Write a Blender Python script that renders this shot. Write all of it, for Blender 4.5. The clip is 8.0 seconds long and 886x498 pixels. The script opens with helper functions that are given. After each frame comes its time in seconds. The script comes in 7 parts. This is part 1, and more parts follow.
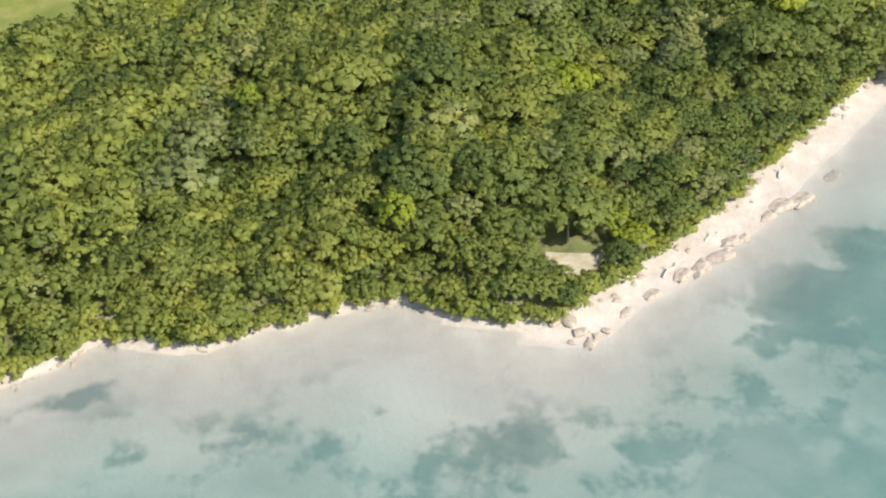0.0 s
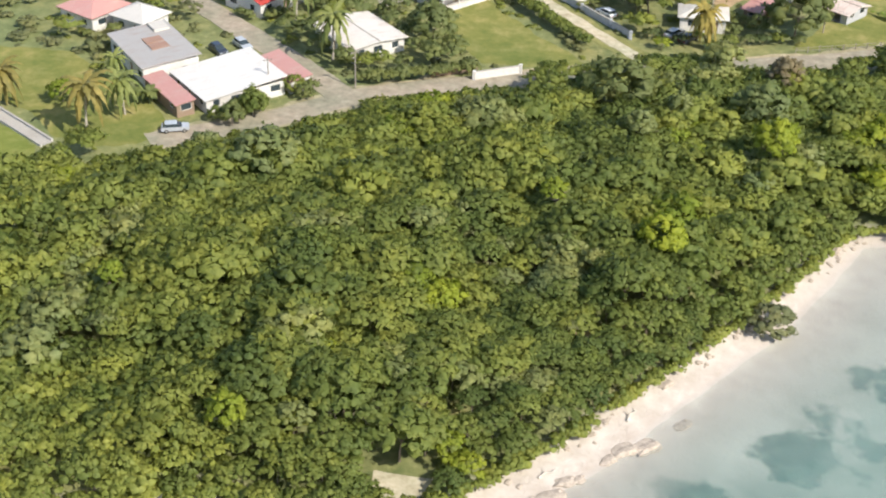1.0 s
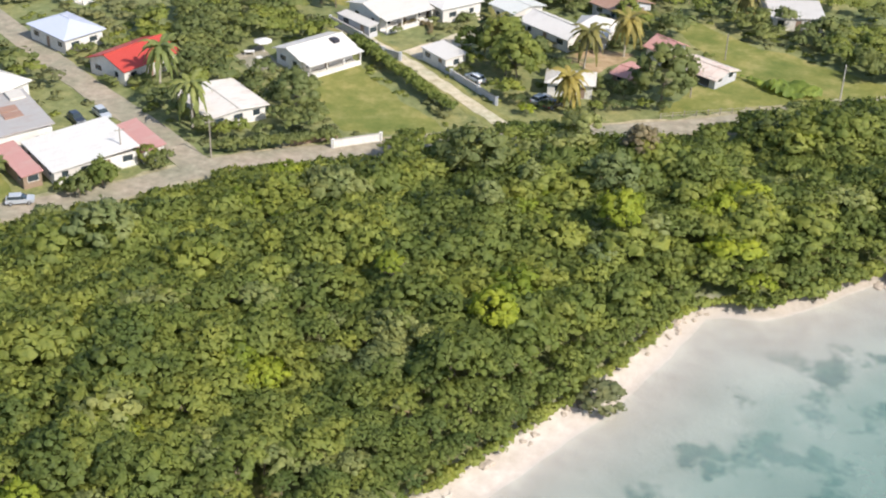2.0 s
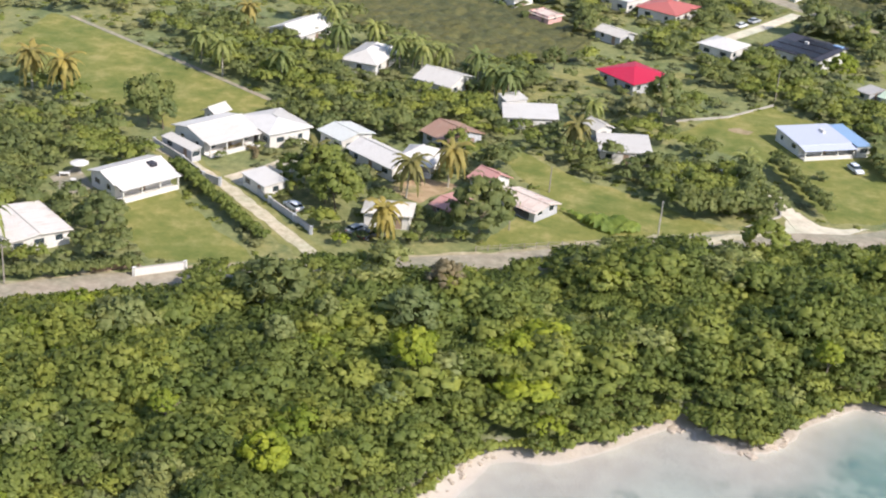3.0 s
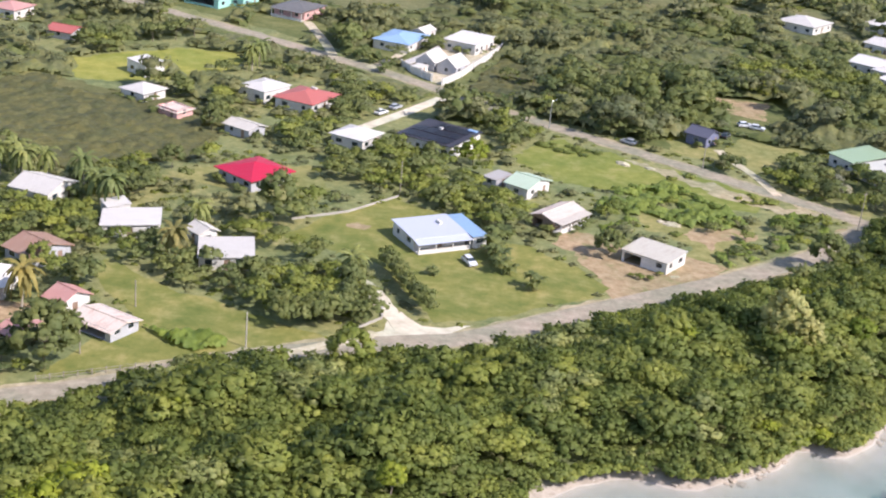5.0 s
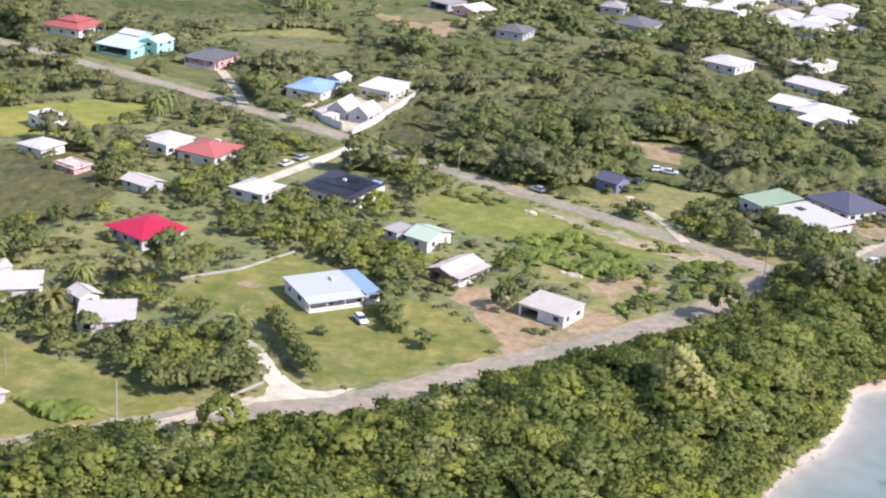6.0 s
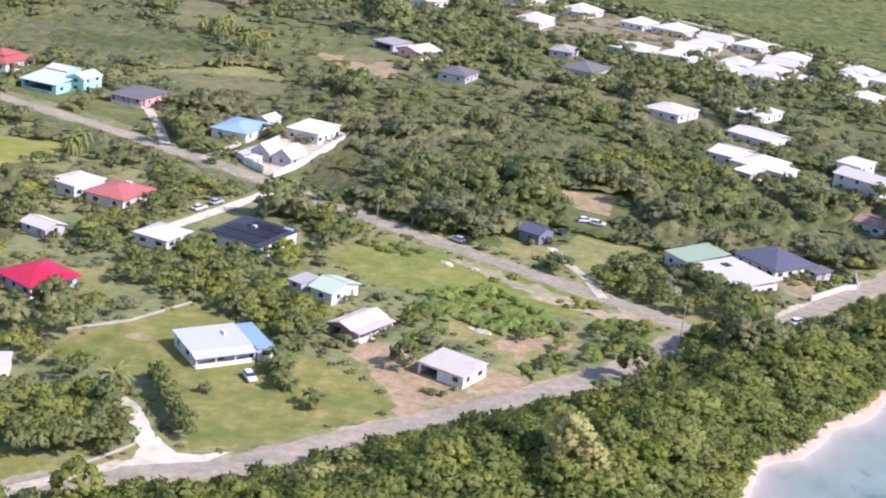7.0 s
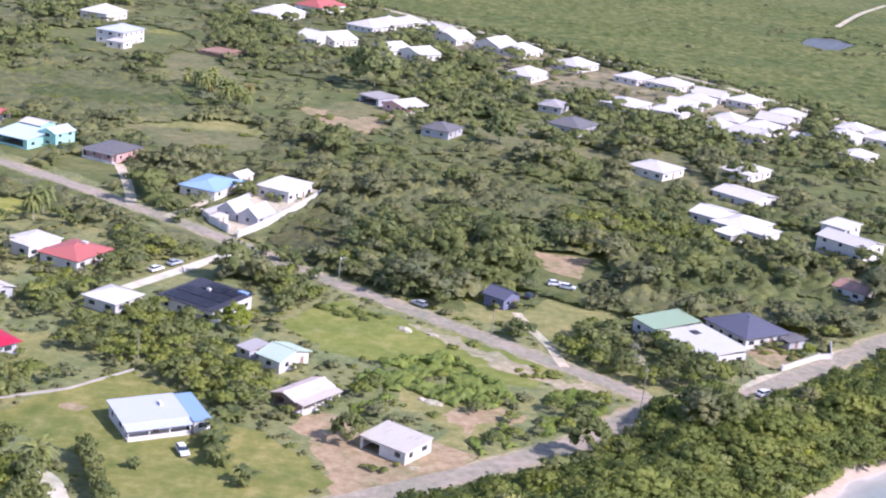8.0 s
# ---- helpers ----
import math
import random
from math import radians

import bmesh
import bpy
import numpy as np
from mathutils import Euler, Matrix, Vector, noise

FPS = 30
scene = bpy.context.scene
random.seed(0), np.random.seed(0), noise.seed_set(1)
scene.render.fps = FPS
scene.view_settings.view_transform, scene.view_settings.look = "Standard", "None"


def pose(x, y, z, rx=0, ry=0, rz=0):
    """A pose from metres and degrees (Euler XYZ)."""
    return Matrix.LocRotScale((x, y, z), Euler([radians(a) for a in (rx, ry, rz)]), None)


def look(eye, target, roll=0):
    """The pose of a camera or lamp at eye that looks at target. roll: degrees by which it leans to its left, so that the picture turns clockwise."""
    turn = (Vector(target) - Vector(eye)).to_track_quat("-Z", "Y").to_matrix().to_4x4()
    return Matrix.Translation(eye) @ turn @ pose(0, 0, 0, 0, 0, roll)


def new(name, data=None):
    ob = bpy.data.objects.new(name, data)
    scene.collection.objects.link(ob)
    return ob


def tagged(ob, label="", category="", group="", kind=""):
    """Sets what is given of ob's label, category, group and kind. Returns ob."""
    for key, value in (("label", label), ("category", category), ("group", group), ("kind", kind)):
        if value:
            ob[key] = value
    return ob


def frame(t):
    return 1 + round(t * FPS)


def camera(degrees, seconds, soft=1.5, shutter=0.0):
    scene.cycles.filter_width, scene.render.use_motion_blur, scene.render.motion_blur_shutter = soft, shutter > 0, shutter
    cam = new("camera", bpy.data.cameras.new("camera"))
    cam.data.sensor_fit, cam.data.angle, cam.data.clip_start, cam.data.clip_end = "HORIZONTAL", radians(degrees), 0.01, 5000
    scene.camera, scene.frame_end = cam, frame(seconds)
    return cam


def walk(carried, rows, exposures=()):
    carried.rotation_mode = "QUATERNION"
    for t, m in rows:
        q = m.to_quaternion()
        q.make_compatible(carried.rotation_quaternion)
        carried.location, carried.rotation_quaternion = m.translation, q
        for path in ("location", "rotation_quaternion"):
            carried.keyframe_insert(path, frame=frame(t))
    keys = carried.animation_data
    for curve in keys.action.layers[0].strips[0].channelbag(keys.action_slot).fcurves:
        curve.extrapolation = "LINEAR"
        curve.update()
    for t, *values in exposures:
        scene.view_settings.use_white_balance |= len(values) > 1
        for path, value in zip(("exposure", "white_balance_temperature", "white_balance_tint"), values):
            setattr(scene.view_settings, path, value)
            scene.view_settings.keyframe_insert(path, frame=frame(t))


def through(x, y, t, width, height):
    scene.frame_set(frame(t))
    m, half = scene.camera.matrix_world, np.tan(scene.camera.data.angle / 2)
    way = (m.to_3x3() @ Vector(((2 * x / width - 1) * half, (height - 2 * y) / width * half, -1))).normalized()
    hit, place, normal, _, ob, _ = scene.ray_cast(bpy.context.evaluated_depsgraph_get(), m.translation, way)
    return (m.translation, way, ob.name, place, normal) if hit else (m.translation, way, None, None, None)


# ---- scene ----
SOFT = 2.1
LENS = 35.172
def aim(x, y, z, yaw, pitch, roll):
    return pose(x, y, z, 0, 0, yaw) @ pose(0, 0, 0, 90 + pitch) @ pose(0, 0, 0, 0, 0, roll)

cam = camera(LENS, 8.0, soft=SOFT)
walk(cam, [
    (0, aim(-65.00, -37.96, 93.46, 14.602, -39.106, -5.705)),
    (0.2, aim(-62.01, -36.16, 93.37, 14.644, -37.954, -4.109)),
    (0.5, aim(-57.52, -33.89, 93.79, 14.163, -34.554, -1.451)),
    (0.7, aim(-54.77, -32.38, 94.32, 13.755, -32.344, 0.425)),
    (1, aim(-50.33, -30.07, 94.95, 14.093, -32.049, 1.444)),
    (1.2, aim(-47.28, -28.45, 94.85, 14.136, -32.013, 1.186)),
    (2.3, aim(-31.36, -20.01, 98.16, 11.056, -28.587, 2.809)),
    (2.5, aim(-28.56, -18.35, 98.64, 9.978, -27.388, 3.602)),
    (2.7, aim(-25.73, -16.57, 98.77, 9.011, -26.185, 4.300)),
    (3, aim(-21.45, -13.83, 99.03, 8.396, -25.369, 4.733)),
    (3.2, aim(-18.66, -12.51, 99.57, 7.928, -24.920, 4.834)),
    (3.5, aim(-14.31, -10.16, 100.45, 6.615, -25.154, 5.283)),
    (3.8, aim(-9.98, -7.57, 100.80, 4.902, -24.841, 5.675)),
    (4, aim(-7.22, -5.68, 101.01, 3.680, -24.316, 6.168)),
    (4.2, aim(-4.54, -3.77, 101.26, 2.220, -23.516, 6.590)),
    (4.5, aim(0.05, 0.01, 101.32, 0.044, -22.127, 6.315)),
    (4.7, aim(2.96, 2.13, 101.42, -0.622, -21.841, 6.004)),
    (5, aim(7.09, 4.97, 101.71, -1.738, -21.595, 5.452)),
    (5.2, aim(9.83, 6.74, 102.05, -2.439, -21.142, 5.126)),
    (6.3, aim(25.66, 15.45, 104.70, -3.435, -19.464, 4.979)),
    (6.5, aim(29.05, 18.31, 104.59, -3.673, -18.961, 5.125)),
    (6.7, aim(32.05, 20.59, 104.78, -3.577, -18.638, 5.368)),
    (7, aim(36.15, 23.37, 105.45, -3.968, -18.487, 6.155)),
    (7.2, aim(39.04, 25.32, 105.90, -3.648, -18.516, 6.273)),
    (7.5, aim(43.12, 27.96, 106.66, -3.320, -18.200, 6.199)),
    (7.7, aim(45.75, 29.97, 107.15, -3.017, -17.604, 6.172)),
    (8, aim(49.64, 32.56, 108.06, -2.959, -16.673, 6.290)),
], [(0, 0.52, 6500, 9), (2.5, 0.49, 6350, 13), (4.5, 0.53, 6200, 19), (6.5, 0.61, 5900, 27), (8, 0.63, 5620, 33)])

# ---- world, sun ----
SUN_DIR = Vector((0.80, -0.42, 0.82)).normalized()
world = bpy.data.worlds.new("sky")
scene.world = world
world.use_nodes = True
wn, wl = world.node_tree.nodes, world.node_tree.links
sky = wn.new("ShaderNodeTexSky")
sky.sky_type, sky.sun_disc = "NISHITA", False
sky.sun_elevation = math.asin(SUN_DIR.z)
sky.sun_rotation = math.atan2(SUN_DIR.x, SUN_DIR.y)
wl.new(sky.outputs[0], wn["Background"].inputs[0])
wn["Background"].inputs[1].default_value = 0.15
sun = new("sun", bpy.data.lights.new("sun", "SUN"))
sun.data.energy, sun.data.angle, sun.data.color = 4.2, radians(0.6), (1.0, 0.95, 0.86)
sun.matrix_world = look(SUN_DIR * 300, (0, 0, 0))


# ---- materials ----
SEA = -1.2


def material(name, rough=0.7, metal=0.0):
    m = bpy.data.materials.new(name)
    m.use_nodes = True
    b = m.node_tree.nodes["Principled BSDF"]
    b.inputs["Roughness"].default_value, b.inputs["Metallic"].default_value = rough, metal
    return m, m.node_tree.nodes, m.node_tree.links, b


def noise_node(n, l, scale, detail=4.0, rough=0.55, space="Object", vec=None):
    tex = n.new("ShaderNodeTexNoise")
    tex.inputs["Scale"].default_value, tex.inputs["Detail"].default_value, tex.inputs["Roughness"].default_value = scale, detail, rough
    if vec is None:
        if space == "World":
            vec = n.new("ShaderNodeNewGeometry").outputs["Position"]
        else:
            vec = n.new("ShaderNodeTexCoord").outputs[space]
    l.new(vec, tex.inputs["Vector"])
    return tex.outputs["Fac"]


def ramp(n, l, fac, *stops):
    r = n.new("ShaderNodeValToRGB")
    e = r.color_ramp.elements
    while len(e) < len(stops):
        e.new(0.5)
    for el, (p, c) in zip(e, stops):
        el.position, el.color = p, (*c, 1) if len(c) == 3 else c
    l.new(fac, r.inputs[0])
    return r.outputs[0]


def mixed(n, l, fac, a, b, mode="MIX"):
    m = n.new("ShaderNodeMix")
    m.data_type, m.blend_type = "RGBA", mode
    for sock, v in ((m.inputs[0], fac), (m.inputs[6], a), (m.inputs[7], b)):
        if hasattr(v, "is_linked"):
            l.new(v, sock)
        else:
            sock.default_value = v if isinstance(v, float) else (*v, 1)
    return m.outputs[2]


def bump(n, l, b, height, strength=0.4, dist=0.05):
    k = n.new("ShaderNodeBump")
    k.inputs["Strength"].default_value, k.inputs["Distance"].default_value = strength, dist
    l.new(height, k.inputs["Height"])
    l.new(k.outputs[0], b.inputs["Normal"])


def scaled(c, f):
    return tuple(min(1.0, v * f) for v in c)


def two_scale(name, col, rough=0.7, fine=6.0, coarse=0.25, spread=0.25, dirt=(0.25, 0.2, 0.14), dirty=0.25, bumpy=0.3, metal=0.0, space="Object"):
    """A surface with a fine grain, broad patches and some dirt."""
    m, n, l, b = material(name, rough, metal)
    base = ramp(n, l, noise_node(n, l, fine, 5, 0.6, space), (0.3, scaled(col, 1 - spread)), (0.7, scaled(col, 1 + spread)))
    patch_f = ramp(n, l, noise_node(n, l, coarse, 4, 0.6, space), (0.45, (0, 0, 0)), (0.75, (dirty, dirty, dirty)))
    l.new(mixed(n, l, patch_f, base, dirt), b.inputs["Base Color"])
    bump(n, l, b, noise_node(n, l, fine * 2, 4, 0.6, space), bumpy)
    return m


def roof_metal(name, col, stain=(0.35, 0.25, 0.18), stained=0.25, rough=0.5, metal=0.0):
    """Ribbed sheet roofing with weather streaks."""
    m, n, l, b = material(name, rough, metal)
    tc = n.new("ShaderNodeTexCoord").outputs["Object"]
    streak = n.new("ShaderNodeMapping")
    streak.inputs["Scale"].default_value = (0.9, 0.25, 0.25)
    l.new(tc, streak.inputs[0])
    f = ramp(n, l, noise_node(n, l, 1.2, 5, 0.65, vec=streak.outputs[0]), (0.5, (0, 0, 0)), (0.8, (stained,) * 3))
    b.inputs["Specular IOR Level"].default_value = 0.25
    fine = ramp(n, l, noise_node(n, l, 5, 4), (0.3, scaled(col, 0.88)), (0.7, scaled(col, 1.08)))
    sheet_tone = ramp(n, l, n.new("ShaderNodeObjectInfo").outputs["Random"], (0.0, (0.86, 0.85, 0.83)), (0.5, (0.97, 0.96, 0.95)), (1.0, (1.04, 1.04, 1.04)))
    l.new(mixed(n, l, 1.0, mixed(n, l, f, fine, stain), sheet_tone, "MULTIPLY"), b.inputs["Base Color"])
    w = n.new("ShaderNodeTexWave")
    w.inputs["Scale"].default_value = 1.3
    l.new(tc, w.inputs["Vector"])
    bump(n, l, b, w.outputs["Fac"], 0.35, 0.06)
    return m


def foliage(name, dark, mid, light, through=0.45):
    """Leaves whose tone varies leaf by leaf, tree by tree and over the wood."""
    m, n, l, b = material(name, 0.55)
    geo, info, at = n.new("ShaderNodeNewGeometry"), n.new("ShaderNodeObjectInfo"), n.new("ShaderNodeAttribute")
    at.attribute_name = "tint"
    lo, hi = (tuple(0.5 * m + 0.5 * e for m, e in zip(mid, end)) for end in (dark, light))
    leaf = ramp(n, l, geo.outputs["Random Per Island"], (0.0, lo), (0.55, mid), (1.0, hi))
    tree = n.new("ShaderNodeMath")
    tree.operation = "ADD"
    l.new(info.outputs["Random"], tree.inputs[0])
    l.new(at.outputs["Fac"], tree.inputs[1])
    fr = n.new("ShaderNodeMath")
    fr.operation = "PINGPONG"
    fr.inputs[1].default_value = 1.0
    l.new(tree.outputs[0], fr.inputs[0])
    tone = ramp(n, l, fr.outputs[0], (0.0, (0.78, 0.84, 0.76)), (0.3, (0.94, 0.97, 0.88)), (0.6, (1.08, 1.05, 0.88)), (0.85, (1.17, 1.14, 0.97)), (1.0, (1.25, 1.2, 0.9)))
    col = mixed(n, l, 1.0, leaf, tone, "MULTIPLY")
    col = mixed(n, l, 1.0, col, ramp(n, l, noise_node(n, l, 1.1, 5, 0.65, "World"), (0.3, (0.74, 0.78, 0.72)), (0.5, (0.98, 0.98, 0.96)), (0.72, (1.26, 1.22, 1.16))), "MULTIPLY")
    col = mixed(n, l, 1.0, col, ramp(n, l, noise_node(n, l, 0.21, 3, 0.6, "World"), (0.32, (0.80, 0.86, 0.86)), (0.5, (1.0, 1.0, 1.0)), (0.68, (1.22, 1.15, 1.02))), "MULTIPLY")
    l.new(col, b.inputs["Base Color"])
    bump(n, l, b, noise_node(n, l, 2.6, 4, 0.65, "World"), 0.6, 0.2)
    b.inputs["Specular IOR Level"].default_value = 0.25
    tr = n.new("ShaderNodeBsdfTranslucent")
    l.new(col, tr.inputs[0])
    mx = n.new("ShaderNodeMixShader")
    mx.inputs[0].default_value = through
    l.new(b.outputs[0], mx.inputs[1])
    l.new(tr.outputs[0], mx.inputs[2])
    l.new(mx.outputs[0], n["Material Output"].inputs[0])
    return m


def ground_material():
    """Rough grass and bare earth inland; pale coral sand along the shore; sand and sea grass under water."""
    m, n, l, b = material("ground_cover", 0.9)
    at = n.new("ShaderNodeAttribute")
    at.attribute_name = "shore"
    grass = ramp(n, l, noise_node(n, l, 0.6, 6, 0.65, "World"), (0.3, (0.135, 0.145, 0.055)), (0.55, (0.21, 0.21, 0.088)), (0.75, (0.31, 0.28, 0.15)))
    wide = ramp(n, l, noise_node(n, l, 0.035, 5, 0.6, "World"), (0.4, (0.85, 0.95, 0.8)), (0.7, (1.35, 1.2, 1.0)))
    grass = mixed(n, l, 1.0, grass, wide, "MULTIPLY")
    rank = mixed(n, l, 1.0, ramp(n, l, noise_node(n, l, 0.16, 6, 0.68, "World"), (0.5, (0, 0, 0)), (0.6, (0.8,) * 3)), ramp(n, l, noise_node(n, l, 1.3, 4, 0.6, "World"), (0.35, (0.4,) * 3), (0.6, (1, 1, 1))), "MULTIPLY")
    grass = mixed(n, l, rank, grass, (0.085, 0.115, 0.032))
    sand = ramp(n, l, noise_node(n, l, 0.5, 6, 0.6, "World"), (0.3, (0.47, 0.39, 0.31)), (0.7, (0.63, 0.555, 0.47)))
    wd = n.new("ShaderNodeAttribute")
    wd.attribute_name = "weed"
    add = n.new("ShaderNodeMath")
    add.operation = "ADD"
    l.new(wd.outputs["Fac"], add.inputs[0])
    l.new(noise_node(n, l, 0.16, 7, 0.62, "World"), add.inputs[1])
    weed = ramp(n, l, add.outputs[0], (0.58, (0, 0, 0)), (0.68, (0.8,) * 3), (0.95, (1, 1, 1)))
    bed = mixed(n, l, weed, ramp(n, l, noise_node(n, l, 0.09, 5, 0.6, "World"), (0.35, (0.42, 0.40, 0.34)), (0.65, (0.60, 0.565, 0.49))), ramp(n, l, noise_node(n, l, 0.35, 6, 0.65, "World"), (0.35, (0.025, 0.075, 0.068)), (0.68, (0.12, 0.2, 0.16))))
    pos = n.new("ShaderNodeSeparateXYZ")
    l.new(n.new("ShaderNodeNewGeometry").outputs["Position"], pos.inputs[0])
    along = n.new("ShaderNodeMapRange")
    along.inputs["From Min"].default_value, along.inputs["From Max"].default_value = -100, 200
    l.new(pos.outputs["X"], along.inputs["Value"])
    rock_f = mixed(n, l, 1.0, ramp(n, l, at.outputs["Fac"], (0.445, (1, 1, 1)), (0.475, (0, 0, 0))), ramp(n, l, noise_node(n, l, 0.45, 6, 0.65, "World"), (0.4, (0.25,) * 3), (0.6, (1, 1, 1))), "MULTIPLY")
    rock_f = mixed(n, l, 1.0, rock_f, ramp(n, l, along.outputs[0], (0.06, (0, 0, 0)), (0.09, (1, 1, 1))), "MULTIPLY")
    sand = mixed(n, l, 1.0, sand, ramp(n, l, along.outputs[0], (0.62, (1, 1, 1)), (0.7, (0.88, 0.81, 0.72))), "MULTIPLY")
    sand = mixed(n, l, rock_f, sand, (0.46, 0.375, 0.305))
    rocky = ramp(n, l, along.outputs[0], (0.18, (0, 0, 0)), (0.25, (0.7,) * 3), (0.36, (1, 1, 1)), (0.63, (1, 1, 1)), (0.67, (0, 0, 0)))
    rocky = mixed(n, l, 1.0, rocky, ramp(n, l, noise_node(n, l, 0.5, 6, 0.7, "World"), (0.4, (0.35,) * 3), (0.58, (1, 1, 1))), "MULTIPLY")
    sand = mixed(n, l, rocky, sand, (0.33, 0.275, 0.215))
    damp = n.new("ShaderNodeMapRange")
    damp.inputs["From Min"].default_value, damp.inputs["From Max"].default_value = SEA - 0.1, SEA + 0.3
    l.new(pos.outputs["Z"], damp.inputs["Value"])
    sand = mixed(n, l, ramp(n, l, damp.outputs[0], (0.3, (1, 1, 1)), (0.62, (0, 0, 0))), sand, ramp(n, l, noise_node(n, l, 0.3, 5, 0.6, "World"), (0.3, (0.43, 0.37, 0.31)), (0.7, (0.53, 0.47, 0.40))))
    to_sand = ramp(n, l, at.outputs["Fac"], (0.503, (1, 1, 1)), (0.53, (0, 0, 0)))
    to_bed = ramp(n, l, at.outputs["Fac"], (0.34, (1, 1, 1)), (0.42, (0, 0, 0)))
    col = mixed(n, l, to_sand, grass, sand)
    col = mixed(n, l, to_bed, col, bed)
    col = mixed(n, l, ramp(n, l, add.outputs[0], (0.8, (0, 0, 0)), (0.95, (0.85,) * 3)), col, (0.06, 0.115, 0.105))
    l.new(col, b.inputs["Base Color"])
    bump(n, l, b, noise_node(n, l, 1.5, 6, 0.7, "World"), 0.6, 0.3)
    return m


def water_material():
    m, n, l, b = material("sea_water", 0.12)
    at = n.new("ShaderNodeAttribute")
    at.attribute_name = "depth"
    milk = ramp(n, l, noise_node(n, l, 0.07, 7, 0.62, "World"), (0.34, (0.125, 0.235, 0.2)), (0.5, (0.185, 0.295, 0.25)), (0.68, (0.29, 0.375, 0.325)))
    pale = mixed(n, l, ramp(n, l, at.outputs["Fac"], (0.03, (1, 1, 1)), (0.26, (0, 0, 0))), milk, (0.37, 0.345, 0.305))
    l.new(pale, b.inputs["Base Color"])
    b.inputs["IOR"].default_value = 1.33
    tr = n.new("ShaderNodeBsdfTransparent")
    tr.inputs[0].default_value = (0.96, 0.985, 0.98, 1)
    mx = n.new("ShaderNodeMixShader")
    l.new(ramp(n, l, at.outputs["Fac"], (0.0, (0.03,) * 3), (0.05, (0.2,) * 3), (0.13, (0.34,) * 3), (0.30, (0.52,) * 3), (0.7, (0.7,) * 3)), mx.inputs[0])
    l.new(tr.outputs[0], mx.inputs[1])
    l.new(b.outputs[0], mx.inputs[2])
    l.new(mx.outputs[0], n["Material Output"].inputs[0])
    bump(n, l, b, noise_node(n, l, 0.8, 4, 0.6, "World"), 0.12, 0.15)
    return m


def lawn_material(name, a, c, e, scale=0.35, wide=0.06, span=(0.3, 0.72)):
    m, n, l, b = material(name, 0.9)
    b.inputs["Specular IOR Level"].default_value = 0.12
    g1 = ramp(n, l, noise_node(n, l, scale, 7, 0.7, "World"), (span[0], a), (0.5, c), (span[1], e))
    w = ramp(n, l, noise_node(n, l, wide, 4, 0.6, "World"), (0.35, (0.8, 0.88, 0.75)), (0.7, (1.25, 1.15, 1.05)))
    l.new(mixed(n, l, 1.0, g1, w, "MULTIPLY"), b.inputs["Base Color"])
    bump(n, l, b, noise_node(n, l, 5.0, 5, 0.7, "World"), 0.5, 0.1)
    return m


GROUND, WATER = ground_material(), water_material()
LAWN = lawn_material("mown_grass", (0.112, 0.138, 0.035), (0.192, 0.194, 0.06), (0.335, 0.285, 0.122), 0.2, 0.075)
GREENS = lawn_material("rank_green_grass", (0.132, 0.16, 0.038), (0.188, 0.207, 0.054), (0.29, 0.268, 0.112), 0.25, 0.07)
MEADOW = lawn_material("dry_meadow", (0.155, 0.16, 0.058), (0.23, 0.22, 0.088), (0.34, 0.30, 0.15))
CANE = lawn_material("cane_field", (0.072, 0.094, 0.029), (0.108, 0.126, 0.042), (0.175, 0.178, 0.07), 0.14, 0.012, (0.4, 0.62))
SCRUB = lawn_material("low_scrub", (0.088, 0.095, 0.038), (0.135, 0.132, 0.058), (0.195, 0.18, 0.09), 0.5)
YELLOW = lawn_material("yellow_pasture", (0.18, 0.192, 0.045), (0.255, 0.256, 0.062), (0.34, 0.315, 0.11), 0.2)
HEATH = lawn_material("green_heath", (0.08, 0.096, 0.036), (0.125, 0.138, 0.055), (0.19, 0.19, 0.085), 0.22, 0.03)
DULL = lawn_material("dull_rough_grass", (0.105, 0.108, 0.05), (0.165, 0.16, 0.078), (0.25, 0.228, 0.13), 0.3)
DUST_GRASS = lawn_material("dusty_thin_grass", (0.14, 0.13, 0.07), (0.22, 0.19, 0.12), (0.36, 0.30, 0.21), 0.12)
SOIL = lawn_material("bare_soil", (0.235, 0.165, 0.10), (0.34, 0.25, 0.16), (0.46, 0.36, 0.25), 0.5)
sn, sl, sb = SOIL.node_tree.nodes, SOIL.node_tree.links, SOIL.node_tree.nodes["Principled BSDF"]
turf = ramp(sn, sl, noise_node(sn, sl, 0.7, 6, 0.65, "World"), (0.3, (0.13, 0.15, 0.05)), (0.7, (0.27, 0.245, 0.11)))
sl.new(mixed(sn, sl, ramp(sn, sl, noise_node(sn, sl, 0.16, 6, 0.65, "World"), (0.53, (0, 0, 0)), (0.62, (0.85,) * 3)), sb.inputs["Base Color"].links[0].from_socket, turf), sb.inputs["Base Color"])
TRACK = lawn_material("limestone_track", (0.34, 0.285, 0.205), (0.48, 0.42, 0.325), (0.63, 0.565, 0.465), 0.7)
ASPHALT = lawn_material("worn_asphalt", (0.23, 0.198, 0.16), (0.312, 0.27, 0.221), (0.42, 0.368, 0.303), 0.6, 0.09)
LIME = lawn_material("crushed_limestone", (0.42, 0.37, 0.30), (0.56, 0.51, 0.43), (0.70, 0.65, 0.57), 0.3)
DUST = lawn_material("dusty_verge", (0.22, 0.19, 0.115), (0.33, 0.285, 0.19), (0.48, 0.42, 0.31), 0.45)
CONCRETE = two_scale("concrete", (0.42, 0.385, 0.335), 0.85, dirty=0.4)
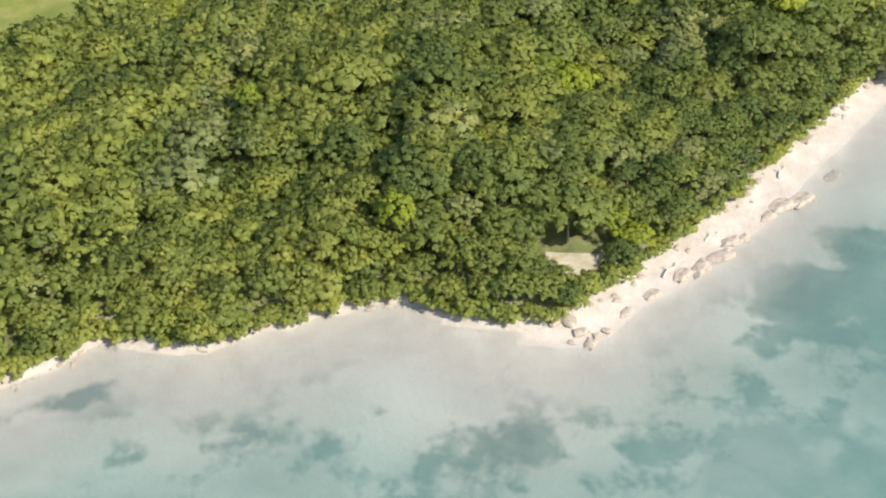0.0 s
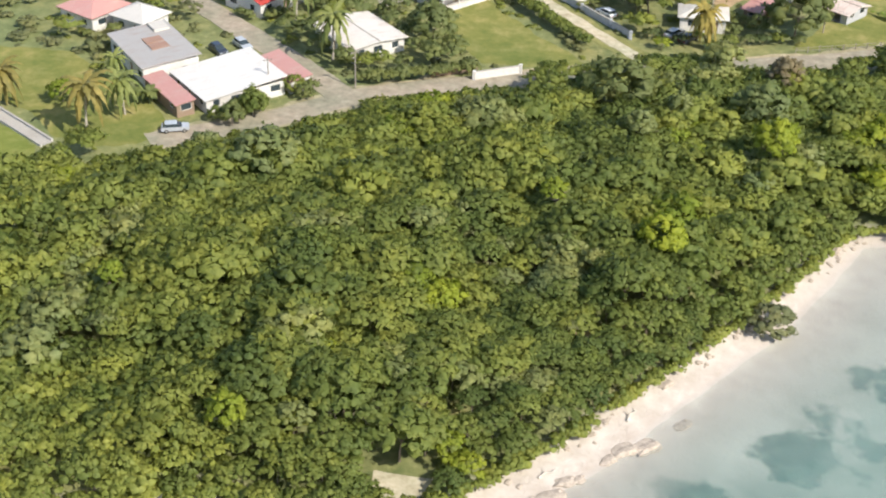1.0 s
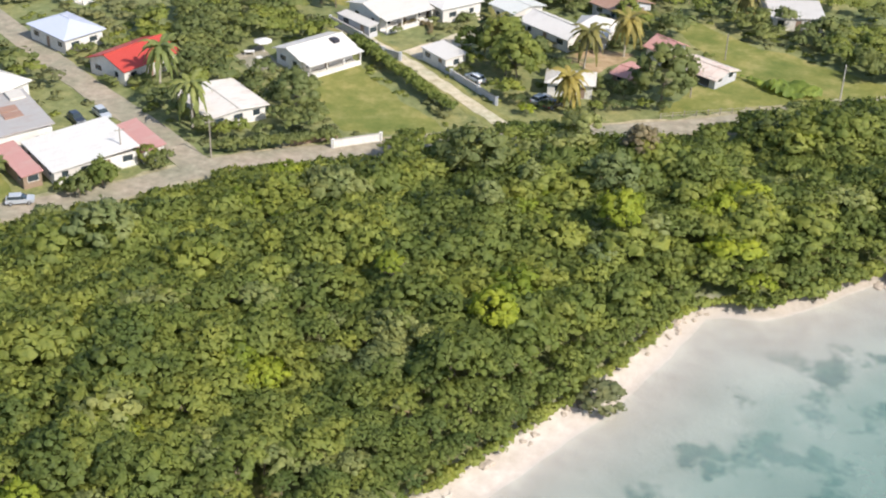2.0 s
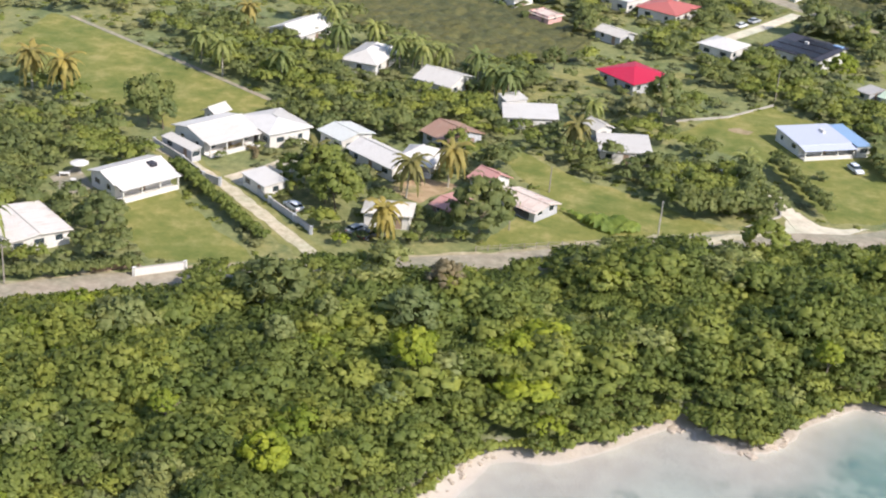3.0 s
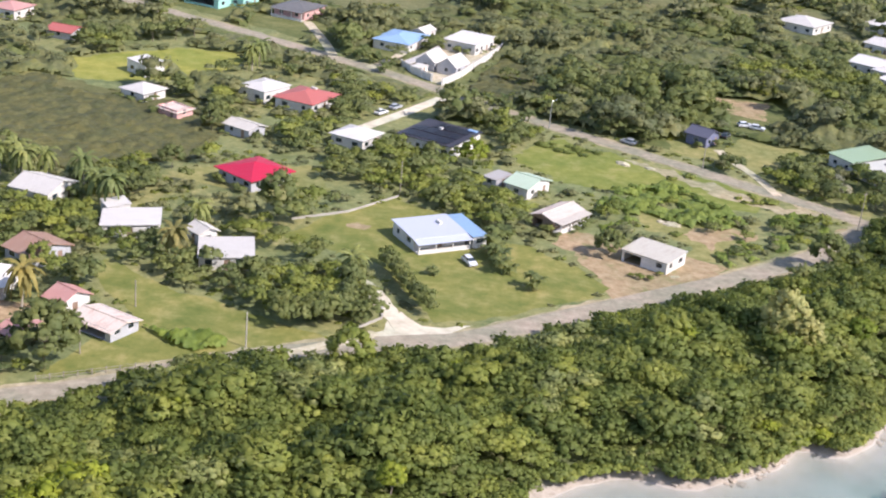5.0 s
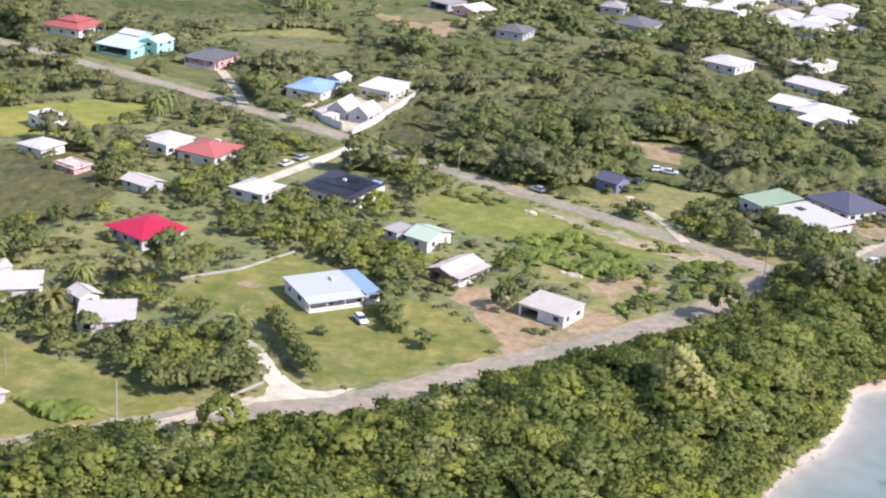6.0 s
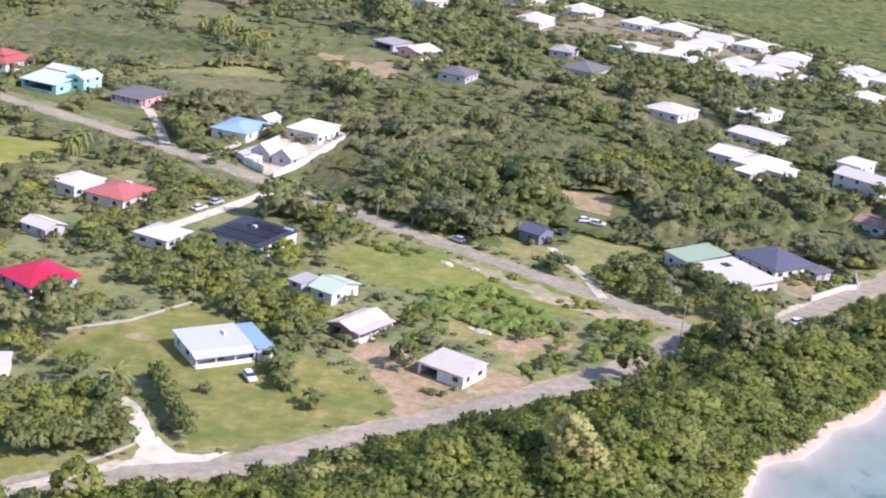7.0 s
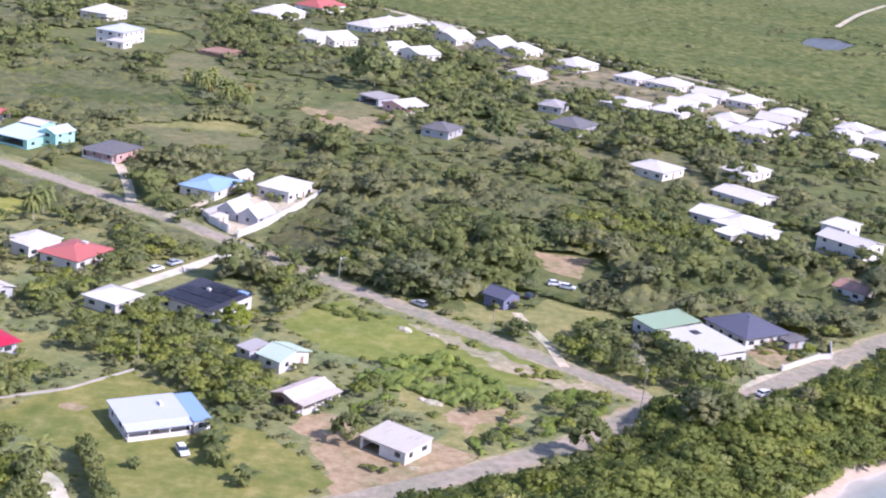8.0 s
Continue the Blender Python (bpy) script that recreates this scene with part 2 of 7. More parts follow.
WALL_W = two_scale("white_plaster", (0.665, 0.63, 0.575), 0.8, dirty=0.24)
WALL_G = two_scale("grey_plaster", (0.45, 0.45, 0.46), 0.85, dirty=0.3)
WALL_P = two_scale("pink_plaster", (0.68, 0.40, 0.36), 0.8, dirty=0.2)
WALL_T = two_scale("turquoise_plaster", (0.34, 0.62, 0.53), 0.8, dirty=0.1)
WALL_B = two_scale("brown_boards", (0.28, 0.19, 0.13), 0.85, dirty=0.3)
WALL_N = two_scale("blue_plaster", (0.15, 0.16, 0.24), 0.8, dirty=0.1)
R_WHITE = roof_metal("white_roof", (0.635, 0.595, 0.54), (0.42, 0.37, 0.31), stained=0.4)
R_CREAM = roof_metal("stained_white_roof", (0.60, 0.555, 0.485), (0.40, 0.30, 0.21), 0.55)
R_BEIGE = roof_metal("worn_beige_roof", (0.52, 0.465, 0.395), (0.33, 0.23, 0.16), 0.6)
R_GREY = roof_metal("grey_roof", (0.40, 0.375, 0.35), stained=0.75)
R_WORN = roof_metal("rust_spotted_white_roof", (0.66, 0.60, 0.53), (0.40, 0.26, 0.16), 0.55)
R_GREEN = roof_metal("pale_green_roof", (0.45, 0.54, 0.40), stained=0.2)
R_GREEN2 = roof_metal("green_roof", (0.30, 0.40, 0.25), stained=0.2)
R_CRIM = roof_metal("crimson_roof", (0.47, 0.02, 0.055), (0.5, 0.08, 0.1), 0.2)
R_RED = roof_metal("red_roof", (0.45, 0.06, 0.045), (0.4, 0.1, 0.06), 0.2)
R_ORANGE = roof_metal("orange_red_roof", (0.43, 0.125, 0.105), (0.4, 0.18, 0.12), 0.3)
R_PINK = roof_metal("faded_pink_roof", (0.52, 0.27, 0.235), (0.5, 0.4, 0.32), 0.6)
R_RUST = roof_metal("rusty_roof", (0.66, 0.55, 0.46), (0.40, 0.16, 0.09), 0.9)
R_BROWN = roof_metal("brown_roof", (0.34, 0.20, 0.14), (0.42, 0.32, 0.24), 0.6)
R_BLUE = roof_metal("blue_roof", (0.27, 0.41, 0.60), stained=0.1)
R_PALEB = roof_metal("pale_blue_roof", (0.49, 0.515, 0.60), (0.5, 0.5, 0.54), 0.35)
R_SKY = roof_metal("sky_blue_roof", (0.50, 0.60, 0.63), stained=0.15)
R_NAVY = roof_metal("navy_roof", (0.10, 0.10, 0.13), (0.17, 0.17, 0.21), 0.3)
R_DARK = roof_metal("dark_roof", (0.045, 0.042, 0.052), (0.13, 0.12, 0.115), 0.4, 0.5)
R_SLATE = roof_metal("slate_grey_roof", (0.155, 0.148, 0.14), (0.27, 0.24, 0.21), 0.5)
BARK = two_scale("bark", (0.20, 0.155, 0.11), 0.9, 8, 1.0, 0.35)
PALE_BARK = two_scale("pale_bark", (0.42, 0.37, 0.30), 0.9, 8, 1.0, 0.25)
LEAF = foliage("coastal_leaves", (0.17, 0.203, 0.046), (0.22, 0.252, 0.066), (0.294, 0.316, 0.1))
LEAF_Y = foliage("yellow_green_leaves", (0.205, 0.25, 0.028), (0.265, 0.31, 0.042), (0.335, 0.37, 0.065))
LEAF_G = foliage("grey_green_leaves", (0.2, 0.225, 0.085), (0.265, 0.29, 0.118), (0.35, 0.37, 0.175))
LEAF_C = foliage("cream_flowering_leaves", (0.36, 0.335, 0.11), (0.52, 0.475, 0.19), (0.64, 0.585, 0.3))
LEAF_P = foliage("pale_dry_leaves", (0.32, 0.30, 0.23), (0.42, 0.395, 0.315), (0.54, 0.51, 0.42))
LEAF_D = foliage("dark_garden_leaves", (0.124, 0.154, 0.056), (0.172, 0.2, 0.08), (0.245, 0.268, 0.12))
LEAF_O = foliage("olive_scrub_leaves", (0.155, 0.166, 0.083), (0.205, 0.216, 0.114), (0.275, 0.28, 0.158))
FROND = foliage("palm_fronds", (0.15, 0.18, 0.055), (0.23, 0.255, 0.09), (0.34, 0.345, 0.15), 0.35)
LEAF_R = foliage("rank_weed_leaves", (0.165, 0.225, 0.052), (0.21, 0.275, 0.07), (0.275, 0.33, 0.105))
LEAF_S = foliage("dull_scrub_leaves", (0.12, 0.125, 0.058), (0.158, 0.16, 0.078), (0.21, 0.208, 0.108))
# olive leaves, with distance haze greyed into their base colour
LEAF_F = foliage("hazed_olive_leaves", (0.16, 0.18, 0.088), (0.205, 0.222, 0.11), (0.265, 0.277, 0.145))
LEAF_W = foliage("deep_green_wood_leaves", (0.122, 0.158, 0.041), (0.156, 0.194, 0.055), (0.2, 0.234, 0.078))
LEAF_B = foliage("withered_brown_leaves", (0.17, 0.135, 0.085), (0.25, 0.205, 0.135), (0.34, 0.29, 0.2))
FROND_Y = foliage("yellowing_fronds", (0.17, 0.15, 0.05), (0.265, 0.225, 0.08), (0.39, 0.315, 0.12), 0.35)
WOOD_POLE = two_scale("pole_wood", (0.30, 0.26, 0.21), 0.85, 8, 1.0)
METAL = two_scale("galvanised_steel", (0.5, 0.5, 0.5), 0.4, metal=0.7, dirty=0.1)
ROCK = two_scale("shore_rock", (0.42, 0.345, 0.27), 0.95, 3.0, 0.8, 0.35)
TYRE = two_scale("tyre_rubber", (0.02, 0.02, 0.02), 0.85)
PLASTIC = two_scale("dark_trim", (0.05, 0.05, 0.055), 0.5)


def paint(name, c):
    m, n, l, b = material(name, 0.3)
    b.inputs["Coat Weight"].default_value = 0.6
    l.new(ramp(n, l, noise_node(n, l, 3), (0.3, scaled(c, 0.92)), (0.7, scaled(c, 1.05))), b.inputs["Base Color"])
    return m


PAINT_W, PAINT_S, PAINT_D = paint("white_car_paint", (0.75, 0.75, 0.76)), paint("silver_car_paint", (0.42, 0.44, 0.46)), paint("dark_car_paint", (0.03, 0.035, 0.045))
GLASS, gn, gl, gb = material("tinted_glass", 0.06)
gb.inputs["Base Color"].default_value, gb.inputs["Transmission Weight"].default_value = (0.06, 0.08, 0.09, 1), 0.35
POND, pn, pl, pb = material("pond_water", 0.25)
pb.inputs["Base Color"].default_value, pb.inputs["Specular IOR Level"].default_value = (0.085, 0.084, 0.08, 1), 0.02


# ---- mesh helpers ----
class Build:
    """Collects boxes, slabs and tubes into one mesh."""

    def __init__(self):
        self.v, self.f, self.m = [], [], []

    def poly(self, pts, mat=0):
        k = len(self.v)
        self.v += [tuple(p) for p in pts]
        self.f.append(tuple(range(k, k + len(pts))))
        self.m.append(mat)

    def hexa(self, lo, hi, mat=0):
        """A solid between a lower and an upper ring of points."""
        n = len(lo)
        self.poly(lo[::-1], mat)
        self.poly(hi, mat)
        for i in range(n):
            j = (i + 1) % n
            self.poly((lo[i], lo[j], hi[j], hi[i]), mat)

    def box(self, x0, y0, z0, x1, y1, z1, mat=0):
        self.hexa([(x0, y0, z0), (x1, y0, z0), (x1, y1, z0), (x0, y1, z0)], [(x0, y0, z1), (x1, y0, z1), (x1, y1, z1), (x0, y1, z1)], mat)

    def tube(self, pts, radii, sides=6, mat=0):
        rings = []
        for i, p in enumerate(pts):
            p = Vector(p)
            d = (Vector(pts[min(i + 1, len(pts) - 1)]) - Vector(pts[max(i - 1, 0)])).normalized()
            a = d.orthogonal().normalized()
            b = d.cross(a)
            rings.append([tuple(p + radii[i] * (math.cos(t) * a + math.sin(t) * b)) for t in (2 * math.pi * s / sides for s in range(sides))])
        for r0, r1 in zip(rings, rings[1:]):
            for i in range(sides):
                j = (i + 1) % sides
                self.poly((r0[i], r0[j], r1[j], r1[i]), mat)
        self.poly(rings[0][::-1], mat)
        self.poly(rings[-1], mat)

    def mesh(self, name, *mats):
        at, index, verts = {}, [], []
        for v in self.v:
            k = (round(v[0], 3), round(v[1], 3), round(v[2], 3))
            if k not in at:
                at[k] = len(verts)
                verts.append(v)
            index.append(at[k])
        me = bpy.data.meshes.new(name)
        me.from_pydata(verts, [], [tuple(index[i] for i in f) for f in self.f])
        for m in mats:
            me.materials.append(m)
        if len(mats) > 1:
            me.polygons.foreach_set("material_index", self.m)
        me.update()
        return me


def part(name, build, mats, parent, label=""):
    """One mesh object, from a Build or a ready mesh, under a thing or a part."""
    mats = mats if isinstance(mats, (list, tuple)) else [mats]
    me = build.mesh(name, *mats) if isinstance(build, Build) else build
    ob = new(name, me)
    ob.parent = parent
    return tagged(ob, label)


def array_mesh(name, verts, quads, mat, tint=None, normals=None):
    """A mesh of triangles or quads from arrays, with an optional tone for each point."""
    me = bpy.data.meshes.new(name)
    me.vertices.add(len(verts))
    me.vertices.foreach_set("co", np.ascontiguousarray(verts, dtype=np.float32).ravel())
    me.loops.add(quads.size)
    me.loops.foreach_set("vertex_index", quads.astype(np.int32).ravel())
    me.polygons.add(len(quads))
    me.polygons.foreach_set("loop_start", np.arange(0, quads.size, quads.shape[1], dtype=np.int32))
    if tint is not None:
        at = me.attributes.new("tint", "FLOAT", "POINT")
        at.data.foreach_set("value", np.ascontiguousarray(tint, dtype=np.float32))
    if normals is not None:
        at = me.attributes.new("custom_normal", "FLOAT_VECTOR", "POINT")
        at.data.foreach_set("vector", np.ascontiguousarray(normals, dtype=np.float32).ravel())
    me.materials.append(mat)
    me.update(calc_edges=True)
    return me


def thing(name, label, category, m, group="", kind=""):
    ob = new(name)
    ob.matrix_world = m
    return tagged(ob, label, category, group, kind)


# ---- plan: coast, roads ----
COAST = np.array([(-3000, -500), (-500, -60), (-220, 18), (-150, 43), (-134, 50), (-129, 55), (-126, 58), (-116, 57), (-106, 63), (-98, 67), (-91, 65), (-82, 63), (-79, 65),
                  (-74, 72), (-67, 81), (-58, 96), (-50, 109), (-45, 118), (-40, 130), (-35, 138), (-28, 137.5), (-21, 144), (-11, 154), (-6, 148), (-1, 148),
                  (5, 157), (14, 165), (20, 163), (23, 169), (31, 176), (41, 182), (52, 180)], float)
COAST = np.vstack([COAST, np.array([(64, 187), (70, 194), (74, 194.5), (76, 192), (82, 197), (86, 205), (93, 213), (99, 220.5), (104, 229), (106, 235), (109.5, 242), (116, 243.5), (121, 249), (126.5, 258), (134, 262), (141, 271), (153, 280), (200, 310), (320, 370), (700, 500), (4000, 1200)], float)])
ROAD = [(-135.5, 133), (-132, 136), (-122, 143.5), (-112, 156), (-103, 162), (-94, 167), (-72, 178.5), (-52, 187), (-36, 194.5), (-26, 202), (-16, 208), (-2, 214),
        (8, 218), (18, 220), (33, 231), (53, 245), (77, 262), (94, 276), (103, 288), (112, 298)]
ROAD_EAST = [(112, 298), (121, 300), (131, 305), (145, 320), (159, 333), (177, 352), (230, 400), (330, 470)]
SIDE_ROAD = [(110, 298), (102, 306), (93, 313), (77, 326.5), (59, 341.5), (42, 355), (29, 366), (18, 377), (-1, 393.5), (-20, 408), (-40, 424), (-63, 440), (-110, 473), (-200, 530)]
WEST_ROAD = [(-113, 155), (-122, 163), (-132, 170.5), (-141, 177), (-160, 192), (-200, 225)]
LANE = [(-71, 183), (-80, 192), (-87, 199), (-93, 205), (-105, 215), (-115, 221)]


def to_line(p, line):
    """Distance of points p to a polyline, and the side: above 0 on its left."""
    best, side = np.full(len(p), 1e9), np.zeros(len(p))
    for a, b in zip(np.asarray(line[:-1], float), np.asarray(line[1:], float)):
        d = b - a
        k = np.clip(((p - a) @ d) / (d @ d), 0, 1)
        off = p - (a + k[:, None] * d)
        dist = np.hypot(off[:, 0], off[:, 1])
        near = dist < best - 1e-9
        best = np.where(near, dist, best)
        cross = d[0] * (p[:, 1] - a[1]) - d[1] * (p[:, 0] - a[0])
        side = np.where(near, np.sign(cross), side)
    return best, side


def inland(p):
    d, s = to_line(p, COAST)
    return d * s




def height(p):
    """Height of the ground: level inland, a short beach, then the sea bed."""
    d = inland(p)
    wob = np.array([1.0 * noise.noise((x * 0.12, y * 0.12, 2)) for x, y in p])
    wide = np.interp(p[:, 0], (-125, -119, -95, -84, -78, -70, -55, -48, -38, -31, 92, 102, 130), (0.5, 0.35, 0.3, 0.4, 3.4, 5.0, 4.8, 3.8, 3.2, 0.8, 0.7, 2.2, 2.8))
    deep = np.interp(p[:, 0], (-130, -108, -85, -72, -50, -30, 0, 15), (0.5, 0.35, 0.0, 0.8, 0.9, 0.2, 0.3, 1.5))
    e = d + wob * (d < 1)
    beach = np.interp(e / wide, (-1, 0.5, 1.8), (SEA - 0.02, -0.25, 0.0))
    bed = np.interp(e + wide, (-400, -75, -30, -14, 0), (-14, -5.0, -2.9, SEA - 0.5, SEA - 0.02)) - deep * np.interp(e + wide, (-20, -2, 0), (0.9, 0.35, 0))
    return np.where(e < -wide, bed, beach), d


def inside(p, ring):
    p, r = np.asarray(p, float), np.asarray(ring, float)
    out = ((p >= r.min(0)) & (p <= r.max(0))).all(1)
    q = p[out]
    odd = np.zeros(len(q), bool)
    for a, b in zip(r, np.roll(r, -1, 0)):
        cut = (a[1] > q[:, 1]) != (b[1] > q[:, 1])
        x = a[0] + (q[:, 1] - a[1]) * (b[0] - a[0]) / (b[1] - a[1] + 1e-12)
        odd ^= cut & (q[:, 0] < x)
    out[out] = odd
    return out


WEED = [(-56, 72, 6, 5, 0.5), (-49, 74, 5, 5, 0.5), (-42, 77.5, 3, 3, 0.5), (-41.5, 91, 3, 5, 0.45), (-46, 68.5, 5, 3, 0.45), (-51, 80, 4, 4, 0.4), (-61, 65.5, 3, 2, 0.3), (-105.5, 57, 3, 1.5, 0.35),
        (-99, 58.8, 3, 1.2, 0.35), (-122, 52, 6, 2.5, 0.45), (-127, 49, 7, 2.5, 0.45), (-60, 49, 6, 5, 0.45), (-49, 50, 5, 5, 0.4), (-113, 47, 3, 1.6, 0.3), (-82, 48, 5, 4, 0.3), (-68, 51, 4, 2, 0.3),
        (-34, 105, 4, 4, 0.3), (-20, 130, 6, 4, 0.2), (3, 140, 5, 4, 0.3), (13, 150, 6, 4, 0.35), (26, 154, 7, 4, 0.4)]


SHORE_WEED = [(99.9, 221.3, 2.6, 1.6, 0.55), (96.6, 217.7, 2.6, 1.4, 0.5), (-128.5, 47.9, 3.2, 1.6, 0.5), (-124.6, 50.1, 2.2, 1.5, 0.55), (-132.3, 45.9, 3.4, 1.3, 0.5), (-113.7, 46.8, 1.8, 1.0, 0.42)]


def weed_beds(p, d):
    """How thick the sea grass grows: named beds, thin drifts elsewhere, none close to the shore."""
    out = np.where(d < -12, 0.06, 0.0)
    for x, y, rx, ry, k in WEED:
        out = np.maximum(out, k * np.exp(-(((p[:, 0] - x) / rx) ** 2 + ((p[:, 1] - y) / ry) ** 2)))
    out = out - 0.3 * np.clip((d + 7) / 4, 0, 1)
    for x, y, rx, ry, k in SHORE_WEED:
        out = np.maximum(out, k * np.exp(-(((p[:, 0] - x) / rx) ** 2 + ((p[:, 1] - y) / ry) ** 2)))
    return out


def steps(*spans):
    out = []
    for a, b, s in spans:
        out += list(np.arange(a, b, s))
    return np.array(out + [spans[-1][1]])


def sheet(name, xs, ys, mat, level=None):
    gx, gy = np.meshgrid(xs, ys)
    p = np.stack([gx.ravel(), gy.ravel()], 1)
    z, d = height(p)
    w, h = len(xs), len(ys)
    i = (np.arange(h - 1)[:, None] * w + np.arange(w - 1)).ravel()
    quads = np.stack([i, i + 1, i + w + 1, i + w], 1)
    if level is not None:
        at, value, z = "depth", np.clip((level - z) / 4.0, 0, 1), np.full(len(p), level)
        keep = (d[quads] < 6).any(1)
        quads = quads[keep]
    else:
        at, value = "shore", np.clip((d + 40) / 80, 0, 1)
    me = array_mesh(name, np.column_stack([p, z]), quads, mat)
    if level is None:
        me.attributes.new("weed", "FLOAT", "POINT").data.foreach_set("value", weed_beds(p, d).astype(np.float32))
    me.attributes.new(at, "FLOAT", "POINT").data.foreach_set("value", value.astype(np.float32))
    me.shade_smooth()
    return new(name, me)


XS = steps((-4000, -600, 200), (-600, -180, 20), (-180, 180, 2.5), (180, 600, 20), (600, 4000, 200))
YS = steps((-2000, -200, 150), (-200, 20, 12), (20, 290, 2.5), (290, 1200, 20), (1200, 4600, 200))
tagged(sheet("ground", XS, YS, GROUND), "coastal ground of rough grass, pale sand and sea bed", "ground", kind="structure")
tagged(sheet("water", XS, YS, WATER, SEA), "shallow milky turquoise sea with darker weed patches", "sea", kind="structure")


def patch(name, ring, mat, z, label, category):
    """A level area with an uneven outline, most ragged on bare soil and scrub."""
    ragged = 0.4 if category in ("yard", "patio", "driveway", "clearing", "pond") else 0.9 if category == "lawn" else 2.3 if category == "soil" else 1.6
    ragged = max(ragged, 3.6) if category in ("meadow", "soil") and ring[0][1] > 480 else ragged
    ring = [Vector(p) for p in ring]
    pts = []
    for a, b in zip(ring, ring[1:] + ring[:1]):
        n = max(1, int((b - a).length / 1.3))
        for k in range(n):
            q = a.lerp(b, k / n)
            u, w = (ragged * (noise.noise((q.x * 0.17, q.y * 0.17, s)) * 1.5 + noise.noise((q.x * 0.7, q.y * 0.7, s)) * 0.7) for s in (5, 8))
            pts.append((q.x + u, q.y + w, z))
    bm = bmesh.new()
    bmesh.ops.triangle_fill(bm, use_beauty=True, edges=bm_ring(bm, pts))
    bm.normal_update()
    for f in bm.faces:
        if f.normal.z < 0:
            f.normal_flip()
    me = bpy.data.meshes.new(name)
    bm.to_mesh(me)
    bm.free()
    me.materials.append(mat)
    OPEN.append([(p[0], p[1]) for p in pts])
    return tagged(new(name, me), label, category, kind="structure")


def bm_ring(bm, pts):
    vs = [bm.verts.new(p) for p in pts]
    return [bm.edges.new((a, b)) for a, b in zip(vs, vs[1:] + vs[:1])]


OPEN, WAYS = [], []
SCRUB_AT, FIELD, CLEARINGS = 14, 15, slice(17, 21)


def smooth_line(line):
    """The line resampled with rounded bends."""
    p = np.asarray(line, float)
    for _ in range(3):
        q = [p[0]]
        for a, b in zip(p[:-1], p[1:]):
            q += [0.75 * a + 0.25 * b, 0.25 * a + 0.75 * b]
        p = np.array(q + [p[-1]])
    return p


def road(name, line, width, mat, z, label, ragged=0.25, category="road"):
    p = smooth_line(line)
    t = np.gradient(p, axis=0)
    n = np.stack([-t[:, 1], t[:, 0]], 1) / np.hypot(t[:, 0], t[:, 1])[:, None]
    b = Build()
    edge = []
    for i, (c, m) in enumerate(zip(p, n)):
        l, r = (width / 2 + ragged * noise.noise((c[0] * 0.4, c[1] * 0.4, k)) for k in (0, 9))
        edge.append([(*(c + m * l), z - 0.12), (*(c + m * l), z), (*(c - m * r), z), (*(c - m * r), z - 0.12)])
    for a, c in zip(edge, edge[1:]):
        for k in range(3):
            b.poly((a[k], a[k + 1], c[k + 1], c[k]))
    WAYS.append((p, width))
    return tagged(new(name, b.mesh(name, mat)), label, category, kind="structure")


road("verge", ROAD, 7.0, DUST, 0.02, "dusty grass verge along the coast road", 1.8, "verge")
road("verge", SIDE_ROAD, 6.2, DUST, 0.024, "dusty grass verge along the village road", 1.6, "verge")
road("verge", ROAD_EAST, 7.0, DUST, 0.028, "dusty grass verge beside the coast road", 1.8, "verge")
road("road", ROAD, 5.2, ASPHALT, 0.05, "narrow worn grey asphalt coast road")
road("road", ROAD_EAST, 5.2, ASPHALT, 0.054, "narrow worn grey asphalt coast road past the junction")
road("road", SIDE_ROAD, 4.8, ASPHALT, 0.058, "straight worn grey village road")
road("road", WEST_ROAD, 5.0, ASPHALT, 0.062, "short side road of worn grey asphalt")
road("verge", LANE, 5.0, MEADOW, 0.032, "dry grass edges of an unpaved lane", 1.2, "verge")
road("lane", LANE, 2.5, TRACK, 0.066, "unpaved pale limestone lane between gardens", 0.5, "lane")
road("driveway", [(14, 372), (5, 356), (-6, 338)], 3.4, LIME, 0.07, "pale concrete driveway", 0.1, "driveway")
road("driveway", [(8.6, 222), (6.6, 227), (3.5, 235), (1, 241), (-6, 247)], 3.4, LIME, 0.074, "pale limestone driveway beside a hedge", 0.5, "driveway")
road("driveway", [(93, 313), (91, 325), (86, 340), (85, 346)], 2.4, TRACK, 0.078, "narrow pale driveway to a small house", 0.3, "driveway")
road("driveway", [(-18, 407), (-22, 425), (-30, 450)], 3.0, TRACK, 0.082, "pale driveway to a pink house", 0.3, "driveway")
road("driveway", [(-7, 398), (0, 412), (2, 420)], 3.0, TRACK, 0.086, "pale driveway to a blue-roofed house", 0.3, "driveway")
road("verge", [(-22, 205), (-15, 208), (-8, 211.4), (0, 216.8), (3.5, 220.6)], 2.0, TRACK, 0.094, "pale sandy verge worn along the coast road", 0.8, "verge")
road("path", [(-160, 290), (-130.5, 271.5), (-110, 258.5), (-97, 250)], 1.2, ASPHALT, 0.05, "straight grey concrete path beside a meadow", 0.1, "path")
road("track", [(367, 1041), (422, 1163), (478, 1265)], 4, TRACK, 0.03, "pale farm track across the fields", 0.5, "track")
road("track", [(14, 915), (69, 855), (142, 785), (209, 732), (268, 636), (330, 560)], 5.0, TRACK, 0.034, "pale track along the edge of the cane field", 0.5, "track")

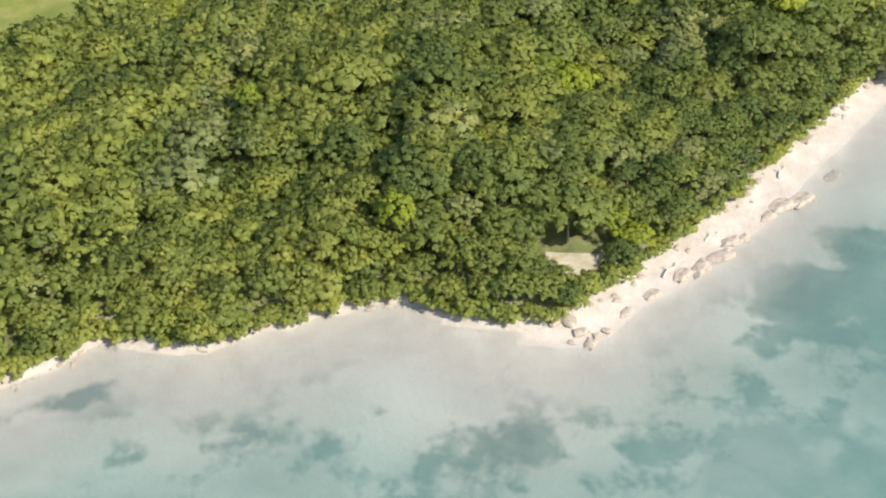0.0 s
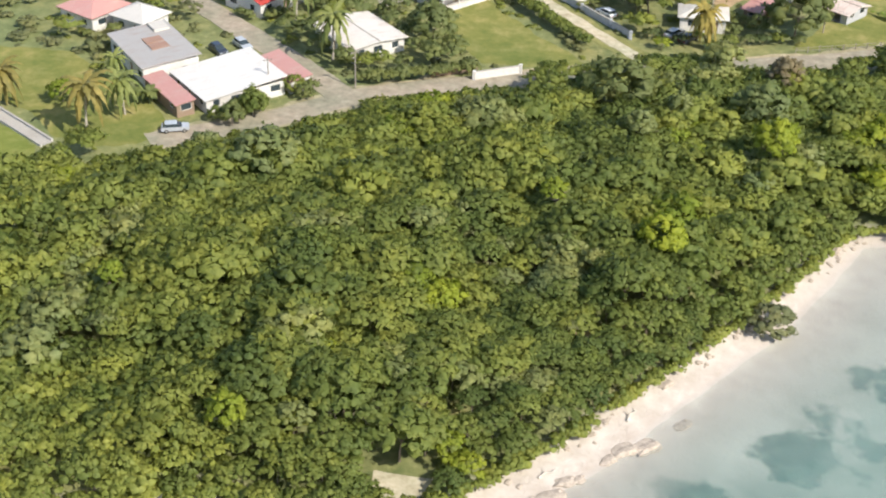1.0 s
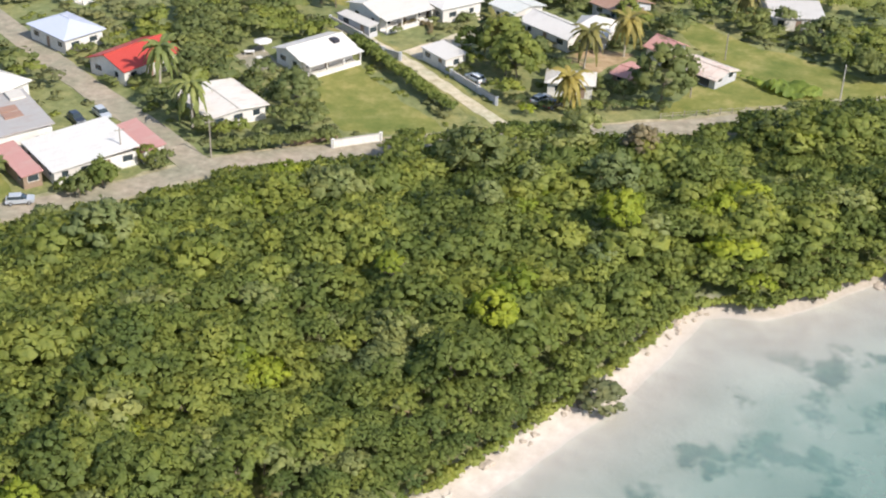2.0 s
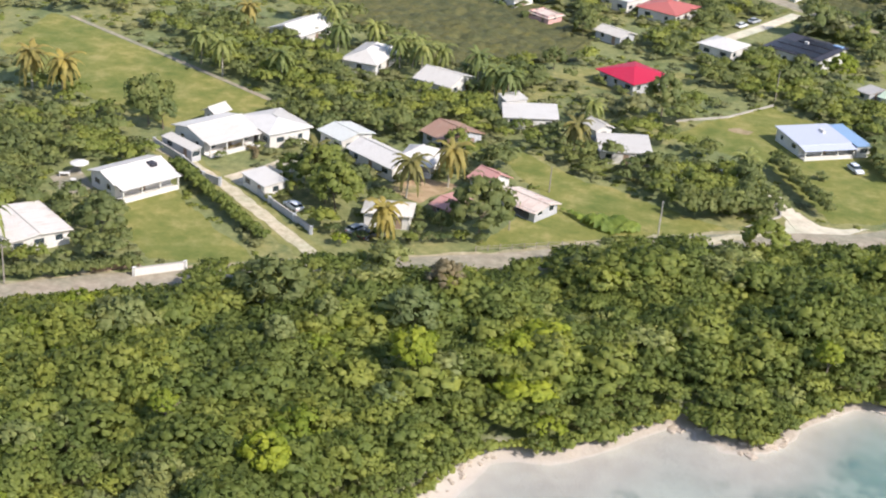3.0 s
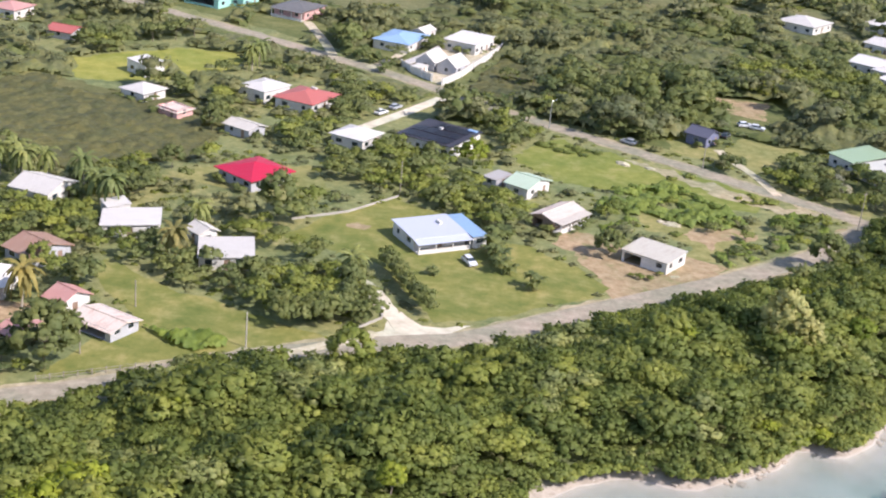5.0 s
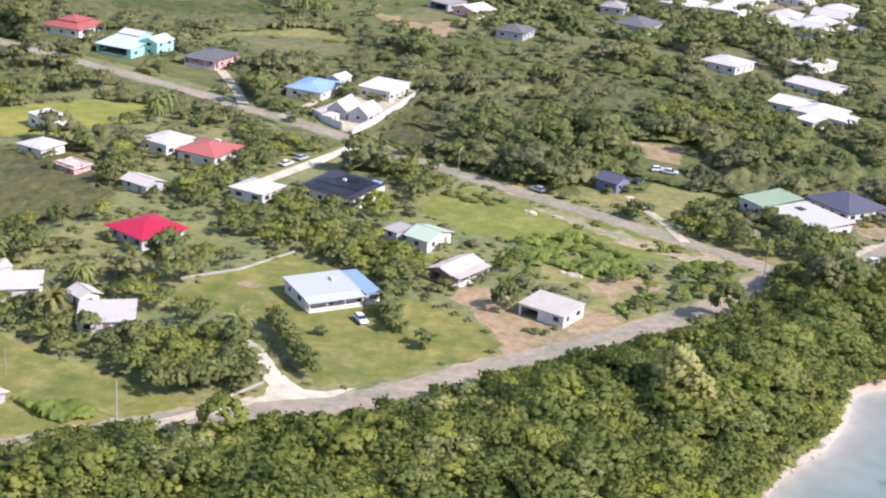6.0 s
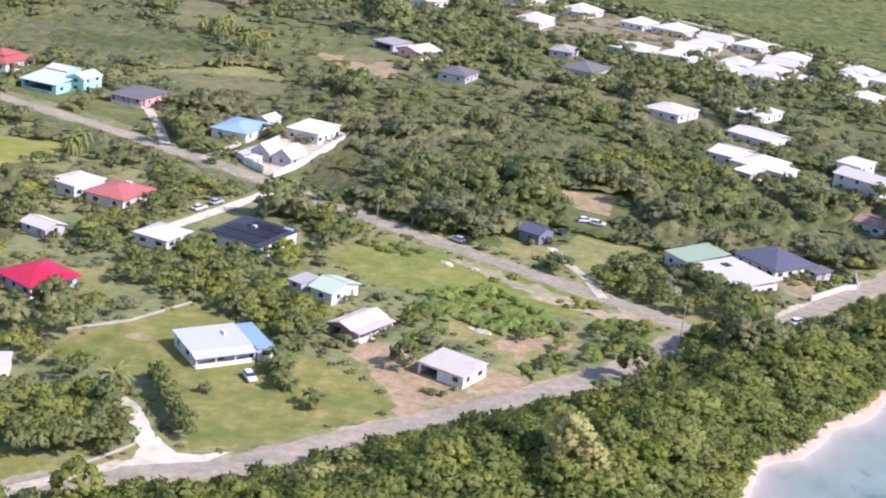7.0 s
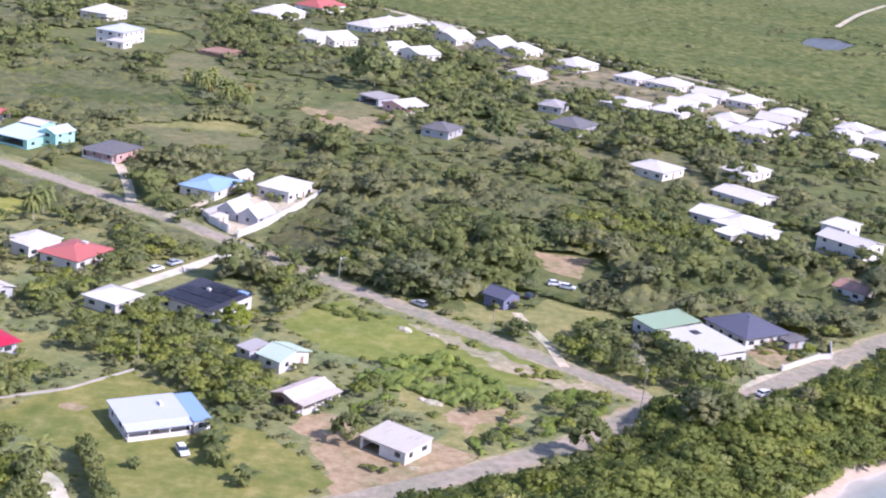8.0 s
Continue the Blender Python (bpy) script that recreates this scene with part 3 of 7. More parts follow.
# open ground
patch("lawn", [(-107, 193), (-101, 201), (-91, 189), (-79, 179), (-88, 175), (-96, 173.5), (-103, 182)], LAWN, 0.015, "mown lawn in front of a white house", "lawn")
patch("lawn", [(-10, 273), (4, 289), (12, 284), (22, 268), (32, 267), (41, 258), (47, 248), (39, 240), (21, 229), (14, 227), (6, 245), (2, 252), (-17, 261)], LAWN, 0.012, "wide mown lawn round the blue-roofed house", "lawn")
patch("lawn", [(-51, 240), (-47, 243), (-31, 231), (-19, 224.5), (-3, 217), (-16, 211), (-30, 203), (-40, 197), (-47, 195), (-42, 211), (-37, 219)], LAWN, 0.014, "sloping strip of mown grass beside the road", "lawn")
patch("meadow", [(43, 344), (54, 336), (61, 331), (78, 321), (92, 309), (84, 300), (69, 300), (56, 306), (42, 309), (38, 314), (30, 325)], GREENS, 0.016, "rough green meadow beside the village road", "meadow")
patch("bare_soil", [(38, 272), (42, 279.6), (47, 276), (52, 270), (62, 270.5), (66, 268), (72.5, 265), (68, 257.5), (64.7, 254.2), (55.8, 247.9), (48.4, 242.1), (46.5, 245.3), (44.8, 257.5)], SOIL, 0.037, "bare reddish soil yard round the shed", "soil")
patch("bare_soil", [(71, 283), (79, 278), (82, 284), (74, 291)], SOIL, 0.018, "bare ochre soil and dry grass plot", "soil")
patch("lawn", [(-190, 150), (-175, 156), (-161, 158), (-144, 148), (-137, 141.5), (-133.5, 137.5), (-136, 132.5), (-142, 129), (-147, 130.5), (-172, 144)], LAWN, 0.013, "mown lawn with coconut palms", "lawn")
patch("lawn", [(-165, 291), (-150, 283), (-130, 270.3), (-110, 257.3), (-97.5, 249.2), (-99, 239), (-112, 229), (-125, 234), (-150, 250), (-165, 262)], LAWN, 0.017, "rough mown grass behind a white house", "lawn")
patch("meadow", [(-88, 382), (-78.7, 389), (-62, 402), (-42.4, 402.5), (-42.9, 382.6), (-58.9, 368), (-72.3, 360.6), (-83, 362.7)], YELLOW, 0.016, "yellowing dry meadow", "meadow")
patch("meadow", [(-37, 502), (-20, 521), (6, 523), (8, 498), (-10, 479), (-32, 486)], MEADOW, 0.014, "pale dry meadow among scrub", "meadow")
patch("meadow", [(-45, 292), (-28, 284), (-16, 279), (-8, 290), (-16, 306), (-36, 300)], MEADOW, 0.019, "dry grass plot beside a red-roofed house", "meadow")
patch("meadow", [(30, 580), (50, 600), (60, 560), (40, 545), (20, 555)], DULL, 0.015, "dry grass plot behind pale houses", "meadow")
patch("meadow", [(80, 345), (92, 352), (104, 352), (98, 332), (90, 328)], MEADOW, 0.014, "dry grass yard of a small house", "meadow")
patch("meadow", [(-110, 690), (-60, 720), (-40, 690), (-60, 640), (-100, 650)], LAWN, 0.015, "green plot round a tall pale house", "meadow")
patch("scrub_land", [(-112, 334), (-93, 363), (-53, 348), (-38, 330), (-40, 305), (-65, 288), (-90, 305)], SCRUB, 0.016, "low dark olive scrub land", "scrub")
patch("cane_field", [(14, 925), (69, 862), (113, 820), (169, 764), (212, 736), (242, 690), (272, 640), (335, 565), (700, 500), (2500, 900), (2500, 4200), (-800, 4200), (-60, 1000)], CANE, 0.01, "broad green cane field reaching to the distance", "field")
patch("pond", [(311, 928), (326, 962), (345, 972), (352, 948), (330, 910), (316, 906)], POND, 0.03, "small still farm pond", "pond")
FIELD_WEST = [(-215, 118), (-180, 146), (-172, 140), (-150, 127), (-147.5, 121.5), (-153, 113), (-165, 104), (-200, 92)]
patch("sand_clearing", [(-87, 84), (-83, 83), (-82, 79), (-86, 79)], TRACK, 0.02, "small sandy clearing in the wood", "clearing")
patch("sand_clearing", [(-83, 74), (-77, 74), (-78, 69), (-82, 69)], TRACK, 0.02, "small sandy clearing near the shore", "clearing")
patch("sand_clearing", [(-80, 86), (-76, 86), (-77, 81), (-80, 81)], MEADOW, 0.02, "small dry grass clearing in the wood", "clearing")
patch("sand_clearing", [(-69, 103), (-63, 106), (-60, 110), (-64, 102)], SOIL, 0.02, "bare earth clearing in the wood", "clearing")
patch("forecourt", [(2, 402), (8.2, 392.5), (14, 385.5), (19.3, 396.3), (27.2, 418.4), (33, 440), (22, 449), (14, 430), (8, 414)], TRACK, 0.03, "pale concrete yard of a new house", "yard")
patch("driveway_apron", [(1.5, 219), (4.6, 221.8), (5.7, 226), (7.4, 230), (9.0, 227.5), (11.5, 225), (15.5, 225.2), (20, 226.5), (16, 222.6), (9, 219.6)], LIME, 0.03, "wide pale apron where a driveway meets the road", "driveway")
patch("forecourt", [(128, 306), (132, 306), (141, 312.5), (148, 319), (143, 322), (136, 317.5)], TRACK, 0.03, "pale dusty forecourt beside the road", "yard")
patch("grass_ring", [(-5, 272), (-3, 273.5), (-0.5, 272), (-1, 269.5), (-3.5, 269), (-5.5, 270)], SOIL, 0.024, "worn patch of bare soil in the lawn", "soil")

# plots in the gardens and the scrub behind the village
YARDS = len(OPEN)
patch("meadow", [(-39, 505), (-6, 511), (16, 502), (8, 486), (-15, 474), (-27, 482)], DULL, 0.021, "pale grazed clearing in the scrub", "meadow")
patch("meadow", [(17, 568), (36, 550), (54, 572), (47, 533), (28, 530)], SOIL, 0.021, "worn bare yard in front of a pale house", "soil")
patch("meadow", [(80, 579), (98, 562), (115, 592), (107, 548), (129, 540), (140, 517), (117, 513), (89, 517)], DULL, 0.021, "grass plot round dark-roofed houses", "meadow")
patch("meadow", [(140, 538), (154, 556), (164, 533), (165, 494), (156, 486)], DULL, 0.021, "strip of yellow grass behind white villas", "meadow")
patch("scrub_land", [(-96, 551), (-72, 570), (-20, 551), (-26, 515), (-72, 526)], HEATH, 0.011, "low smooth olive scrub land behind houses", "scrub")
patch("scrub_land", [(21, 384), (32, 424), (40, 412), (45, 380), (31, 372)], SCRUB, 0.021, "overgrown plot beside a walled yard", "scrub")
patch("bare_soil", [(94, 398), (109, 398), (104, 377), (95, 381)], SOIL, 0.021, "bare reddish patch among trees", "soil")
patch("meadow", [(74, 353), (78, 347), (89, 348), (93, 358), (110, 350), (96, 333), (83, 337), (71, 339)], MEADOW, 0.023, "dry grass garden round a navy house", "meadow")
patch("bare_soil", [(-52, 646), (-35, 665), (-10, 606), (4, 627), (-13, 573), (-36, 591)], DULL, 0.021, "yellow grass and bare soil round a ruin", "soil")
patch("bare_soil", [(58.5, 331), (66, 322.5), (77, 311.5), (87, 302.5), (97, 297), (100, 301.5), (90, 306.5), (79, 317), (66, 328)], DUST, 0.026, "pale dusty strip of bare ground beside the village road", "soil")
patch("meadow", [(56.8, 295), (63.5, 289.7), (77.3, 285.8), (78.5, 276.8), (70.4, 267), (64.8, 266.1), (64.8, 277.5), (58.3, 282.4)], MEADOW, 0.023, "dry yellow grass beside a bare yard", "meadow")
patch("bare_soil", [(66, 283), (76, 289), (77, 282), (69, 273)], SOIL, 0.027, "bare brown hollow in the meadow", "soil")
patch("bare_soil", [(94, 270), (105, 288), (110, 298), (103, 293), (95, 284)], SOIL, 0.018, "bare trodden ground at the road junction", "soil")
patch("patio", [(-95.6, 209), (-91.5, 206), (-86, 213), (-82.5, 220), (-85, 224), (-88.5, 220), (-92, 214.5)], TRACK, 0.028, "pale concrete terrace in front of a large white house", "patio")
patch("yard", [(-67.8, 214.6), (-59.5, 210), (-56, 216), (-54.3, 221), (-61, 221.5)], SOIL, 0.028, "trodden bare yard in front of a porch", "yard")
patch("yard", [(-86, 230), (-81.7, 224.7), (-78, 227), (-81.9, 233)], TRACK, 0.028, "small concrete yard beside a workshop", "yard")
patch("lawn", FIELD_WEST, GREENS, 0.02, "rough grass field beside a drainage channel", "lawn")
road("channel", [(-172, 141), (-160, 134.2), (-149, 128)], 2.4, CONCRETE, 0.03, "shallow concrete drainage channel beside a lawn", 0.1, "channel")
patch("yard", [(137.3, 334), (146.8, 338.6), (153, 333), (143, 323.5), (139, 326)], SOIL, 0.03, "bare brown walled yard beside a navy-roofed house", "yard")
patch("yard", [(-123.5, 198.5), (-121, 205), (-114.6, 197), (-118, 191.5)], ASPHALT, 0.03, "grey paved yard beside a white house", "yard")

# low green heath under the scrub behind the village
patch("heath", [(-215, 545), (-150, 505), (-60, 448), (0, 404), (60, 352), (112, 312), (150, 345), (230, 430), (310, 520), (270, 630), (212, 728), (140, 778), (14, 908), (-110, 900), (-240, 760)], HEATH, 0.006, "low green heath and scrub land behind the village", "scrub")
OPEN.pop()

VILLAS = [(72, 800), (118, 788), (165, 735), (205, 690), (232, 650), (222, 590), (196, 600), (168, 612), (150, 640), (112, 660), (84, 720)]
patch("villa_gardens", VILLAS, DUST_GRASS, 0.012, "dusty ground and thin grass between white villas", "ground")
OPEN.pop()

# ---- houses ----
FOOT = []
PANEL = roof_metal("solar_glass", (0.014, 0.014, 0.02), (0.05, 0.05, 0.055), 0.2, 0.4)


def wall_ring(b, a, w, h, t, holes):
    """Four walls of thickness t round a plan a by w, open at holes: (side, centre, width, sill, head)."""
    zs = sorted({-0.25, h} | {z for k in holes for z in k[3:]})
    for side in "xXyY":
        run = w if side in "xX" else a
        mine = [k for k in holes if k[0] == side]
        us = sorted({-run / 2, run / 2} | {k[1] + s * k[2] / 2 for k in mine for s in (-1, 1)})
        flip = side in "Yx"

        def at(u, z, deep):
            if deep and abs(u) > run / 2 - 1e-6:
                u = math.copysign(run / 2 - t, u)
            d = t if deep else 0
            return {"y": (u, -w / 2 + d, z), "Y": (u, w / 2 - d, z), "x": (-a / 2 + d, u, z), "X": (a / 2 - d, u, z)}[side]

        def face(*pts):
            b.poly(pts[::-1] if flip else pts)

        hole = lambda u, z: any(abs(u - k[1]) < k[2] / 2 and k[3] < z < k[4] for k in mine)
        for u0, u1 in zip(us, us[1:]):
            for z0, z1 in zip(zs, zs[1:]):
                um, zm = (u0 + u1) / 2, (z0 + z1) / 2
                if not hole(um, zm):
                    face(at(u0, z0, 0), at(u1, z0, 0), at(u1, z1, 0), at(u0, z1, 0))
                    face(at(u0, z0, 1), at(u0, z1, 1), at(u1, z1, 1), at(u1, z0, 1))
                    continue
                if not hole(u0 - 0.01, zm):
                    face(at(u0, z0, 0), at(u0, z0, 1), at(u0, z1, 1), at(u0, z1, 0))
                if not hole(u1 + 0.01, zm):
                    face(at(u1, z0, 0), at(u1, z1, 0), at(u1, z1, 1), at(u1, z0, 1))
                if not hole(um, z0 - 0.01):
                    face(at(u0, z0, 0), at(u1, z0, 0), at(u1, z0, 1), at(u0, z0, 1))
                if not hole(um, z1 + 0.01):
                    face(at(u0, z1, 0), at(u0, z1, 1), at(u1, z1, 1), at(u1, z1, 0))
            face(at(u0, h, 0), at(u1, h, 0), at(u1, h, 1), at(u0, h, 1))


def on_side(side, a, w, u, depth):
    """A point on a side, depth metres inside its outer face."""
    return {"y": (u, -w / 2 + depth), "Y": (u, w / 2 - depth), "x": (-a / 2 + depth, u), "X": (a / 2 - depth, u)}[side]


def side_box(b, side, a, w, u0, u1, z0, z1, d0, d1):
    (x0, y0), (x1, y1) = on_side(side, a, w, u0, d0), on_side(side, a, w, u1, d1)
    b.box(min(x0, x1), min(y0, y1), z0, max(x0, x1), max(y0, y1), z1)


def roof_mesh(kind, a, w, h, rise, over):
    """The sheets of a roof: list of (lower ring, upper ring), in house axes."""
    x, y = a / 2 + over, w / 2 + over
    zr = h + rise
    drop = rise * over / (w / 2 if kind in ("gable_x", "hip_x") else a / 2) if rise and kind != "flat" else 0
    ze = h - drop
    if kind == "flat":
        faces = [[(-x, -y, h + 0.02), (x, -y, h + 0.02), (x, y, h + rise), (-x, y, h + rise)]]
    elif kind == "shed_x":
        faces = [[(-x, -y, h + rise), (x, -y, h), (x, y, h), (-x, y, h + rise)]]
    elif kind == "gable_x":
        faces = [[(-x, -y, ze), (x, -y, ze), (x, 0, zr), (-x, 0, zr)], [(-x, 0, zr), (x, 0, zr), (x, y, ze), (-x, y, ze)]]
    elif kind == "gable_y":
        faces = [[(x, -y, ze), (x, y, ze), (0, y, zr), (0, -y, zr)], [(0, -y, zr), (0, y, zr), (-x, y, ze), (-x, -y, ze)]]
    else:
        if a >= w:
            r = max(0.3, x - y)
            p, q = (-r, 0, zr), (r, 0, zr)
            faces = [[(-x, -y, ze), (x, -y, ze), q, p], [(x, y, ze), (-x, y, ze), p, q], [(x, -y, ze), (x, y, ze), q], [(-x, y, ze), (-x, -y, ze), p]]
        else:
            r = max(0.3, y - x)
            p, q = (0, -r, zr), (0, r, zr)
            faces = [[(x, -y, ze), (x, y, ze), q, p], [(-x, y, ze), (-x, -y, ze), p, q], [(-x, -y, ze), (x, -y, ze), p], [(x, y, ze), (-x, y, ze), q]]
    return faces


def house(label, x, y, yaw, a, w, h=2.9, kind="hip", rise=1.6, wall=None, roof=None, over=0.55, far=False, porch=None, second=None, name="house", group="village houses", storeys=1, bushes=True, extras=(), gaps=(), tier=None, veil=False):
    """A rendered house: walls with real openings, windows, a door, and a sheet roof. second: another roofing for its last slope; gaps: open bays (side, centre, width, sill, head); tier: share of the plan under a raised upper roof; veil: planted close in front."""
    wall, roof = wall or WALL_W, roof or R_WHITE
    FOOT.append((x, y, radians(yaw), a, w, h + rise, bushes, veil))
    a, w = a - 2 * over, w - 2 * over
    off = (0, 0)
    if porch:
        side, deep, _ = porch
        if side in "xX":
            a, off = a - deep, (-deep / 2 if side == "X" else deep / 2, 0)
        else:
            w, off = w - deep, (0, deep / 2 if side == "y" else -deep / 2)
    ob = thing(name, label, "house", pose(x, y, 0, 0, 0, yaw) @ pose(off[0], off[1], 0), group)
    holes, doors = [], []
    per = h / storeys
    rnd = random.Random(int(abs(x) * 7 + abs(y) * 13))
    for s in range(storeys):
        z0 = s * per
        for side, run in (("y", a), ("X", w), ("x", w), ("Y", a)):
            n = max(1, int(run / (4.2 if far else 3.2)))
            if side in "xY":
                n = min(n, 2)
            for k in range(n):
                u = (k + 0.5) * run / n - run / 2 + rnd.uniform(-0.2, 0.2)
                if s == 0 and side == ("X" if w >= a else "y") and k == n // 2:
                    holes.append((side, u, 1.1, 0.02, 2.1))
                    doors.append((side, u))
                else:
                    holes.append((side, u, rnd.choice((1.2, 1.4, 1.8)), z0 + 0.95, z0 + 2.1))
    holes = [k for k in holes if not any(k[0] == g[0] and abs(k[1] - g[1]) < (k[2] + g[2]) / 2 + 0.15 for g in gaps)]
    doors = [d for d in doors if any((k[0], k[1]) == d for k in holes)]
    b = Build()
    wall_ring(b, a, w, h, 0.2, holes + list(gaps))
    part("wall", b, wall, ob)
    if kind == "gable_x":
        for s in (-1, 1):
            xs = sorted((s * a / 2, s * (a / 2 - 0.2)))
            b = Build()
            b.hexa([(xs[0], -w / 2, h), (xs[0], w / 2, h), (xs[0], 0, h + rise)], [(xs[1], -w / 2, h), (xs[1], w / 2, h), (xs[1], 0, h + rise)])
            part("gable", b, wall, ob)
    if kind == "gable_y":
        for s in (-1, 1):
            ys = sorted((s * w / 2, s * (w / 2 - 0.2)))
            b = Build()
            b.hexa([(-a / 2, ys[0], h), (a / 2, ys[0], h), (0, ys[0], h + rise)], [(-a / 2, ys[1], h), (a / 2, ys[1], h), (0, ys[1], h + rise)])
            part("gable", b, wall, ob)
    for nm, z0, z1 in (("floor_slab", -0.2, 0.03), ("ceiling_slab", h - 0.12, h - 0.06)):
        slab = Build()
        slab.box(-a / 2 + 0.21, -w / 2 + 0.21, z0, a / 2 - 0.21, w / 2 - 0.21, z1)
        part(nm, slab, CONCRETE, ob)
    faces = roof_mesh(kind, a, w, h, rise, over)
    for i, f in enumerate(faces):
        rb = Build()
        rb.hexa(f, [(p[0], p[1], p[2] + 0.14) for p in f])
        part("roof", rb, second if second and i == len(faces) - 1 else roof, ob)
    if kind.startswith("hip") or kind.startswith("gable"):
        ridge = [p for p in faces[0] if abs(p[2] - h - rise) < 1e-6]
        if len(ridge) > 1:
            cap = Build()
            cap.tube([(*ridge[0][:2], h + rise + 0.14), (*ridge[1][:2], h + rise + 0.14)], (0.14, 0.14), 6)
            part("ridge_cap", cap, roof, ob)
    if tier:
        ta, tw, up = a * tier, w * tier, rise * (1 - tier) + 0.55
        t = Build()
        t.box(-ta / 2, -tw / 2, h + rise * (1 - tier) - 0.3, ta / 2, tw / 2, h + up)
        part("upper_wall", t, wall, ob)
        for f in roof_mesh("hip", ta, tw, h + up, rise * tier, over):
            t = Build()
            t.hexa(f, [(p[0], p[1], p[2] + 0.14) for p in f])
            part("upper_roof", t, roof, ob)
    for side, u, s, lo, hi in holes:
        if (side, u) in doors:
            d = Build()
            side_box(d, side, a, w, u - s / 2, u + s / 2, lo, hi, 0.06, 0.11)
            part("door", d, WALL_B, ob)
            continue
        fr = Build()
        for u0, u1, z0, z1 in ((u - s / 2, u - s / 2 + 0.08, lo, hi), (u + s / 2 - 0.08, u + s / 2, lo, hi), (u - s / 2 + 0.08, u + s / 2 - 0.08, lo, lo + 0.08), (u - s / 2 + 0.08, u + s / 2 - 0.08, hi - 0.08, hi)):
            side_box(fr, side, a, w, u0, u1, z0, z1, 0.04, 0.12)
        win = part("window", fr, WALL_W, ob)
        pn_ = Build()
        side_box(pn_, side, a, w, u - s / 2 + 0.08, u + s / 2 - 0.08, lo + 0.08, hi - 0.08, 0.07, 0.09)
        part("pane", pn_, GLASS, win)
    for ex, ey, ew, ed, eh, em, nm in extras:
        z = {"flat": h + rise * (ey / w + 0.5), "shed_x": h + rise * (0.5 - ex / a)}.get(kind, h + rise * (1 - abs(ex) / (a / 2))) + 0.14
        e = Build()
        e.box(ex - ew / 2, ey - ed / 2, z - 0.1, ex + ew / 2, ey + ed / 2, z + eh)
        part(nm, e, em, ob)
    if porch:
        side, deep, proof = porch
        run = a if side in "yY" else w
        p = Build()
        side_box(p, side, a, w, -run / 2, run / 2, -0.2, 0.18, -deep, -0.01)
        part("terrace", p, WALL_W, ob)
        n = max(3, int(run / 3) + 1)
        for k in range(n):
            u = -run / 2 + 0.15 + (run - 0.3) * k / (n - 1)
            c = Build()
            side_box(c, side, a, w, u - 0.11, u + 0.11, 0.18, h - 0.42, -deep + 0.08, -deep + 0.3)
            part("post", c, WALL_W, ob)
        rail = Build()
        side_box(rail, side, a, w, -run / 2, run / 2, 0.18, 0.85, -deep + 0.13, -deep + 0.25)
        part("parapet", rail, WALL_W, ob)
        (x0, y0), (x1, y1) = on_side(side, a, w, -run / 2 - 0.3, -0.02), on_side(side, a, w, run / 2 + 0.3, -deep - 0.35)
        r = Build()
        lo = [(x0, y0), (x1, y0), (x1, y1), (x0, y1)]
        far_edge = (lambda q: abs(q[1]) if side in "yY" else abs(q[0]))
        edge = max(far_edge(q) for q in lo)
        ring = [(q[0], q[1], h - 0.42 if far_edge(q) > edge - 0.01 else h - 0.05) for q in lo]
        area = sum(ring[i][0] * ring[(i + 1) % 4][1] - ring[(i + 1) % 4][0] * ring[i][1] for i in range(4))
        ring = ring if area > 0 else ring[::-1]
        r.hexa(ring, [(q[0], q[1], q[2] + 0.1) for q in ring])
        part("porch_roof", r, proof, ob)
    return ob


# west end of the village
house("long white house with a broad low white roof", -131, 152.3, -41, 12.6, 14, 2.3, "flat", 0.9, WALL_W, R_WHITE, 0.4)
house("low front wing with a pink tiled roof", -138.0, 145.9, -41, 12.0, 3.4, 2.1, "flat", 0.3, WALL_B, R_PINK, 0.3, bushes=False)
house("low end wing with a pink tiled roof", -124.2, 158.6, -41, 11, 4.2, 2.0, "flat", 0.5, WALL_W, R_PINK, 0.3)
house("grey flat-roofed house with dark red roof panels", -146, 158, -44, 15.5, 10, 3.1, "flat", 0.5, WALL_W, R_GREY, 0.4, extras=[(x, y, 2.2, 3.0, 0.12, R_BROWN, "roof_panel") for x in (-1.2, 1.3) for y in (0.4,)] + [(-5.5, 3.0, 3.4, 2.6, 0.35, R_CREAM, "roof_box")])
house("small house with a faded pink hip roof", -163, 171, -22, 9, 9, 3.0, "hip", 1.8, roof=R_PINK)
house("small white-roofed house beside a pink roof", -154, 170, -18, 8, 7, 3.0, "hip", 1.4)
house("house with a bright red sheet roof", -138, 187.5, -25, 10, 13, 2.9, "gable_y", 1.6, roof=R_RED, veil=True)
house("low house with a rust-stained white roof", -117, 175, -41, 13, 11, 2.5, "gable_x", 0.4, WALL_W, R_WORN, veil=True)
house("large white house with a broad pale roof", -162, 224, -16, 10, 20, 3.4, "hip", 1.8, porch=("X", 2.2, R_WHITE))
house("grey-white house with a hip roof", -155, 196, -29, 12, 9, 3.0, "hip", 1.6, roof=R_PALEB)
house("white house with a terrace facing its lawn", -108, 199.5, -35, 11, 12.5, 2.9, "gable_y", 1.0, porch=("X", 2.6, R_WHITE), bushes=False, extras=[(1.6, 3.2, 1.6, 1.2, 0.5, R_DARK, "skylight")])
house("large white house with a gabled white roof", -101.5, 224.5, -36, 12.5, 12.5, 3.1, "gable_y", 1.1, porch=("X", 2.0, R_WHITE))
house("wing of a large white house with a hipped white roof", -92.5, 232, -42, 12, 10, 3.1, "hip", 1.0)
house("small white outbuilding behind a large house", -105.3, 235, -25, 3.8, 5, 2.8, "gable_y", 0.8)
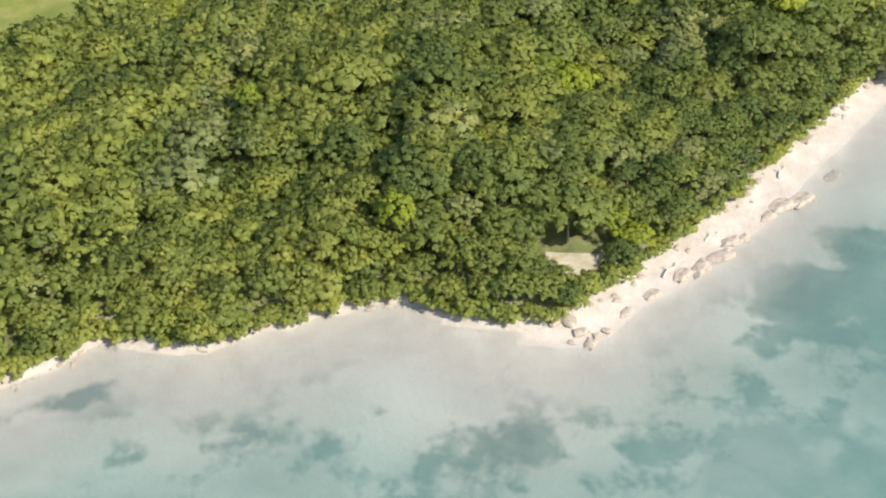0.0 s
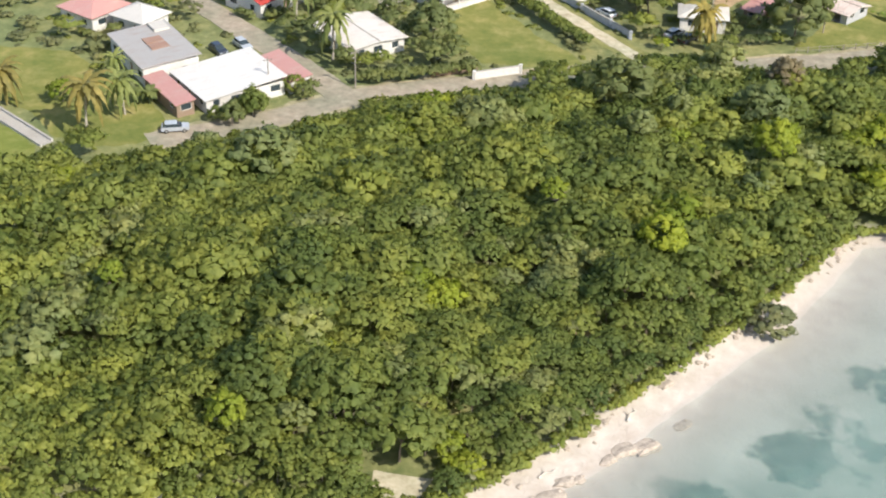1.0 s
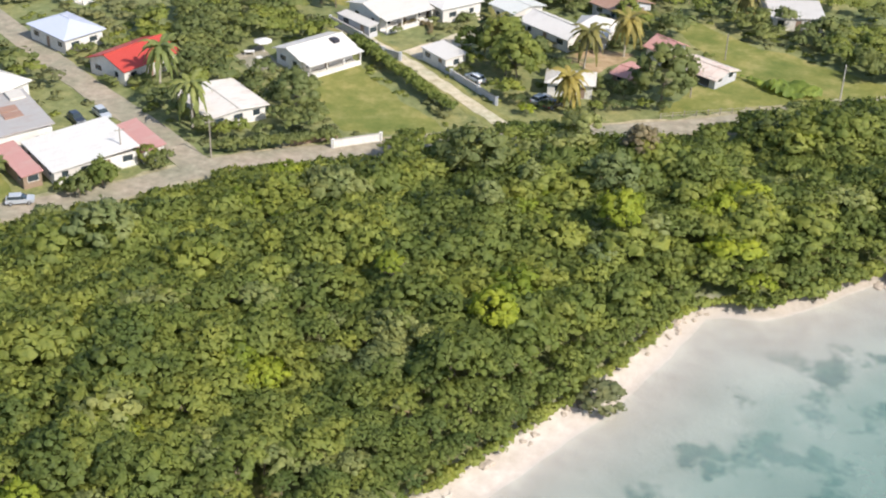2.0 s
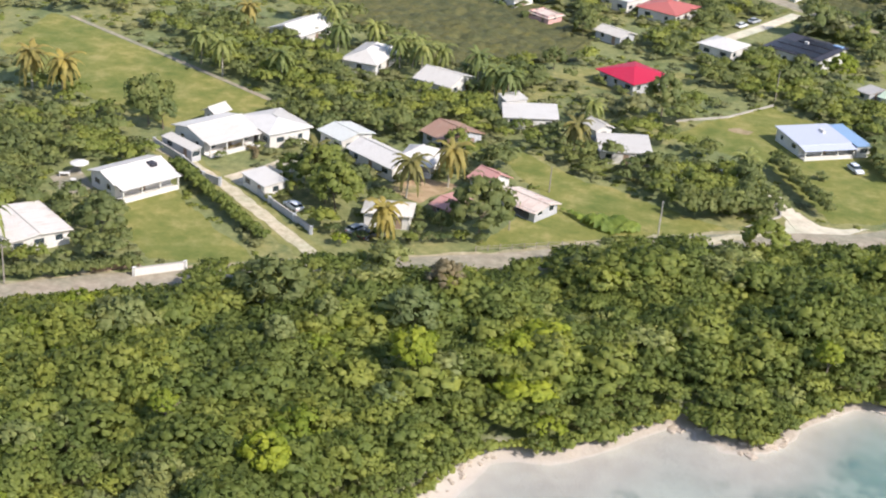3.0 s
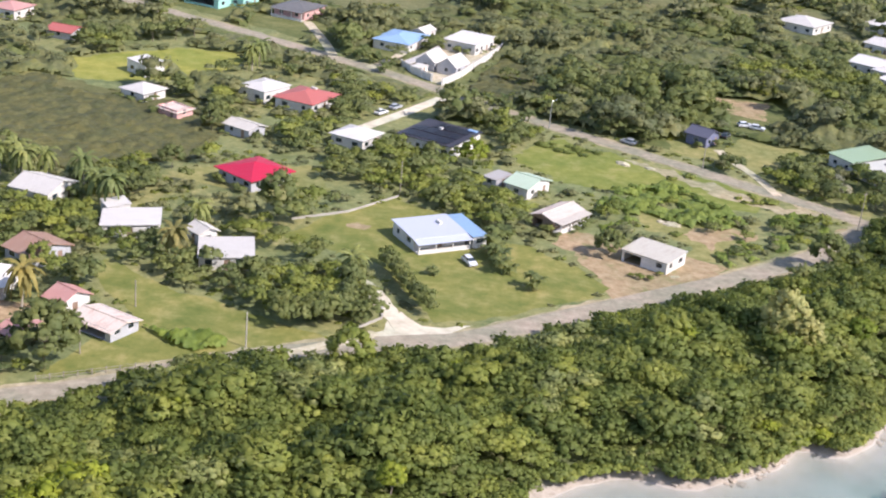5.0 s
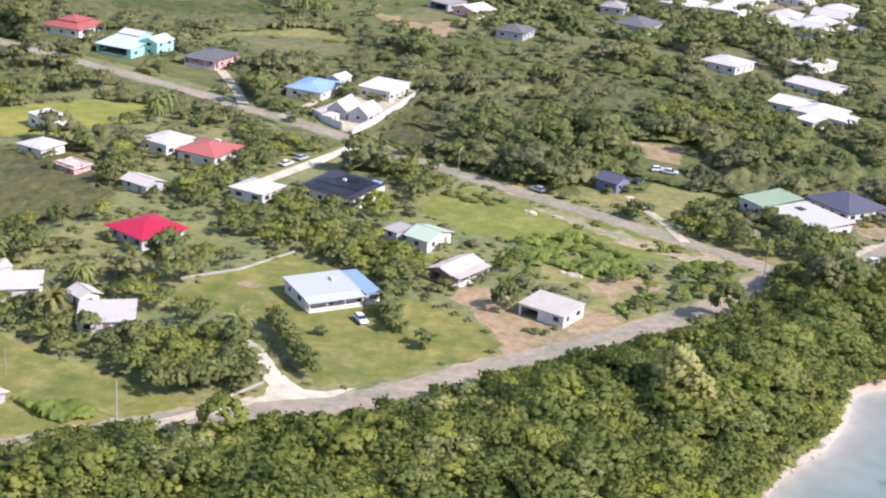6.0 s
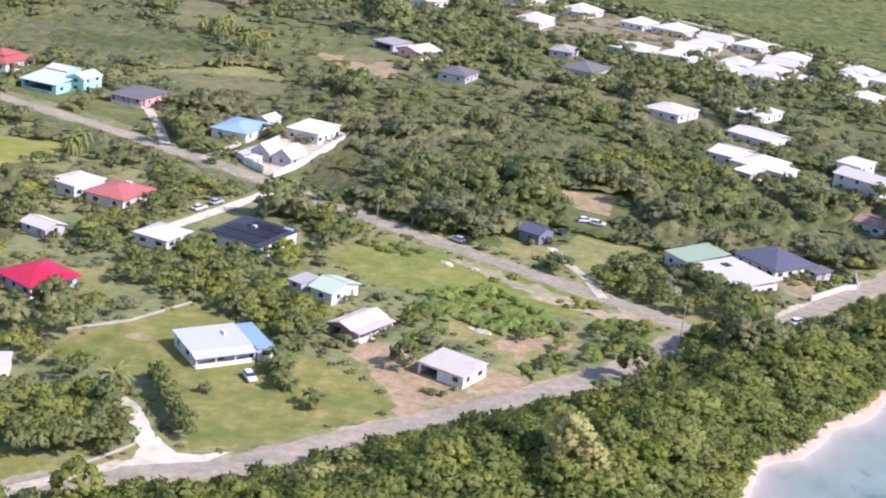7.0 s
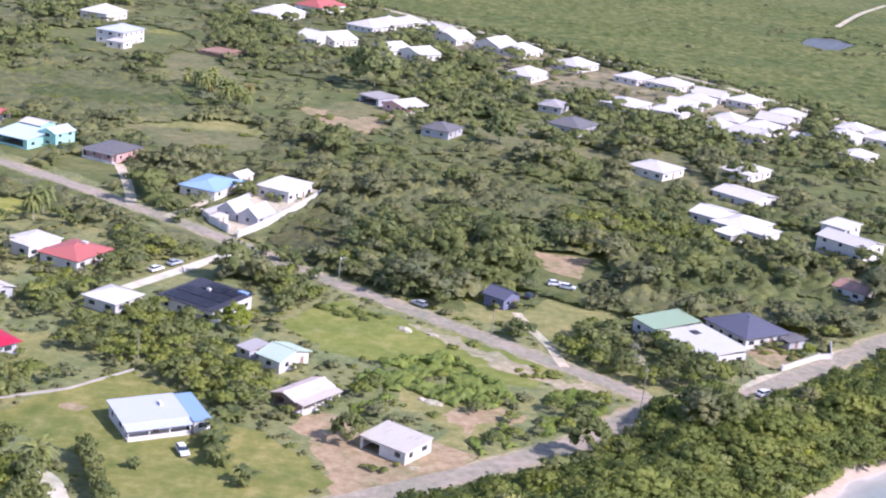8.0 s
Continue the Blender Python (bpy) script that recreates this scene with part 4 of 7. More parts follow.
house("narrow white lean-to beside a wall", -106, 217, -34, 9.5, 2.4, 2.2, "flat", 0.3, WALL_G, over=0.2)
house("pale grey-green sheet-roofed workshop", -78.3, 232, -37, 7.5, 8.5, 3.0, "gable_x", 0.7, WALL_W, roof_metal("grey_green_roof", (0.60, 0.60, 0.55)))
house("white twin-roofed house, west half", -69.2, 223.9, -36, 13.2, 7.4, 2.7, "gable_x", 1.25)
house("white twin-roofed house, east half with a porch", -62.4, 225.9, -6, 7.4, 9.4, 2.75, "hip", 1.5, porch=("y", 2.2, R_WHITE))
house("house with a weathered brown sheet roof", -59, 240.5, -37, 8.3, 10, 2.6, "gable_x", 1.4, WALL_G, R_BROWN, veil=True)
house("small white house with a pale stained roof", -62.9, 200.2, 6, 8.8, 6.2, 2.7, "hip", 0.8, WALL_W, R_CREAM)
house("white flat-roofed carport building by the lane", -86.7, 206, -40, 7.5, 5, 2.4, "flat", 0.3, over=0.3)
house("small house with a faded pink gable roof", -48.4, 219.8, -37, 5.2, 7, 2.8, "gable_x", 1.3, WALL_W, R_PINK)
house("low shelter with a pink rusty roof", -53.5, 208, -25, 4.4, 7.4, 2.0, "gable_x", 0.4, WALL_B, R_PINK)
house("low house with a patchy rusty sheet roof", -40.7, 213.6, -32, 9.8, 7.5, 1.9, "gable_x", 0.7, WALL_G, R_RUST, bushes=False, gaps=(("y", 0.3, 5.6, 0.1, 1.6),))
house("white flat-roofed house among trees", -45.9, 258.5, -81, 9.5, 11.5, 2.3, "flat", 0.5, over=0.3, veil=True)
house("white flat-roofed house above a thicket", -25.8, 247, -82, 10.5, 10.5, 2.3, "flat", 0.4, over=0.3, veil=True)
house("small white annex beside a flat-roofed house", -50.5, 265.5, -60, 5, 5, 2.6, "flat", 0.3, over=0.2, veil=True)
house("small white annex with a bent sheet roof", 7.8, 441, -28, 5, 8, 2.8, "gable_y", 0.9, over=0.3)
house("small grey-roofed annex behind a white house", -31.6, 255, -48, 5.3, 5, 2.8, "gable_x", 0.8, roof=R_CREAM)
house("white-roofed house deep among trees", -105, 296, -22, 10, 14, 2.8, "gable_y", 1.6, far=True, veil=True)
house("white-roofed house in a palm garden", -85, 282.5, -10, 9, 15, 2.8, "hip", 1.6, far=True, veil=True)
house("white gable-roofed house among tall trees", -66.5, 272.4, -22, 9.8, 10.5, 2.8, "gable_x", 1.5, far=True, veil=True)
house("house with a vivid crimson hip roof", -26.4, 292.5, -42, 12.4, 12.8, 2.9, "hip", 1.35, WALL_G, R_CRIM, 0.8)

# middle: round the lawn and the shed
house("white house with a pale blue sheet roof and a long porch", 12.5, 265.3, -62, 12.3, 12.4, 2.5, "shed_x", 0.5, WALL_W, R_PALEB, 0.4, porch=("X", 2.4, R_PALEB), bushes=False, extras=[(-1, 2.6, 1.6, 0.6, 0.5, R_WHITE, "roof_hatch")])
house("end room of a white house under a bright blue roof", 19.5, 269.0, -62, 11.6, 3.6, 2.45, "shed_x", 0.45, WALL_W, R_BLUE, 0.3, bushes=False)
house("small house with a pale green sheet roof", 33.5, 300, -37, 6.8, 10, 2.8, "gable_x", 1.2, WALL_W, R_GREEN)
house("low white lean-to beside a green-roofed house", 26.8, 303.5, -40, 4.2, 6, 2.2, "flat", 0.3, WALL_G, R_GREY, 0.2, bushes=False)
house("low house with a worn beige and white roof", 39.7, 281.8, -38, 8.5, 12, 2.5, "gable_y", 0.8, WALL_B, R_BEIGE, second=R_RUST, porch=("X", 2.2, R_BEIGE), gaps=(("y", -1.2, 2.4, 0.1, 2.0),))
house("plain white shed with a low flat roof", 57, 264, -36, 10.5, 8.6, 2.4, "flat", 0.35, WALL_W, roof_metal("pale_flat_roof", (0.53, 0.49, 0.405), stained=0.6), 0.25, name="shed", bushes=False, gaps=(("y", -2.6, 3.8, 0.05, 2.0),))
house("white-roofed bungalow beside a driveway", -6.3, 325, -29, 9.8, 9.8, 2.9, "hip", 1.3, far=True)
house("white house with dark solar panels covering its flat roof", 13.5, 329, -31, 15.6, 15.2, 3.1, "flat", 0.5, WALL_W, R_DARK, 0.5, extras=[(x, y, 2.9, 3.9, 0.1, PANEL, "solar_panel") for x in (-5.2, -2.0, 1.2, 4.4) for y in (-4.6, -0.2, 4.2) if (x, y) != (-5.2, 4.2)] + [(5.6, 6.2, 2.4, 1.2, 0.25, R_BLUE, "tarpaulin"), (-1.0, 2.2, 0.9, 0.7, 0.5, R_WHITE, "roof_hatch")], veil=True)
house("white house with an orange-red hip roof", -21, 353.5, -26, 12.2, 14, 3.0, "hip", 1.3, WALL_W, R_ORANGE, 0.7, far=True, extras=[(0.6, 2.5, 1.6, 0.9, 0.35, R_WHITE, "roof_hatch")])
house("white house with a low white hip roof", -32.5, 358.5, -34, 9.5, 11, 3.3, "hip", 0.8, over=0.4)
house("white box-shaped flat-roofed house", -66, 372, -43, 8.6, 6.6, 3.4, "flat", 0.3, over=0.2)
house("low white-roofed house beside a dry meadow", -62, 349, -32, 8.8, 9, 2.5, "hip", 1.2, far=True)
house("low grey-white roofed house among bushes", -33, 325.4, -35, 8.8, 6.7, 2.4, "gable_x", 0.8, WALL_G, R_CREAM)
house("low ruined house with pale pink walls", -51.6, 336.5, -38, 8, 6.2, 1.5, "flat", 0.3, WALL_P, R_RUST)
house("white house with a bright blue roof", 1, 428, -22, 12.4, 17, 2.9, "hip", 1.1, WALL_W, R_BLUE, far=True)
house("new white house with a flat roof", 22, 432, -27, 11.5, 14, 3.3, "flat", 0.4, over=0.4)
house("unfinished grey-walled building with a steep white gable roof", 10.8, 405.2, -27, 6.6, 9, 2.6, "gable_y", 2.3, WALL_G, over=0.2, bushes=False)
house("unfinished porch building with a steep white gable roof", 17, 401.5, -27, 6.6, 9, 2.6, "gable_y", 2.3, WALL_G, over=0.2, bushes=False)
house("small flat-roofed gatehouse beside a boundary wall", 7.4, 397.2, -27, 3.5, 4.5, 2.0, "flat", 0.2, WALL_W, R_CREAM, over=0.2, bushes=False)
house("small navy-walled house with a dark blue roof", 81.5, 351, -40, 7, 7.5, 2.9, "gable_x", 1.3, WALL_N, R_NAVY)
house("long hall with a pale grey-white sheet roof", 126.0, 329.2, -62, 17, 13.4, 2.8, "flat", 0.9, WALL_W, roof_metal("pale_grey_sheet_roof", (0.55, 0.53, 0.455), (0.36, 0.36, 0.33), 0.35), 0.4, extras=[(-4.5, 1.5, 2.4, 2.0, 0.12, R_DARK, "skylight")])
house("end bay of a hall with a green sheet roof", 119.7, 341.0, -62, 9, 13.6, 3.1, "flat", 0.95, WALL_W, R_GREEN2, 0.4)
house("white house with a navy blue hip roof", 139.8, 344, -59, 15, 15, 3.0, "hip", 2.0, WALL_W, R_NAVY, 0.7)
house("low carport with a dark grey flat roof", 149.8, 340, -59, 4.5, 6, 2.0, "flat", 0.3, WALL_G, R_SLATE, bushes=False)

# behind the village road
house("turquoise house front with a pale blue veranda roof", -63.2, 464.5, -26, 14.5, 12, 3.0, "flat", 1.3, WALL_T, R_SKY, 0.5, far=True, gaps=(("y", -0.6, 11.4, 0.7, 2.7),))
house("two-storey turquoise house behind a veranda", -53.0, 467, -26, 7.4, 10, 4.6, "gable_y", 1.3, WALL_T, R_SKY, 0.4, far=True, storeys=2)
house("white-roofed annex behind a turquoise house", -62.5, 481, -26, 9, 8, 3.4, "gable_x", 0.9, WALL_T, R_WHITE, 0.4, far=True)
house("pink-walled house with a slate grey roof", -33.7, 458, -26, 12.6, 16, 3.1, "hip", 1.3, WALL_P, R_SLATE, far=True, porch=("y", 2.0, R_SLATE))
house("house with a two-tier orange-red roof", -85, 491, -22, 15.5, 17, 3.0, "hip", 2.4, WALL_W, R_ORANGE, far=True, tier=0.52)
house("house with an orange sheet roof among trees", -95.5, 404, -18, 9, 9, 2.3, "gable_x", 1.0, WALL_G, R_ORANGE, far=True, veil=True)
house("pale house with a faded pink roof on a grass plot", -117, 424, -20, 10, 11, 3.0, "hip", 1.2, WALL_W, R_PINK, far=True)
house("grey flat-roofed carport beside a pale house", 46, 588, -44, 12, 12, 2.9, "flat", 0.4, WALL_G, R_GREY, 0.4, far=True, gaps=(("y", 0, 8.5, 0.1, 2.4),))
house("low white annex beside a tall villa", -71.5, 657, -20, 9, 8, 2.8, "flat", 0.3, over=0.3, far=True)
house("wide pale house with a white porch roof", 57, 577.5, -38, 13, 15, 3.0, "gable_y", 1.3, WALL_P, R_CREAM, far=True, porch=("X", 2.4, R_CREAM))
house("small dark-roofed house among scrub", 70.6, 539, -25, 12, 14, 3.0, "hip", 1.8, WALL_G, R_SLATE, far=True)
house("grey house with a dark hip roof", 122.7, 570, -33, 15, 18, 3.3, "hip", 2.4, WALL_G, R_SLATE, far=True)
house("tall pale lilac-roofed villa", -74, 672, -20, 15, 19, 6.0, "hip", 2.0, WALL_W, R_PALEB, far=True, storeys=2)
house("broad white-roofed house behind a villa", -95, 736, -21, 16, 20, 4.0, "hip", 3.0, far=True)
house("low reddish ruin without a roof", -27.5, 664, -25, 14, 16, 1.6, "flat", 0.3, WALL_B, R_BROWN, far=True)
house("long white-roofed house at the field edge", -14, 800, -27, 18, 30, 3.6, "hip", 3.5, far=True)
house("house with a faded red roof at the field edge", 6, 845, -27, 18, 30, 4.0, "hip", 3.5, WALL_W, R_ORANGE, far=True)


def villa(x, y, yaw, a, w, kind="hip", rise=1.8, h=3.1, storeys=1):
    house("white villa with a white sheet roof", x, y, yaw, a, w, h, kind, rise, far=True, name="villa", group="estate villas", storeys=storeys, veil=int(x) % 3 == 0)


# the estate of white villas
villa(152.8, 630, -33, 17, 20)
villa(167.5, 704, -38, 14, 18, "hip", 2.2)
villa(184, 696, -40, 18, 20, "hip", 2.4)
for k in range(4):
    villa(188 - 3 + (k - 1.5) * 9.6, 649 + (k - 1.5) * 17.5, -29, 15, 15, "gable_x" if k % 2 else "hip", 2.2)
for k in range(2):
    villa(191 + (k - 0.5) * 9, 608 + (k - 0.5) * 18, -29, 13, 15, "hip", 2.2)
for k in range(4):
    villa(212.6 + (k - 1.5) * 10, 616 + (k - 1.5) * 18.5, -31, 15, 15, "hip" if k % 2 else "gable_x", 2.2)
villa(215, 669, -38, 14, 18, "hip", 2.2)
for k in range(2):
    villa(247 + (k - 0.5) * 10, 614 + (k - 0.5) * 19, -33, 14, 17, "hip", 2.2)
villa(260, 609, -38, 15, 20)
villa(236, 567, -42, 12, 14)
villa(145.6, 508, -40, 15, 16)
villa(179.5, 518, -42, 13, 18)
villa(170.4, 479.5, -46, 17, 15, "gable_x", 1.2)
villa(154, 451, -40, 10, 15, "gable_x", 1.4)
villa(161, 441.5, -45, 13, 17, "hip", 1.6)
villa(154, 428, -48, 7, 8, "flat", 0.4)
villa(165, 432, -45, 8, 9, "flat", 0.4)
villa(191.5, 442, -45, 9, 11, "flat", 0.4, 5.2, 2)
villa(189.5, 425.5, -48, 17, 12, "gable_x", 1.4, 5.0, 2)
house("low house with a faded red roof by a lane", 179.4, 385.4, -44, 10, 11, 2.7, "gable_x", 0.9, WALL_W, R_BROWN)
villa(11.4, 726, -36, 15, 16, "gable_x", 3.0)
villa(20.5, 730, -40, 17, 18, "gable_y", 3.0)
villa(36, 788, -32, 18, 20, "hip", 3.0)
villa(46, 808, -32, 18, 20, "hip", 3.0)
villa(57, 821, -38, 16, 18, "hip", 2.6)
villa(48, 716, -40, 17, 18, "gable_y", 2.6)
villa(62.5, 711, -42, 17, 16, "gable_y", 2.6)
villa(75.7, 803, -42, 15, 16, "gable_x", 2.6)
villa(82, 776, -34, 15, 20, "gable_y", 3.0)
villa(103.5, 768, -33, 16, 22, "gable_y", 3.2)
villa(115.6, 755, -35, 16, 22, "hip", 3.2)
villa(113, 683, -29, 16, 22, "hip", 2.6)
villa(141, 727, -36, 17, 22, "hip", 2.8)
villa(219, 592, -30, 8, 10, "flat", 0.4)
house("small house with a grey roof among trees", 119, 609, -20, 11, 14, 3.0, "hip", 1.6, WALL_G, R_GREY, far=True)


# ---- vegetation ----
def crown(seed, n, leaf, tall=0.8, lobes=11, cols=6, dome=0.75, full=False):
    """A crown of radius 1: a cluster of lumpy rounded lobes with leaf sprays lying on them. Gives points, triangles and normals."""
    g = np.random.default_rng(seed)
    c, s = [], []
    for k in range(lobes):
        t, q = 2.4 * k + g.uniform(-0.5, 0.5), np.sqrt((k + 0.5) / lobes) * g.uniform(0.78, 1.12) * 0.84
        c.append((q * np.cos(t), q * np.sin(t), tall * ((np.sqrt(max(0.0, 1 - q * q)) - 0.5) * dome + g.uniform(-0.12, 0.12))))
        s.append(g.uniform(0.62, 1.25) * 0.92 / np.sqrt(lobes))
        if full:
            up = 1 - 1.45 * (k + 0.5) / lobes
            q = np.sqrt(1 - up * up) * g.uniform(0.6, 0.84)
            c[-1] = (q * np.cos(t), q * np.sin(t), tall * up * g.uniform(0.62, 0.84))
            s[-1] *= 1.3
    c, s = np.array(c), np.array(s)
    vs, fs, ns, at = [], [], [], 0
    for k in range(lobes):
        d = [(math.cos(e) * math.cos(t), math.cos(e) * math.sin(t), math.sin(e)) for j, e in enumerate((-0.35, 0.5)) for t in (np.arange(cols) + 0.5 * j) * 2 * np.pi / cols]
        d = np.array(d + [(0, 0, 1)])
        vs.append(c[k] + d * (s[k] * g.uniform(0.62, 1.2, len(d)))[:, None] * (1, 1, 0.85))
        ns.append(d + g.normal(size=d.shape) * 0.36)
        for j in range(cols):
            p, q = at + j, at + (j + 1) % cols
            fs += [(p, q, p + cols), (q, q + cols, p + cols), (p + cols, q + cols, at + 2 * cols)]
        at += len(d)
    i = g.choice(lobes, n, p=s**2 / (s**2).sum())
    d = g.normal(size=(n, 3))
    d[:, 2] = np.abs(d[:, 2]) * 0.9 - 0.3
    d /= np.linalg.norm(d, axis=1)[:, None]
    p = c[i] + d * (s[i] * g.uniform(0.9, 1.32, n))[:, None]
    nor = d + g.normal(size=(n, 3)) * 0.5
    nor /= np.linalg.norm(nor, axis=1)[:, None]
    u = np.cross(nor, g.normal(size=(n, 3)))
    u /= np.linalg.norm(u, axis=1)[:, None] + 1e-9
    v = np.cross(nor, u)
    e = (leaf * g.uniform(0.6, 1.35, n))[:, None]
    vs.append(np.stack([p - u * e, p + u * e * 0.8 - v * e * 0.6 + nor * e * 0.3, p + u * e * 0.8 + v * e * 0.6], 1).reshape(-1, 3))
    ns.append(np.repeat(d + nor * 0.35, 3, 0))
    pts, d = np.vstack(vs), np.vstack(ns)
    out = pts / (np.linalg.norm(pts, axis=1)[:, None] + 1e-9)
    soft = 0.46 * d + 0.44 * out + (0, 0, 0.16)
    return pts, np.vstack([np.array(fs), at + np.arange(3 * n).reshape(-1, 3)]), soft / np.linalg.norm(soft, axis=1)[:, None]


NEAR = [crown(k, 520, 0.085, tall=t, lobes=l, cols=5, dome=1.0) for k, t, l in ((1, 0.8, 36), (2, 0.9, 42), (3, 0.7, 32), (4, 1.0, 40), (5, 0.75, 46))]
WOOD = [crown(k, 170, 0.11, tall=t, lobes=l, cols=4, dome=0.62) for k, t, l in ((31, 0.8, 16), (32, 0.9, 19), (33, 0.7, 14), (34, 1.0, 18), (35, 0.75, 21))]
BANK = [crown(k, 260, 0.1, tall=t, lobes=l, cols=4, dome=0.58) for k, t, l in ((51, 0.8, 22), (52, 0.9, 26), (53, 0.7, 20), (54, 1.0, 24), (55, 0.75, 28))]
FULL = [crown(k, 460, 0.095, tall=t, lobes=l, cols=5, full=True) for k, t, l in ((81, 0.85, 40), (82, 0.95, 46), (83, 0.8, 36), (84, 1.0, 44))]
FEATHER = [crown(k, 190, 0.11, tall=t, lobes=l, cols=4, dome=0.5) for k, t, l in ((71, 0.6, 24), (72, 0.7, 28), (73, 0.55, 22))]
LOW = [crown(k, 22, 0.22, tall=0.7, lobes=6, cols=4) for k in (61, 62, 63)]
MID = [crown(k, 85, 0.15, tall=t, lobes=l, cols=4, dome=0.9) for k, t, l in ((11, 0.8, 11), (12, 0.95, 10), (13, 0.7, 12), (14, 1.05, 11))]
SMALL = [crown(k, 44, 0.18, tall=t, lobes=l, cols=4) for k, t, l in ((41, 0.8, 8), (42, 0.9, 7), (43, 0.7, 8))]
FAR = [crown(k, 14, 0.26, tall=t, lobes=l, cols=4) for k, t, l in ((21, 0.8, 5), (22, 0.9, 5), (23, 0.7, 6))]


def gather(name, items, protos, mat, label, category):
    """One mass of many crowns: items are (x, y, z, radius, stretch, turn, tone)."""
    vs, fs, ts, ns, k = [], [], [], [], 0
    for j, (x, y, z, r, st, turn, tone) in enumerate(items):
        v, f, m = protos[j % len(protos)]
        c, s = math.cos(turn), math.sin(turn)
        vs.append(np.stack([x + r * (c * v[:, 0] - s * v[:, 1]), y + r * (s * v[:, 0] + c * v[:, 1]), z + r * st * v[:, 2]], 1))
        fs.append(f + k)
        ts.append(np.full(len(v), tone))
        ns.append(np.stack([c * m[:, 0] - s * m[:, 1], s * m[:, 0] + c * m[:, 1], m[:, 2]], 1))
        k += len(v)
    if not vs:
        return None
    me = array_mesh(name, np.vstack(vs), np.vstack(fs), mat, np.concatenate(ts), np.vstack(ns))
    return tagged(new(name, me), label, category, kind="stuff")


def trunk_build(h, r, seed, limbs=4, lean=0.1):
    g = random.Random(seed)
    b = Build()
    top = (g.uniform(-lean, lean) * h, g.uniform(-lean, lean) * h, h)
    b.tube([(0, 0, -0.2), (top[0] * 0.3, top[1] * 0.3, h * 0.5), top], (r, r * 0.8, r * 0.55), 6)
    for k in range(limbs):
        t = 2 * math.pi * k / limbs + g.uniform(-0.4, 0.4)
        l = h * g.uniform(0.35, 0.55)
        b.tube([top, (top[0] + l * 0.5 * math.cos(t), top[1] + l * 0.5 * math.sin(t), h + l * 0.45), (top[0] + l * math.cos(t), top[1] + l * math.sin(t), h + l * 0.7)], (r * 0.5, r * 0.32, r * 0.14), 5)
    return b


CROWN_MESH, TRUNK_MESH = {}, {}


def tree(x, y, z, r, st, turn, mat, protos, j, label, category="tree", group="", name="tree", bark=None):
    """A tree of its own: a tapered trunk with limbs under a crown; z is the crown's middle."""
    key = (id(protos), j % len(protos), mat.name)
    if key not in CROWN_MESH:
        v, f, m = protos[j % len(protos)]
        CROWN_MESH[key] = array_mesh("crown", v, f, mat, None, m)
    bk = (j % 5, (bark or BARK).name)
    if bk not in TRUNK_MESH:
        TRUNK_MESH[bk] = trunk_build(1.0, 0.055, j % 5).mesh("trunk", bark or BARK)
    ground = float(height(np.array([(x, y)]))[0][0])
    ob = thing(name, label, category, pose(x, y, ground, 0, 0, math.degrees(turn)), group)
    t = part("trunk", TRUNK_MESH[bk], None, ob)
    hz = max(0.5, z - ground - 0.1 * r)
    t.scale = (hz * 0.75, hz * 0.75, hz * 0.72)
    c = part("crown", CROWN_MESH[key], None, ob)
    c.location, c.scale = (0, 0, z - ground), (r, r, r * st)
    return ob


rng = np.random.default_rng(7)


def jitter_grid(x0, x1, y0, y1, s):
    gx, gy = np.meshgrid(np.arange(x0, x1, s, dtype=float), np.arange(y0, y1, s, dtype=float))
    p = np.stack([gx.ravel(), gy.ravel()], 1)
    p[:, 0] += (np.round(p[:, 1] / s) % 2) * s / 2
    return p + rng.uniform(-0.38, 0.38, p.shape) * s


def wave(x, y, s, k):
    return noise.noise((x * s, y * s, k))


# the coastal wood, between the road and the shore
SOUTH = [(-420, 20), (-220, 80), (-165, 104), (-153, 112), (-147.5, 120), (-142, 129)] + ROAD + ROAD_EAST[1:]


def over_road(p):
    """Where the wood closes over the coast road."""
    return ((p[:, 0] > -88) & (p[:, 0] < -57)) | ((p[:, 0] > -34) & (p[:, 0] < -15)) | ((p[:, 0] > 105) & (p[:, 0] < 124))


spots = jitter_grid(-200, 200, 30, 345, 2.75)
d_in = inland(spots)
d_rd, s_rd = to_line(spots, SOUTH)
bare = np.zeros(len(spots), bool)
for ring in OPEN[CLEARINGS]:
    c0 = np.mean(ring, 0)
    bare |= inside(spots, [c0 + (np.array(q) - c0) * (1 + 0.7 / max(1.0, math.hypot(*(np.array(q) - c0)))) for q in ring])
wood = (d_in > np.interp(spots[:, 0], (-84, -76, -40, -34, -20), (0.0, 0.9, 1.0, 0.3, -0.6))) & (s_rd < 0) & (d_rd > np.where(spots[:, 0] < -139, 1.5, np.where(over_road(spots), 4.2, 6.4))) & ~bare
wood_spots, wood_d, wood_r = spots[wood], d_in[wood], d_rd[wood]
near_order = np.hypot(wood_spots[:, 0] + 78, wood_spots[:, 1] - 92).argsort()
singles = set(near_order[:280].tolist())
lots = {"a": [], "y": [], "g": [], "d": []}
near_lots = {"a": [], "y": [], "g": [], "d": []}
